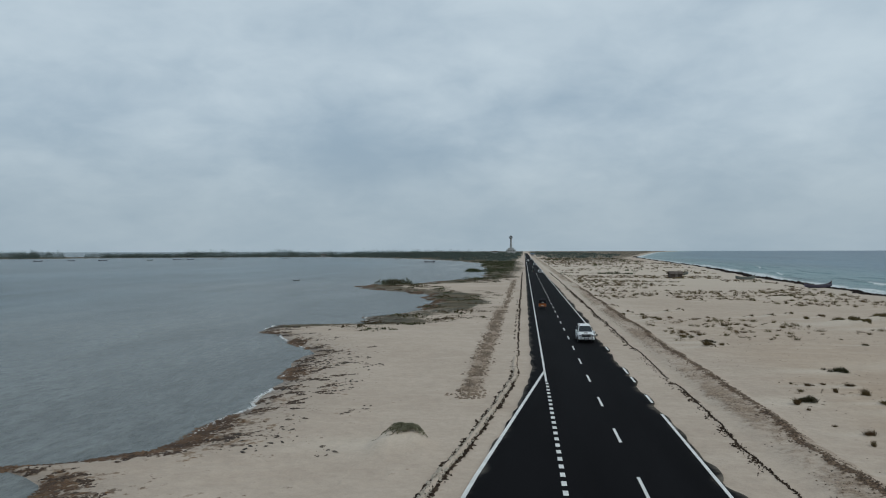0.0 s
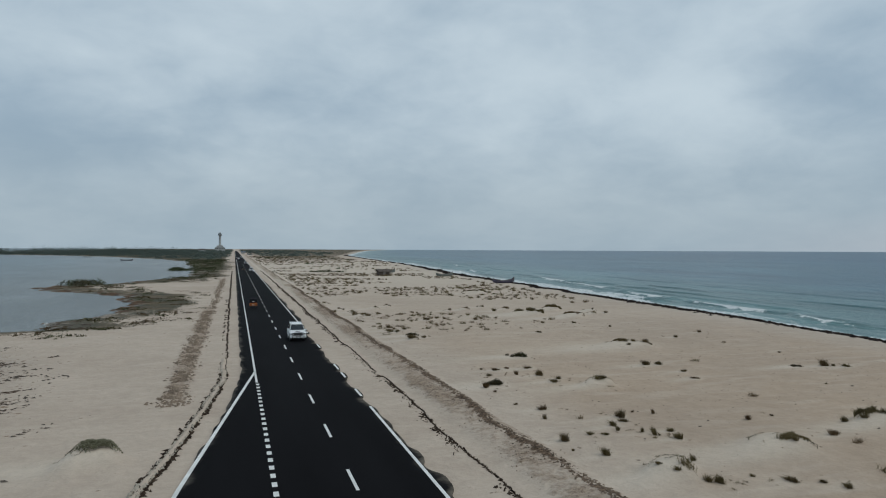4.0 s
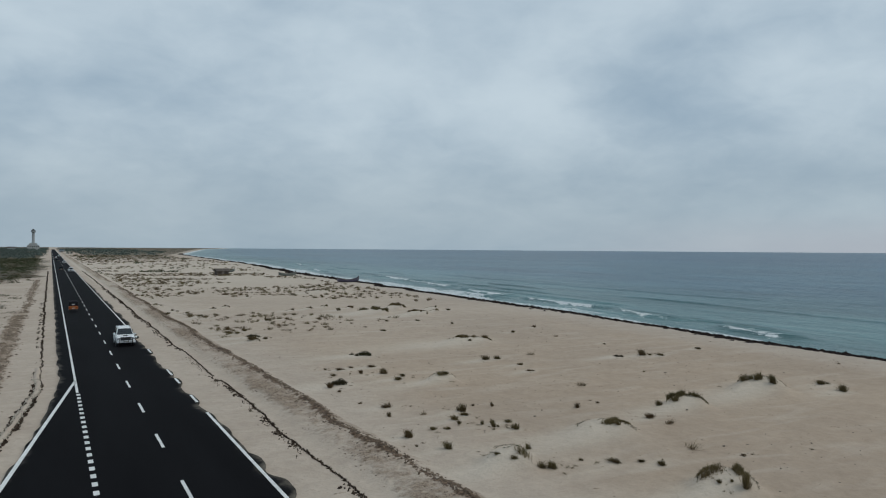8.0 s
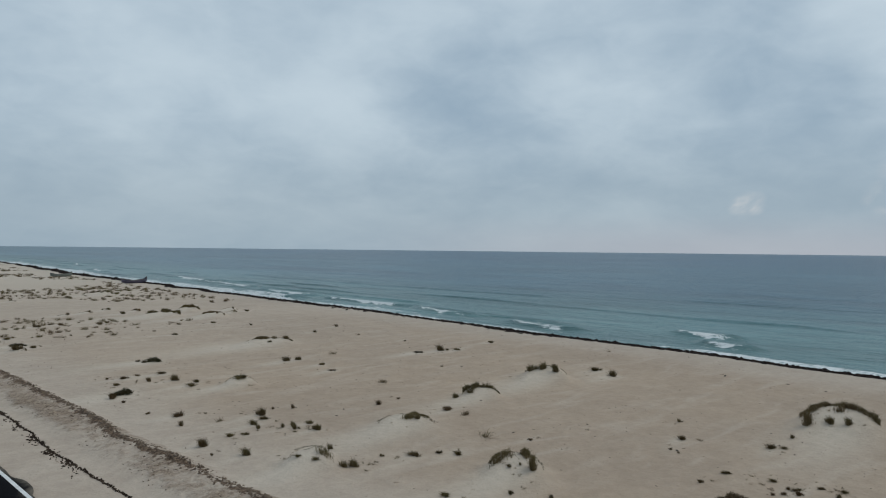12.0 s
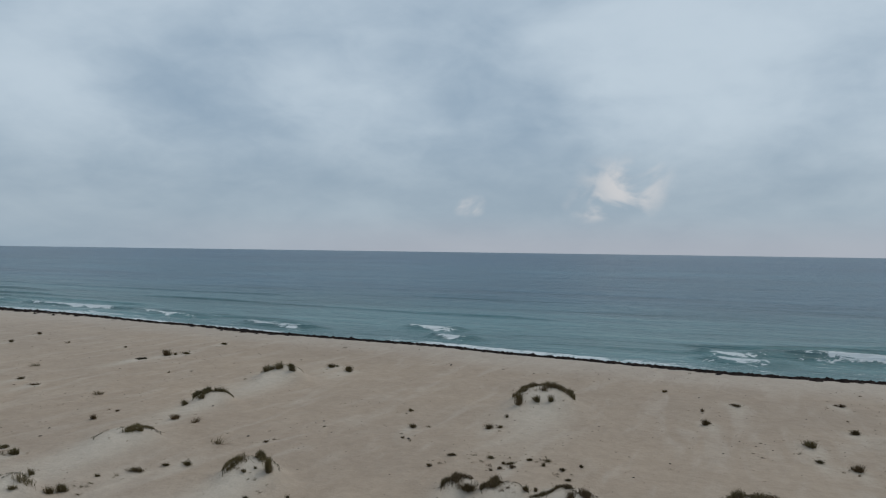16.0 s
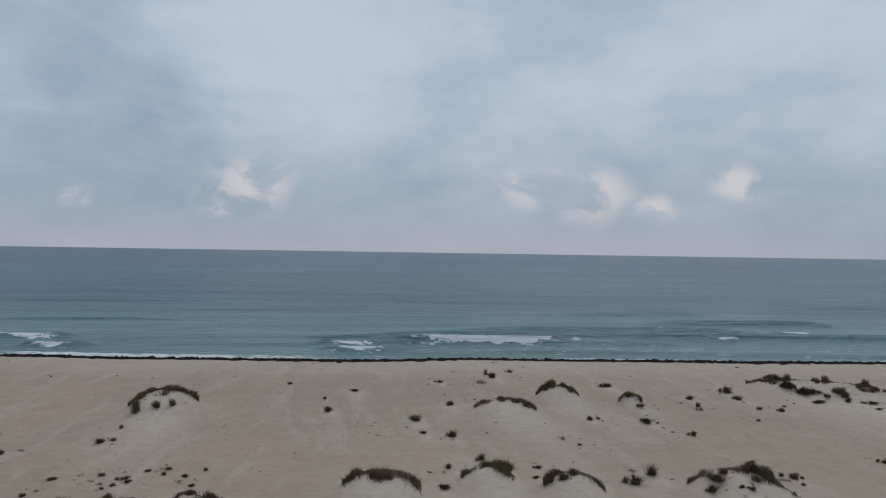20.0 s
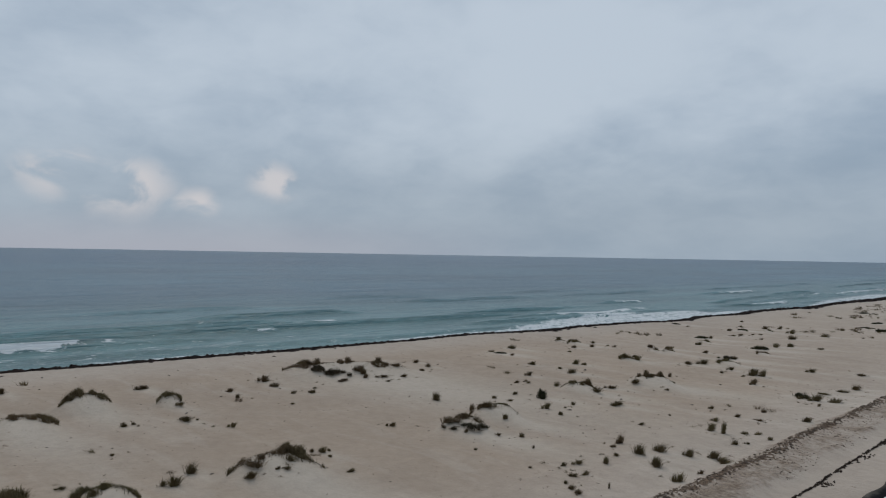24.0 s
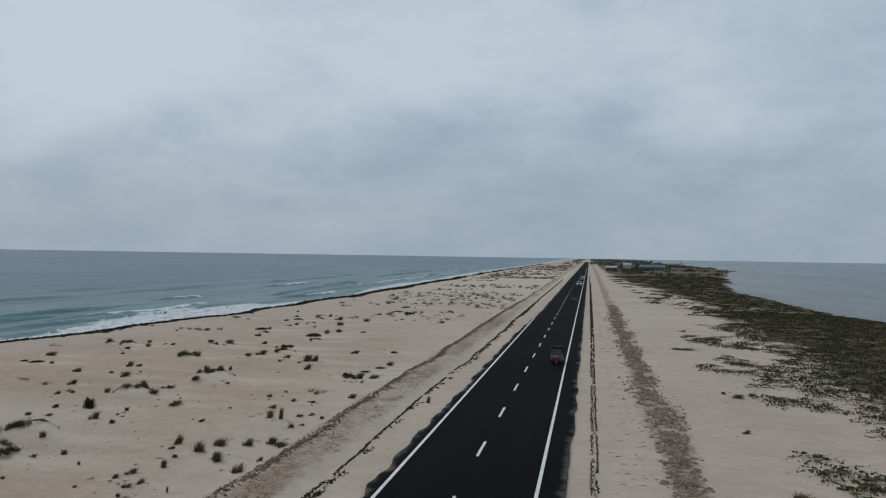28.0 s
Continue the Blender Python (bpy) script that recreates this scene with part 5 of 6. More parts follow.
def build_woods():
    """Woods along the far shore and round the lighthouse."""
    global RNG
    RNG = np.random.default_rng(15)
    x = np.concatenate([RNG.uniform(-1100, -60, 1300), RNG.uniform(-900, -520, 260)])
    y = np.interp(x, *FAR_SPIT) + RNG.uniform(4, 70, len(x)) ** 1.1
    keep = (inland(x, y) > 1) & ((x > -640) | (rolling(x * 0.02, y * 0, 91) > 0.42))
    x, y = x[keep], y[keep]
    tall = RNG.uniform(6.0, 9.5, len(x)) * (0.75 + 0.6 * value_noise(x * 0.02, y * 0, 92)) + 2.5 * ((x < -300) & (x > -560) & (RNG.random(len(x)) < 0.25))
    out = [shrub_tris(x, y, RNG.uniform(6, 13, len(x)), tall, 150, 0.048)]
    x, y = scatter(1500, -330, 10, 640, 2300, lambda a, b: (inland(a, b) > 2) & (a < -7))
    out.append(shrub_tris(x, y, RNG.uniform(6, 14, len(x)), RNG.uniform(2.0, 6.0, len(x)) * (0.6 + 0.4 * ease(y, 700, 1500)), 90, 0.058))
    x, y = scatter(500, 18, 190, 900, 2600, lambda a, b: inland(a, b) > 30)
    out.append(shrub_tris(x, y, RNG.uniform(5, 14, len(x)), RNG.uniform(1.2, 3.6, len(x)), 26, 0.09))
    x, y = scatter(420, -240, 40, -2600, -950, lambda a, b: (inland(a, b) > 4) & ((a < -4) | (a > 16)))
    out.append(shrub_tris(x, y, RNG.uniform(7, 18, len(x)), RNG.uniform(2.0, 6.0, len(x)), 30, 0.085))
    return stuff("far_woods", np.concatenate(out), HAZED_LEAVES, "low hazy belt of trees on the far shore", "woods")


def build_sprouts():
    """Small shoots round the larger clumps."""
    global RNG
    RNG = np.random.default_rng(16)
    kinds = [tuft_triangles(170 + k, 40)[0] * (1.0, 1.0, 0.40) for k in range(6)]
    spots, sizes = [], []
    for _, zone in CLUMPS:
        for x, y, w, tall in zone:
            for k in range(RNG.integers(0, 4)):
                a, r = RNG.uniform(0, math.tau), 0.5 + w * RNG.uniform(0.5, 1.8)
                spots.append((x + r * math.cos(a), y + r * math.sin(a)))
                sizes.append(RNG.uniform(0.12, 0.42))
    spots = np.array(spots)
    out = []
    for at, wide in zip(on_sand(spots[:, 0], spots[:, 1]), sizes):
        a = RNG.uniform(0, math.tau)
        turn = np.array([[math.cos(a), -math.sin(a), 0], [math.sin(a), math.cos(a), 0], [0, 0, 0.9]])
        out.append(kinds[RNG.integers(0, 6)] @ turn.T * wide + at)
    return stuff("dune_sprouts", np.concatenate(out), DRY_GRASS, "small olive-brown shoots scattered round the grass clumps", "grass")


build_far_scrub()
build_sprouts()
build_dry_bits()
build_creepers()
build_shrubs()
build_woods()
mound_bush(-6.6, 38.7)
bush("islet_bush", -41.5, 221.0, 10.0, 2.3, 260, 0.040, SHRUB, "wide dark green mangrove bush on an islet", 302)
bush("shore_bush", -24.0, 352.0, 13.0, 2.2, 220, 0.040, SHRUB, "dark green bush on the lagoon shore", 303)


# ---- lines of cracks, clods and wrack ----
def build_lines():
    global RNG
    RNG = np.random.default_rng(21)

    # dark lumps stand for the shade in the cracks as well as loose clods
    def clods(edge, y0, y1, step, gap, wide, cover):
        y = np.arange(y0, y1, step)
        y = y[value_noise(y * 0.6, y * 0, 95 + gap) > cover]
        x = edge(y) + RNG.normal(0, wide, len(y)) + gap + np.where(y > 0, 1.0, 0.35) * (0.08 * (value_noise(y * 1.7, y * 0, 110) - 0.5) + 0.10 * (value_noise(y * 5.0, y * 0, 111) - 0.5))
        keep = np.hypot(x, y) > 24
        x, y = x[keep], y[keep]
        n = len(x)
        far = np.clip(np.hypot(x, y) / 80, 0.8, 1.7) * np.where((y > 15) & (y < 62) & (x < 5), 1.8, np.where((y < 0) & (x < 5), 0.62, np.where(y > 62, 0.72, 1.0)))
        r = np.stack([RNG.uniform(0.020, 0.065, n), RNG.uniform(0.045, 0.16, n), RNG.uniform(0.03, 0.11, n)], 1) * far[:, None]
        return lumps(on_sand(x, y, 0.02), r, RNG.normal(0, 0.75, n))
    left = [clods(left_ridge, -420, 330, 0.055, 0.0, 0.045, 0.16), clods(left_ridge, 18, 62, 0.06, -0.42, 0.07, 0.30), clods(left_ridge, 18, 60, 0.05, -0.21, 0.15, 0.12),
            clods(left_ridge, 62, 150, 0.16, -0.45, 0.09, 0.55), clods(left_ridge, -170, -20, 0.11, -0.15, 0.07, 0.40), clods(left_ridge, -300, -20, 0.05, -0.28, 0.03, 0.22)]
    right = [clods(right_ridge, -330, 330, 0.055, 0.0, 0.035, 0.10), clods(right_ridge, -160, 200, 0.16, -0.30, 0.13, 0.60), clods(right_ridge, 20, 70, 0.30, -0.5, 0.2, 0.56)]
    # groups of broken clods beside the crack
    for k in range(190):
        cy, m = RNG.uniform(-150, 190), int(RNG.integers(4, 15))
        cx = float(right_ridge(np.array([cy]))[0]) - RNG.uniform(0.02, 0.45)
        if math.hypot(cx, cy) < 24:
            continue
        x, y = cx + RNG.normal(0, 0.12, m), cy + RNG.normal(0, 0.24, m)
        right.append(lumps(on_sand(x, y, 0.02), RNG.uniform(0.03, 0.12, (m, 1)) * (0.8, 1.3, 0.7)))
    stuff("crack_clod_line", np.concatenate(left), CRACK_CLOD, "dark lumps drawing the cracks and clods along the sandy verge", "clods")
    stuff("crack_clod_line", np.concatenate(right), CRACK_CLOD, "dark lumps drawing the crack and clods between verge and spoil", "clods")
    # pale crust between the two lines beside the lay-by
    ys = np.arange(14, 70, 0.3)
    t = np.linspace(0, 1, 5)
    x = left_ridge(ys)[:, None] - 0.50 * t + 0.05
    y = np.repeat(ys[:, None], 5, 1)
    z = height(x.ravel(), y.ravel()).reshape(x.shape) + np.sin(t * math.pi) * 0.20 * (0.5 + rolling(x * 2, y * 1.2, 97)) - 0.02
    tagged(grid_mesh("verge_crust", x[:, ::-1], y, z, SAND), "low pale crusted ridge of sand along the lay-by", "sand ridge", kind="structure")
    y = RNG.uniform(18, 64, 1500)
    x = left_ridge(y) - RNG.uniform(0.02, 0.42, len(y))
    stuff("crust_clods", lumps(on_sand(x, y, 0.10), RNG.uniform(0.03, 0.13, (len(y), 1)) * (1.0, 1.3, 0.6)), CRUST, "pale broken crust heaped along the lay-by", "clods")
    # stones of the spoil bank and of the gravel strips
    def heap(n, middle, half, y0, y1, big):
        y = RNG.uniform(y0, y1, n)
        x = middle(y) + RNG.normal(0, 0.5, n) * half * (0.6 + 0.8 * value_noise(y * 0.25, y * 0, 120))
        keep = (value_noise(x * 1.3, y * 0.7, 121) > 0.25) & (np.hypot(x, y) > 24)
        x, y = x[keep], y[keep]
        return lumps(on_sand(x, y, 0.01), big * RNG.uniform(0.15, 1.0, (len(x), 1)) ** 1.6 * (1, 1.3, 0.7))

    def stones(n, x0, x1, y0, y1, big):
        x, y = scatter(n, x0, x1, y0, y1, lambda a, b: (rolling(a * 0.5, b * 0.3, 98) > 0.45) & (np.hypot(a, b) > 24))
        r = RNG.uniform(0.02, big, (len(x), 1)) * (1, 1.3, 0.7)
        return lumps(on_sand(x, y, 0.01), r)
    y = RNG.uniform(-170, 190, 8000)
    brow_x = 15.2 + 0.9 * (value_noise(y * 0.13, y * 0, 36) - 0.5) + RNG.normal(0, 0.26, len(y))
    keep = np.hypot(brow_x, y) > 24
    brow = lumps(on_sand(brow_x[keep], y[keep], 0.01), RNG.uniform(0.02, 0.085, (keep.sum(), 1)) * (1, 1.3, 0.8))
    stuff("spoil_stones", np.concatenate([brow, stones(6500, 12.9, 15.8, -130, 150, 0.05)]), SPOIL_STONE, "rough brown clods and stones on the spoil bank", "stones")
    y = np.arange(-150, -29, 1.15) + RNG.uniform(-0.5, 0.5, 106)[: len(np.arange(-150, -29, 1.15))]
    marks = []
    for k in range(5):
        keep = RNG.random(len(y)) < 0.55
        yy = y[keep] + RNG.normal(0, 0.12, keep.sum())
        xx = np.full(len(yy), -1.3 - 0.42 * k) + RNG.normal(0, 0.12, len(yy)) - 0.2
        marks.append(lumps(on_sand(xx, yy, -0.005), RNG.uniform(0.08, 0.24, (len(yy), 1)) * (1.0, 0.22, 0.16), RNG.normal(0, 0.2, len(yy))))
    stuff("verge_furrows", np.concatenate(marks), SPOIL_STONE, "short brown furrows scraped across the sandy verge", "furrows")
    stuff("gravel", np.concatenate([heap(7500, lambda y: -4.75 + 0.7 * (0.5 - value_noise(y * 0.12, y * 0, 41)), 1.15, -160, -28, 0.20), heap(3600, lambda y: -4.1 + 0 * y, 0.85, 50, 124, 0.18), heap(1700, lambda y: -3.6 + 0 * y, 0.8, 128, 250, 0.22)]), STONE, "coarse grey-brown gravel in strips beside the road", "gravel")
    # dark seaweed thrown up along the sea's edge
    y = np.concatenate([RNG.uniform(-330, 400, 15000), RNG.uniform(-1000, 1100, 3500)])
    wide = 0.35 + 1.15 * value_noise(y * 0.05, y * 0, 99)
    d = 0.3 + np.abs(RNG.normal(0, 0.75, len(y))) * wide + 0.9 * value_noise(y * 0.11, y * 0, 103)
    x = sea_edge(y) - d
    far = np.clip(np.hypot(x, y) / 130, 0.8, 2.4)
    r = RNG.uniform(0.12, 0.50, (len(y), 1)) * (0.9, 1.7, 0.55) * far[:, None]
    stuff("seaweed_wrack", lumps(on_sand(x, y, 0.02), r, RNG.normal(0, 0.4, len(y))), WRACK, "dark brown band of seaweed along the tideline", "seaweed")
    # brown weed on the lagoon's rim
    y = RNG.uniform(28, 240, 7000)
    x = lagoon_edge(y) + np.abs(RNG.normal(0, 1.6, len(y))) - 0.6
    more = RNG.uniform(26, 100, 5000)
    y = np.concatenate([y, more])
    x = np.concatenate([x, lagoon_edge(more) + np.abs(RNG.normal(0, 1.1, len(more))) - 0.5])
    keep = rolling(x * 0.3, y * 0.15, 104) > 0.50
    x, y = x[keep], y[keep]
    r = RNG.uniform(0.06, 0.24, (len(y), 1)) * (1.6, 0.9, 0.3) * np.clip(np.hypot(x, y) / 90, 0.8, 3)[:, None]
    # heaps of weed left on the sand, drawn out along the shore
    hx, hy, hr = [], [], []
    for k in range(120):
        cy = RNG.uniform(27, 112)
        cx = float(lagoon_edge(np.array([cy]))[0]) + 0.3 + RNG.exponential(1.5)
        m, long_, slim = int(RNG.integers(14, 60)), RNG.uniform(0.15, 0.75), RNG.uniform(0.06, 0.20)
        a = 0.5 + RNG.normal(0, 0.45)
        u, v = RNG.normal(0, long_, m), RNG.normal(0, slim, m)
        hx.append(cx + u * math.cos(a) - v * math.sin(a))
        hy.append(cy + u * math.sin(a) + v * math.cos(a))
        hr.append(RNG.uniform(0.04, 0.15, (m, 1)) * (1.5, 0.8, 0.45))
    hx, hy, hr = np.concatenate(hx), np.concatenate(hy), np.concatenate(hr)
    dry = inland(hx, hy) > 0.15
    stuff("weed_heap", lumps(on_sand(hx[dry], hy[dry], 0.0), hr[dry]), DARK_WEED, "dark brown heaps of washed-up weed on the lagoon sand", "seaweed")
    fy = RNG.uniform(27, 112, 4200)
    fy = fy[value_noise(fy * 0.35, fy * 0, 107) > 0.62]
    fx = lagoon_edge(fy) + RNG.normal(0.1, 0.10, len(fy))
    flat = np.stack([fx, fy, np.full(len(fy), WATER + 0.03)], 1)
    stuff("lagoon_foam", lumps(flat, RNG.uniform(0.02, 0.075, (len(fy), 1)) * (1.0, 1.4, 0.25)), FOAM, "thin white foam along the lagoon's edge", "foam")
    stuff("lagoon_weed", lumps(on_sand(x, y, 0.01), r), WEED, "rust-brown weed heaped on the lagoon shore", "seaweed")


SPOIL_STONE = worn("spoil_stones", (0.060, 0.041, 0.029), (0.225, 0.160, 0.111), 0.95, 0.0, 0.6, 8.0, 0.4, 0.02)
FOAM = worn("foam", (0.55, 0.56, 0.56), (0.78, 0.79, 0.79), 0.7, 0.0, 2.0, 20.0, 0.2)
DARK_WEED = worn("dark_weed", (0.018, 0.011, 0.008), (0.080, 0.048, 0.028), 0.85, 0.0, 0.8, 9.0, 0.4, 0.03)
WEED = worn("rusty_weed", (0.038, 0.020, 0.011), (0.145, 0.082, 0.042), 0.9, 0.0, 0.5, 8.0, 0.4, 0.03)
build_lines()



# ---- shapes for built things ----
def box(bm, lo, hi, bevel=0.0):
    made = bmesh.ops.create_cube(bm, size=1.0)["verts"]
    size = [b - a for a, b in zip(lo, hi)]
    for v in made:
        v.co = Vector([a + (c + 0.5) * s for a, c, s in zip(lo, v.co, size)])
    if bevel:
        edges = {e for v in made for e in v.link_edges}
        bmesh.ops.bevel(bm, geom=list(edges), offset=bevel, segments=2, affect="EDGES", profile=0.6)
    return bm


def loft(bm, rings, close=True):
    """Rings of equal length, joined one to the next, with both ends closed."""
    rows = [[bm.verts.new(p) for p in ring] for ring in rings]
    n = len(rows[0])
    for a, b in zip(rows, rows[1:]):
        for k in range(n):
            bm.faces.new((a[k], a[(k + 1) % n], b[(k + 1) % n], b[k]))
    if close:
        bm.faces.new(rows[0][::-1])
        bm.faces.new(rows[-1])
    bmesh.ops.recalc_face_normals(bm, faces=bm.faces)
    return bm


def rod(bm, points, radius, sides=8):
    """A round bar through the points."""
    pts = [Vector(p) for p in points]
    rings = []
    for k, p in enumerate(pts):
        way = (pts[min(k + 1, len(pts) - 1)] - pts[max(k - 1, 0)]).normalized()
        turn = way.to_track_quat("Z", "Y")
        rings.append([p + turn @ Vector((radius * math.cos(a), radius * math.sin(a), 0)) for a in (math.tau * i / sides for i in range(sides))])
    return loft(bm, rings)


def drum(bm, centre, radius, width, sides=20, shoulder=0.04):
    """A wheel-like drum whose axle lies along x."""
    prof = ((-width / 2, radius - shoulder), (-width / 2 + shoulder, radius), (width / 2 - shoulder, radius), (width / 2, radius - shoulder))
    rings = [[(centre[0] + x, centre[1] + r * math.cos(a), centre[2] + r * math.sin(a)) for a in (math.tau * i / sides for i in range(sides))] for x, r in prof]
    return loft(bm, rings)


def panel(bm, corners, thick=0.012):
    """A pane of four corners with some thickness."""
    c = [Vector(p) for p in corners]
    n = (c[1] - c[0]).cross(c[3] - c[0]).normalized() * thick
    return loft(bm, [c, [p + n for p in c]])


def empty(name, label, category, group=""):
    return tagged(new(name), label, category, group)


def made():
    return bmesh.new()


WHITE_PAINT = worn("white_car_paint", (0.70, 0.71, 0.72), (0.80, 0.81, 0.82), 0.30, 0.0, 1.2, 20.0, 0.0)
ORANGE_PAINT = worn("orange_paint", (0.24, 0.064, 0.009), (0.34, 0.10, 0.012), 0.45, 0.0, 2.0, 30.0, 0.05)
RED_PAINT = worn("rust_red_paint", (0.090, 0.022, 0.013), (0.135, 0.036, 0.019), 0.45, 0.0, 2.0, 30.0, 0.05)
DARK_PAINT = worn("dark_green_paint", (0.020, 0.032, 0.026), (0.05, 0.07, 0.055), 0.45, 0.0, 2.0, 30.0, 0.05)
BLACK_CANVAS = worn("black_canvas", (0.006, 0.006, 0.008), (0.018, 0.018, 0.022), 0.85, 0.0, 3.0, 60.0, 0.3, 0.01, 0.12)
RUBBER = worn("tyre_rubber", (0.012, 0.012, 0.012), (0.028, 0.028, 0.028), 0.85)
STEEL = worn("dull_steel", (0.30, 0.31, 0.32), (0.48, 0.49, 0.50), 0.4, 0.9)
BLACK_TRIM = worn("black_trim", (0.012, 0.012, 0.013), (0.03, 0.03, 0.032), 0.5)
DARK_GLASS = worn("dark_glass", (0.012, 0.016, 0.020), (0.022, 0.028, 0.034), 0.08, 0.0, 1.0, 10.0, 0.0)
LAMP_GLASS = worn("lamp_glass", (0.26, 0.27, 0.28), (0.40, 0.41, 0.42), 0.15, 0.0, 4.0, 30.0, 0.0)
RED_LENS = worn("red_lens", (0.25, 0.012, 0.01), (0.36, 0.02, 0.015), 0.2, 0.0, 4.0, 30.0, 0.0)
PLATE = worn("pale_plate", (0.6, 0.6, 0.55), (0.72, 0.72, 0.66), 0.5, 0.0, 4.0, 30.0, 0.0)


def wheel(parent, x, y, r, width, hub):
    tyre = part("wheel", drum(made(), (x, y, r), r, width), RUBBER, parent)
    part("rim", drum(made(), (x, y, r), r * 0.62, width + 0.02, 16, 0.015), hub, tyre)
    return tyre


def off_roader(label):
    """A tall estate car, 4.7 m long, that heads for -y."""
    car = empty("off_roader", label, "car", "vehicles on the road")
    rings = []
    for y, hw, lo, hi in ((-2.34, 0.74, 0.46, 0.78), (-2.24, 0.86, 0.40, 0.94), (-2.0, 0.90, 0.36, 1.02), (-1.05, 0.92, 0.34, 1.10), (0.0, 0.925, 0.34, 1.12), (1.7, 0.925, 0.34, 1.13), (2.2, 0.90, 0.40, 1.12), (2.34, 0.82, 0.48, 1.0)):
        r = 0.10
        rings.append([(-hw + r, y, lo), (-hw, y, lo + r), (-hw, y, hi - r * 1.2), (-hw + r * 1.3, y, hi), (hw - r * 1.3, y, hi), (hw, y, hi - r * 1.2), (hw, y, lo + r), (hw - r, y, lo)])
    body = part("body", loft(made(), rings), WHITE_PAINT, car)
    low, top = 1.08, 1.80
    base = [(-0.84, -1.05), (0.84, -1.05), (0.86, 2.22), (-0.86, 2.22)]
    roof = [(-0.64, -0.22), (0.64, -0.22), (0.66, 1.98), (-0.66, 1.98)]
    bm = loft(made(), [[(x, y, low) for x, y in base], [(x, y, top - 0.05) for x, y in roof], [(x * 0.9, y * 0.93 + 0.06, top) for x, y in roof]])
    bmesh.ops.bevel(bm, geom=list(bm.edges), offset=0.03, segments=2, affect="EDGES")
    part("cabin", bm, WHITE_PAINT, car)

    def spot(u, v, a, b, push):
        p, q = Vector((*base[a], low)), Vector((*base[b], low))
        r, s = Vector((*roof[a], top - 0.05)), Vector((*roof[b], top - 0.05))
        return p.lerp(q, u).lerp(r.lerp(s, u), v) + push
    for name, a, b, spans, push in (("windscreen", 0, 1, ((0.03, 0.97),), (0, -0.012, 0.01)), ("rear_window", 2, 3, ((0.1, 0.9),), (0, 0.012, 0)),
                                    ("side_window", 1, 2, ((0.20, 0.42), (0.45, 0.68), (0.71, 0.92)), (0.012, 0, 0)), ("side_window", 3, 0, ((0.08, 0.29), (0.32, 0.55), (0.58, 0.80)), (-0.012, 0, 0))):
        for u0, u1 in spans:
            p = Vector(push)
            part(name, panel(made(), [spot(u0, 0.09, a, b, p), spot(u1, 0.09, a, b, p), spot(u1, 0.92, a, b, p), spot(u0, 0.92, a, b, p)], 0.006), DARK_GLASS, car)
    for x in (-0.78, 0.78):
        for y in (-1.45, 1.40):
            wheel(car, x, y, 0.38, 0.25, STEEL)
            part("wheel_arch", drum(made(), (x * 1.02, y, 0.44), 0.47, 0.25, 18, 0.02), BLACK_TRIM, car)
    part("bumper", box(made(), (-0.9, -2.45, 0.42), (0.9, -2.22, 0.66), 0.04), WHITE_PAINT, car)
    part("rear_bumper", box(made(), (-0.88, 2.26, 0.42), (0.88, 2.44, 0.66), 0.04), BLACK_TRIM, car)
    part("grille", box(made(), (-0.50, -2.385, 0.66), (0.50, -2.30, 0.93), 0.015), BLACK_TRIM, car)
    for s in (-1, 1):
        part("headlight", box(made(), (s * 0.68 - 0.17, -2.33, 0.74), (s * 0.68 + 0.17, -2.20, 0.93), 0.03), LAMP_GLASS, car)
        part("tail_light", box(made(), (s * 0.80 - 0.08, 2.26, 0.80), (s * 0.80 + 0.08, 2.36, 1.08), 0.02), RED_LENS, car)
        mirror = part("mirror", box(made(), (s * 1.0 - 0.08, -0.92, 1.08), (s * 1.0 + 0.08, -0.80, 1.22), 0.03), WHITE_PAINT, car)
        part("mirror_stalk", rod(made(), [(s * 0.86, -0.85, 1.12), (s * 1.0, -0.85, 1.15)], 0.025), BLACK_TRIM, mirror)
        part("roof_rail", rod(made(), [(s * 0.60, -0.05, 1.79), (s * 0.60, 0.1, 1.86), (s * 0.62, 1.7, 1.86), (s * 0.62, 1.85, 1.79)], 0.025), STEEL, car)
        part("side_step", box(made(), (s * 0.93 - 0.08, -0.95, 0.30), (s * 0.93 + 0.08, 0.95, 0.36), 0.02), BLACK_TRIM, car)
        part("door_handle", box(made(), (s * 0.925 - 0.02, 0.05, 0.93), (s * 0.925 + 0.02, 0.25, 0.98), 0.008), STEEL, car)
    guard = part("bull_bar", rod(made(), [(-0.62, -2.50, 0.45), (-0.62, -2.56, 0.92), (-0.5, -2.56, 1.0), (0.5, -2.56, 1.0), (0.62, -2.56, 0.92), (0.62, -2.50, 0.45)], 0.038), BLACK_TRIM, car)
    for x in (-0.22, 0.22):
        part("guard_post", rod(made(), [(x, -2.50, 0.45), (x, -2.56, 1.0)], 0.03), BLACK_TRIM, guard)
    part("guard_rail", rod(made(), [(-0.62, -2.55, 0.74), (0.62, -2.55, 0.74)], 0.03), BLACK_TRIM, guard)
    part("plate", box(made(), (-0.26, -2.475, 0.50), (0.26, -2.452, 0.61), 0.004), PLATE, car)
    part("plate_bar", box(made(), (-0.20, -2.483, 0.535), (0.20, -2.476, 0.575)), BLACK_TRIM, car)
    part("bonnet_scoop", box(made(), (-0.24, -1.75, 1.04), (0.24, -1.42, 1.10), 0.02), BLACK_TRIM, car)
    return car


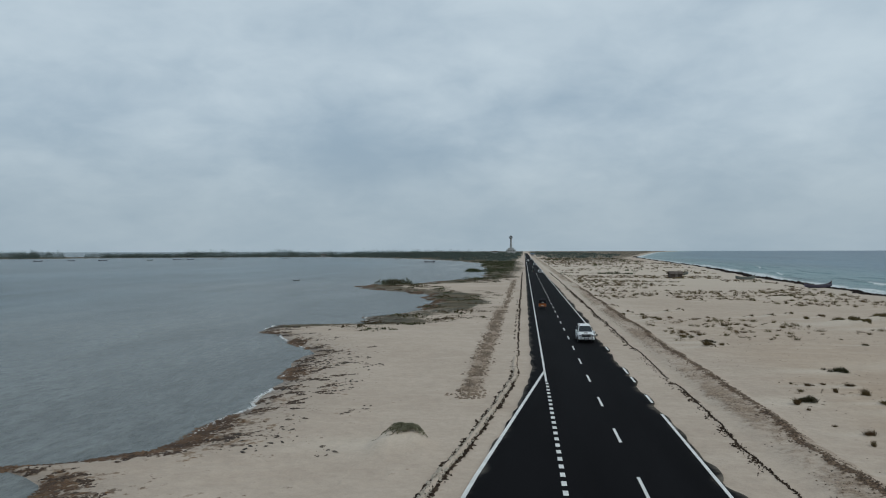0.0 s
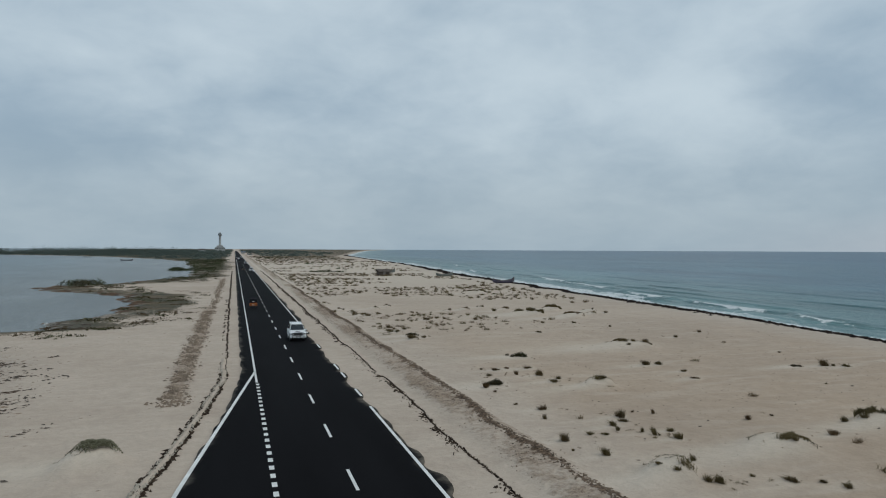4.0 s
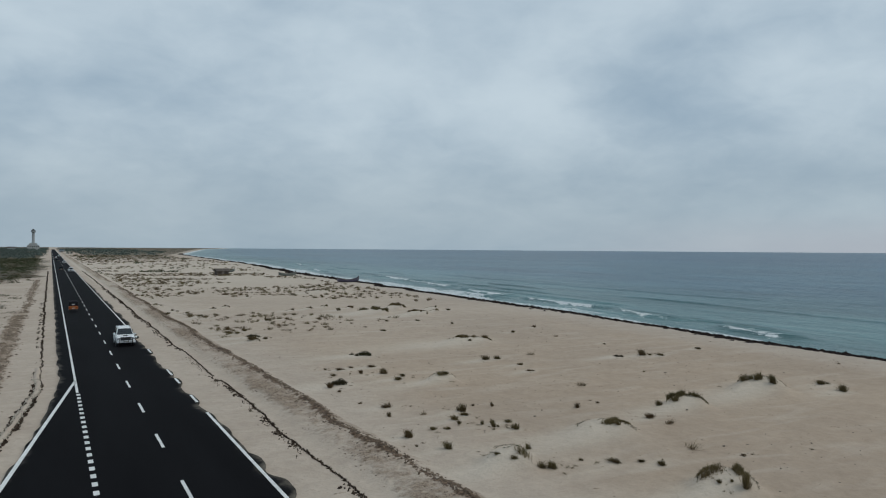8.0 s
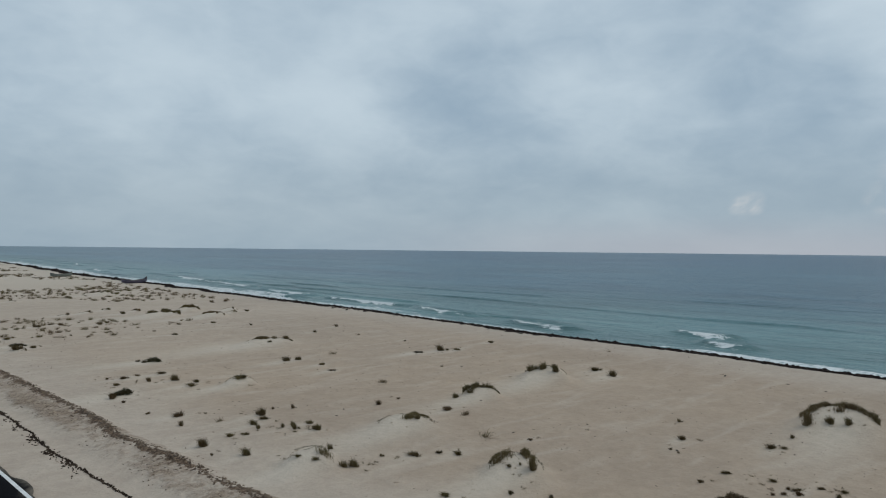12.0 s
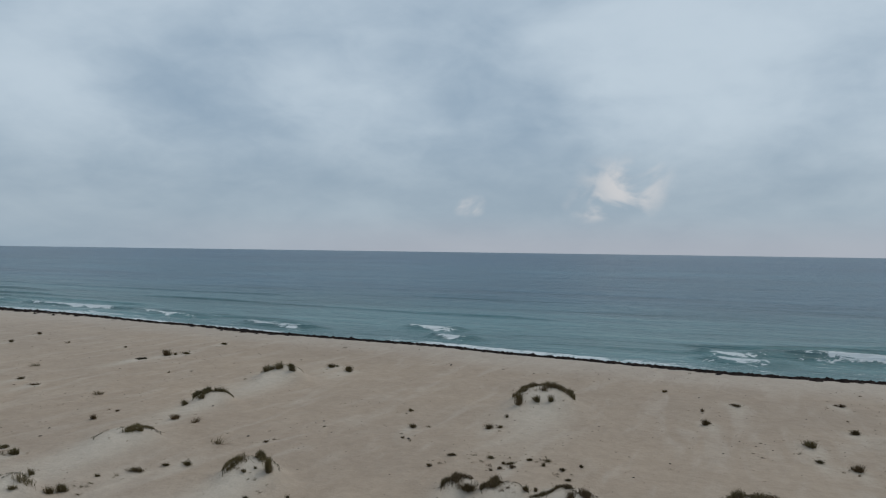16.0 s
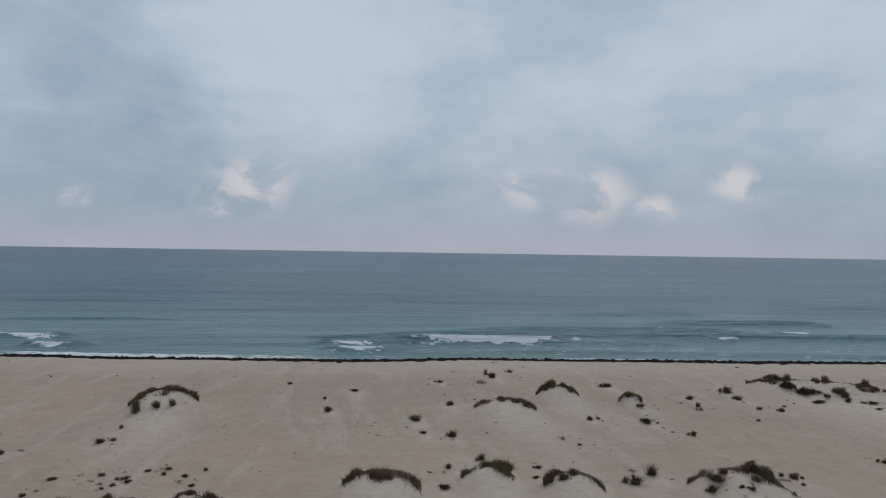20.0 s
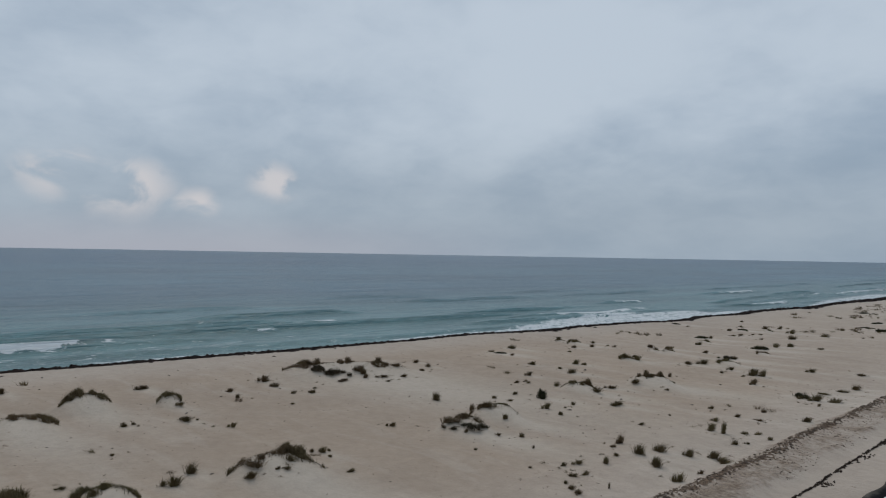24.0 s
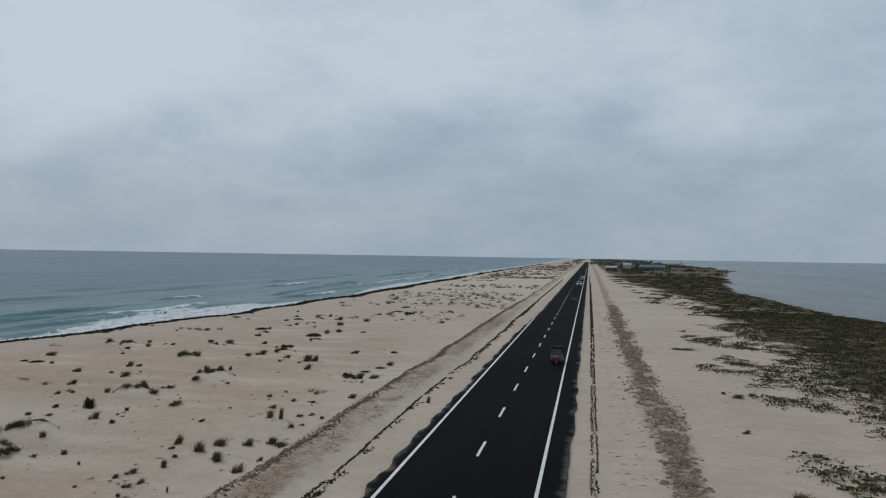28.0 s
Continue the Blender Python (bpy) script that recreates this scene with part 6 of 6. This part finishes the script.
def rickshaw(label, paint):
    """A three-wheeled taxi, 2.6 m long, that heads for +y."""
    cab = empty("auto_rickshaw", label, "rickshaw", "vehicles on the road")
    rings = []
    for y, hw, lo, hi in ((-1.28, 0.60, 0.42, 0.92), (-1.20, 0.65, 0.34, 1.0), (-0.55, 0.66, 0.30, 0.98), (-0.50, 0.66, 0.30, 0.62), (0.30, 0.62, 0.30, 0.58), (0.36, 0.60, 0.30, 0.92), (0.80, 0.50, 0.34, 0.96), (1.10, 0.34, 0.42, 0.90), (1.20, 0.22, 0.50, 0.80)):
        r = min(0.10, hw * 0.3)
        rings.append([(-hw + r, y, lo), (-hw, y, lo + r), (-hw, y, hi - r), (-hw + r, y, hi), (hw - r, y, hi), (hw, y, hi - r), (hw, y, lo + r), (hw - r, y, lo)])
    part("body", loft(made(), rings), paint, cab)
    ring = lambda y, hw, lo, hi: [(-hw, y, lo), (-hw, y, hi - 0.16), (-hw + 0.14, y, hi), (hw - 0.14, y, hi), (hw, y, hi - 0.16), (hw, y, lo)]
    part("hood", loft(made(), [ring(-1.24, 0.60, 0.96, 1.52), ring(-1.10, 0.65, 0.96, 1.66), ring(-0.35, 0.66, 0.98, 1.74), ring(-0.32, 0.66, 1.40, 1.74), ring(0.45, 0.62, 1.46, 1.72), ring(0.62, 0.58, 1.50, 1.66)]), BLACK_CANVAS, cab, "black canvas hood")
    part("rear_window", box(made(), (-0.34, -1.262, 1.14), (0.34, -1.235, 1.40), 0.01), DARK_GLASS, cab)
    part("rear_sticker", box(made(), (-0.20, -1.272, 1.16), (0.20, -1.263, 1.24)), PLATE, cab)
    part("windscreen", panel(made(), [(-0.52, 0.74, 0.96), (0.52, 0.74, 0.96), (0.50, 0.62, 1.50), (-0.50, 0.62, 1.50)], 0.01), DARK_GLASS, cab)
    for s in (-1, 1):
        part("windscreen_post", rod(made(), [(s * 0.56, 0.76, 0.92), (s * 0.55, 0.60, 1.62)], 0.03), BLACK_TRIM, cab)
        part("door_post", rod(made(), [(s * 0.63, -0.34, 0.6), (s * 0.63, -0.33, 1.45)], 0.025), BLACK_TRIM, cab)
        part("tail_light", box(made(), (s * 0.50 - 0.07, -1.30, 0.66), (s * 0.50 + 0.07, -1.24, 0.80), 0.012), RED_LENS, cab)
        part("mirror", box(made(), (s * 0.72 - 0.06, 0.70, 1.10), (s * 0.72 + 0.06, 0.74, 1.22), 0.012), BLACK_TRIM, cab)
        wheel(cab, s * 0.55, -0.80, 0.23, 0.12, STEEL)
        part("mudflap", box(made(), (s * 0.52 - 0.10, -1.22, 0.16), (s * 0.52 + 0.10, -1.20, 0.42)), BLACK_TRIM, cab)
    wheel(cab, 0, 1.02, 0.23, 0.11, STEEL)
    part("mudguard", loft(made(), [[(-0.10, 1.02 + 0.30 * math.cos(a), 0.23 + 0.30 * math.sin(a)), (0.10, 1.02 + 0.30 * math.cos(a), 0.23 + 0.30 * math.sin(a)), (0.10, 1.02 + 0.27 * math.cos(a), 0.23 + 0.27 * math.sin(a)), (-0.10, 1.02 + 0.27 * math.cos(a), 0.23 + 0.27 * math.sin(a))] for a in (0.4 + k * 0.33 for k in range(8))]), BLACK_TRIM, cab)
    part("headlight", loft(made(), [[(r * math.cos(a), y, 0.84 + r * math.sin(a)) for a in (math.tau * i / 12 for i in range(12))] for y, r in ((1.08, 0.07), (1.16, 0.10), (1.22, 0.09))]), LAMP_GLASS, cab)
    part("bumper", box(made(), (-0.60, -1.38, 0.36), (0.60, -1.30, 0.46), 0.02), BLACK_TRIM, cab)
    part("plate", box(made(), (-0.18, -1.305, 0.56), (0.18, -1.29, 0.66)), PLATE, cab)
    part("rear_seat", box(made(), (-0.58, -0.90, 0.60), (0.58, -0.45, 0.74), 0.05), BLACK_CANVAS, cab)
    part("driver_seat", box(made(), (-0.40, -0.15, 0.58), (0.40, 0.20, 0.80), 0.05), BLACK_CANVAS, cab)
    return cab


def build_traffic():
    z = ROAD_TOP + 0.001
    car = off_roader("white off-roader with a black bull bar on asphalt")
    car.matrix_world = pose(6.95, 82.5, z)
    cab = rickshaw("orange three-wheeled taxi with a black canvas hood", ORANGE_PAINT)
    cab.matrix_world = pose(3.2, 127.0, z)
    red = rickshaw("rust-red three-wheeled taxi with a black hood", RED_PAINT)
    red.matrix_world = pose(3.0, -70.0, z)
    dark = rickshaw("dark green three-wheeled taxi far along the road", DARK_PAINT)
    dark.matrix_world = pose(3.8, 331, z)
    copy_thing(dark, pose(3.5, 520, z))
    copy_thing(dark, pose(3.1, -164.5, z))
    for m in (pose(7.1, 318, z), pose(3.4, -258, z, 0, 0, 180), pose(3.0, -326, z, 0, 0, 180), pose(6.9, 470, z), pose(3.5, 640, z, 0, 0, 180), pose(7.0, 760, z)):
        copy_thing(car, m)


build_traffic()

# ---- boats ----
HULL_BLUE = worn("plum_blue_hull", (0.030, 0.028, 0.050), (0.085, 0.075, 0.115), 0.6, 0.0, 1.2, 20.0, 0.2)
HULL_GREY = worn("weathered_hull", (0.10, 0.115, 0.105), (0.20, 0.22, 0.20), 0.75, 0.0, 1.2, 20.0, 0.2)
DECK_WOOD = worn("boat_planks", (0.10, 0.085, 0.075), (0.22, 0.19, 0.165), 0.8, 0.0, 2.0, 20.0, 0.3)


def fishing_boat(hull_paint, label, length=9.4, beam=2.1):
    """An open wooden boat with raised ends, lying along x."""
    boat = empty("fishing_boat", label, "boat", "boats on the beach")
    outer, inner = [], []
    for k in range(15):
        u = k / 14 * 2 - 1
        full = max(0.04, (1 - abs(u) ** 2.6)) ** 0.75
        hw, lift = beam / 2 * full, 0.55 * abs(u) ** 2.4 + (0.35 if u > 0.9 else 0.0)
        keel, top = 0.02 + 0.5 * abs(u) ** 3.5, 0.92 + lift
        x = u * length / 2
        outer.append([(x, -hw, top), (x, -hw * 0.93, (top + keel) / 2), (x, -hw * 0.45, keel + 0.06), (x, 0, keel), (x, hw * 0.45, keel + 0.06), (x, hw * 0.93, (top + keel) / 2), (x, hw, top),
                      (x, hw - 0.06 * full, top), (x, hw * 0.84, (top + keel) / 2), (x, 0, keel + 0.14), (x, -hw * 0.84, (top + keel) / 2), (x, -hw + 0.06 * full, top)])
    part("hull", loft(made(), outer), hull_paint, boat)
    for s in (-1, 1):
        line = [(r[0][0], s * (abs(r[0][1]) + 0.02), r[0][2] + 0.01) for r in outer]
        part("gunwale", rod(made(), line, 0.045, 6), DECK_WOOD, boat)
    for u in (-0.62, -0.3, 0.05, 0.4, 0.66):
        hw = beam / 2 * (1 - abs(u) ** 2.6) ** 0.75 * 0.96
        z = 0.80 + 0.55 * abs(u) ** 2.4
        part("thwart", box(made(), (u * length / 2 - 0.14, -hw, z - 0.03), (u * length / 2 + 0.14, hw, z + 0.02), 0.008), DECK_WOOD, boat)
    part("stem_post", box(made(), (length / 2 - 0.10, -0.06, 0.55), (length / 2 + 0.06, 0.06, 2.05), 0.02), DECK_WOOD, boat)
    return boat


def ground_at(x, y):
    return float(height(np.array([float(x)]), np.array([float(y)]))[0])


def build_boats():
    first = fishing_boat(HULL_BLUE, "dark plum wooden fishing boat drawn up on sand")
    first.matrix_world = pose(80.3, 202.5, ground_at(79, 202.5) - 0.12, 0, 0, 24)
    grey = fishing_boat(HULL_GREY, "grey-green wooden boat drawn up on sand", 7.2, 2.0)
    grey.matrix_world = pose(76.6, 254, ground_at(76.6, 254) - 0.1, 0, 0, 12)
    tagged(copy_thing(grey, pose(64.0, 300, ground_at(64, 300) - 0.1, 0, 0, -10)), "old grey boat on the dunes beside a hut")
    for x, y, turn in ((-81.5, 243, 5), (-494, 660, 10), (-478, 690, 170), (-452, 705, 20), (-414, 733, 0), (-404, 775, 12), (-388, 776, 175), (-372, 822, 8), (-300, 850, 2), (-84, 617, 15), (-150, 820, 5)):
        b = copy_thing(first if turn > 9 else grey, pose(x, y, WATER - (0.08 if y < 300 else 0.30), 0, 0, turn) @ Matrix.Scale(0.32 if y < 300 else 1.0, 4))
        tagged(b, "wooden fishing boat moored on the lagoon", group="boats on the lagoon")


build_boats()

# ---- buildings ----
THATCH = worn("dark_thatch", (0.045, 0.036, 0.030), (0.115, 0.092, 0.075), 0.95, 0.0, 1.5, 18.0, 0.6, 0.04)
LIME_WASH = worn("lime_wash", (0.30, 0.305, 0.30), (0.44, 0.445, 0.43), 0.85, 0.0, 0.5, 8.0, 0.15)
CONCRETE = worn("tower_concrete", (0.30, 0.315, 0.32), (0.42, 0.435, 0.44), 0.85, 0.0, 0.12, 3.0, 0.1)
TOWER_BAND = worn("tower_dark_band", (0.17, 0.18, 0.19), (0.25, 0.26, 0.27), 0.8, 0.0, 0.12, 3.0, 0.1)
# sheet blue, greyed so that the colour carries some distance haze
BLUE_SHEET = worn("blue_roof_sheet", (0.07, 0.11, 0.15), (0.12, 0.17, 0.22), 0.6, 0.2, 0.6, 9.0, 0.1)


def house(name, x, y, turn, size, wall_mat, roof_mat, label, windows=2):
    """A one-storey building: four walls, a pitched roof with eaves, a door, windows."""
    w, d, h = size
    ob = empty(name, label, "building")
    ob.matrix_world = pose(x, y, ground_at(x, y) - 0.1, 0, 0, turn)
    t = 0.2
    part("wall", box(made(), (-w / 2, -d / 2, 0), (w / 2, -d / 2 + t, h)), wall_mat, ob)
    part("wall", box(made(), (-w / 2, d / 2 - t, 0), (w / 2, d / 2, h)), wall_mat, ob)
    part("wall", box(made(), (-w / 2, -d / 2 + t, 0), (-w / 2 + t, d / 2 - t, h)), wall_mat, ob)
    part("wall", box(made(), (w / 2 - t, -d / 2 + t, 0), (w / 2, d / 2 - t, h)), wall_mat, ob)
    o, rise = 0.45, d * 0.28
    ring = lambda px: [(px, -d / 2 - o, h - 0.02), (px, 0, h + rise), (px, d / 2 + o, h - 0.02), (px, d / 2 + o, h + 0.12), (px, 0, h + rise + 0.16), (px, -d / 2 - o, h + 0.12)]
    part("roof", loft(made(), [ring(-w / 2 - o), ring(w / 2 + o)]), roof_mat, ob)
    part("door", box(made(), (-0.5, -d / 2 - 0.03, 0.1), (0.5, -d / 2 + 0.02, 2.1), 0.01), DECK_WOOD, ob)
    for k in range(windows):
        px = -w / 2 + w * (k + 0.5) / windows
        if abs(px) < 1.0:
            px += 1.6
        frame_ = part("window", box(made(), (px - 0.55, -d / 2 - 0.03, 1.0), (px + 0.55, -d / 2 + 0.02, 2.0), 0.01), DECK_WOOD, ob)
        part("pane", box(made(), (px - 0.45, -d / 2 - 0.04, 1.1), (px + 0.45, -d / 2 - 0.031, 1.9)), DARK_GLASS, frame_)
    return ob


def lighthouse(x, y):
    """An eight-sided concrete tower, 49 m high, with a gallery and a lantern, on a low station building."""
    ob = empty("lighthouse", "tall pale eight-sided concrete lighthouse among trees", "lighthouse")
    ob.matrix_world = pose(x, y, 0)

    def ring(r, z, n=8):
        return [(r * math.cos(math.tau * (k + 0.5) / n), r * math.sin(math.tau * (k + 0.5) / n), z) for k in range(n)]
    part("shaft", loft(made(), [ring(4.0, 7.0), ring(3.5, 16), ring(3.15, 28), ring(2.95, 40.5)]), CONCRETE, ob)
    part("gallery", loft(made(), [ring(2.95, 40.5), ring(5.4, 42.4), ring(5.8, 42.6), ring(5.8, 43.4), ring(5.5, 43.4), ring(5.5, 42.9), ring(2.6, 42.9)]), CONCRETE, ob)
    part("watch_room", loft(made(), [ring(4.6, 42.9), ring(4.7, 46.4), ring(5.2, 46.7), ring(5.2, 47.0)]), TOWER_BAND, ob)
    lantern = part("lantern", loft(made(), [ring(2.2, 47.0), ring(2.2, 48.8)]), DARK_GLASS, ob)
    part("dome", loft(made(), [ring(2.4, 48.8), ring(2.1, 49.4), ring(1.2, 49.8), ring(0.15, 50.1), ring(0.08, 51.0)]), CONCRETE, lantern)
    base = part("station", box(made(), (-12.5, -9, 0), (12.5, 9, 11.0), 0.1), LIME_WASH, ob)
    part("upper_storey", box(made(), (-8, -7, 11.5), (8, 7, 16.0), 0.1), LIME_WASH, base)
    part("parapet", box(made(), (-12.8, -9.3, 11.0), (12.8, 9.3, 11.5), 0.05), CONCRETE, base)
    for k in range(6):
        part("station_window", box(made(), (-11.2 + 4.3 * k, -9.06, 7.0), (-9.6 + 4.3 * k, -8.9, 9.4), 0.02), DARK_GLASS, base)
    return ob


lighthouse(-36.0, 1900.0)
house("beach_hut", 56.6, 272, 6, (4.4, 3.2, 1.6), THATCH, THATCH, "small dark thatched hut on the dunes", 0)
house("roadside_hut", -17.5, -572, 170, (8.0, 5.0, 2.6), THATCH, LIME_WASH, "dark hut with a pale roof beside the road")
house("white_house", -33.0, -640, 175, (6.5, 6.0, 4.6), LIME_WASH, LIME_WASH, "white-washed house among low bushes")
house("blue_shed", -56.0, -660, 178, (22.0, 7.0, 2.6), BLUE_SHEET, BLUE_SHEET, "long shed with blue sheet roof and walls", 5)
house("lagoon_house", -330.0, 1128, 8, (9.0, 6.0, 3.0), LIME_WASH, THATCH, "white-washed house in the trees of the far shore", 2)
house("village_house", -74.0, 1760, 0, (15.0, 8.0, 5.5), LIME_WASH, THATCH, "pale house in trees near the lighthouse", 3)
house("tea_stall", 14.5, 1250, 0, (7.0, 4.0, 2.8), LIME_WASH, BLUE_SHEET, "small roadside stall at the far end of the road", 2)
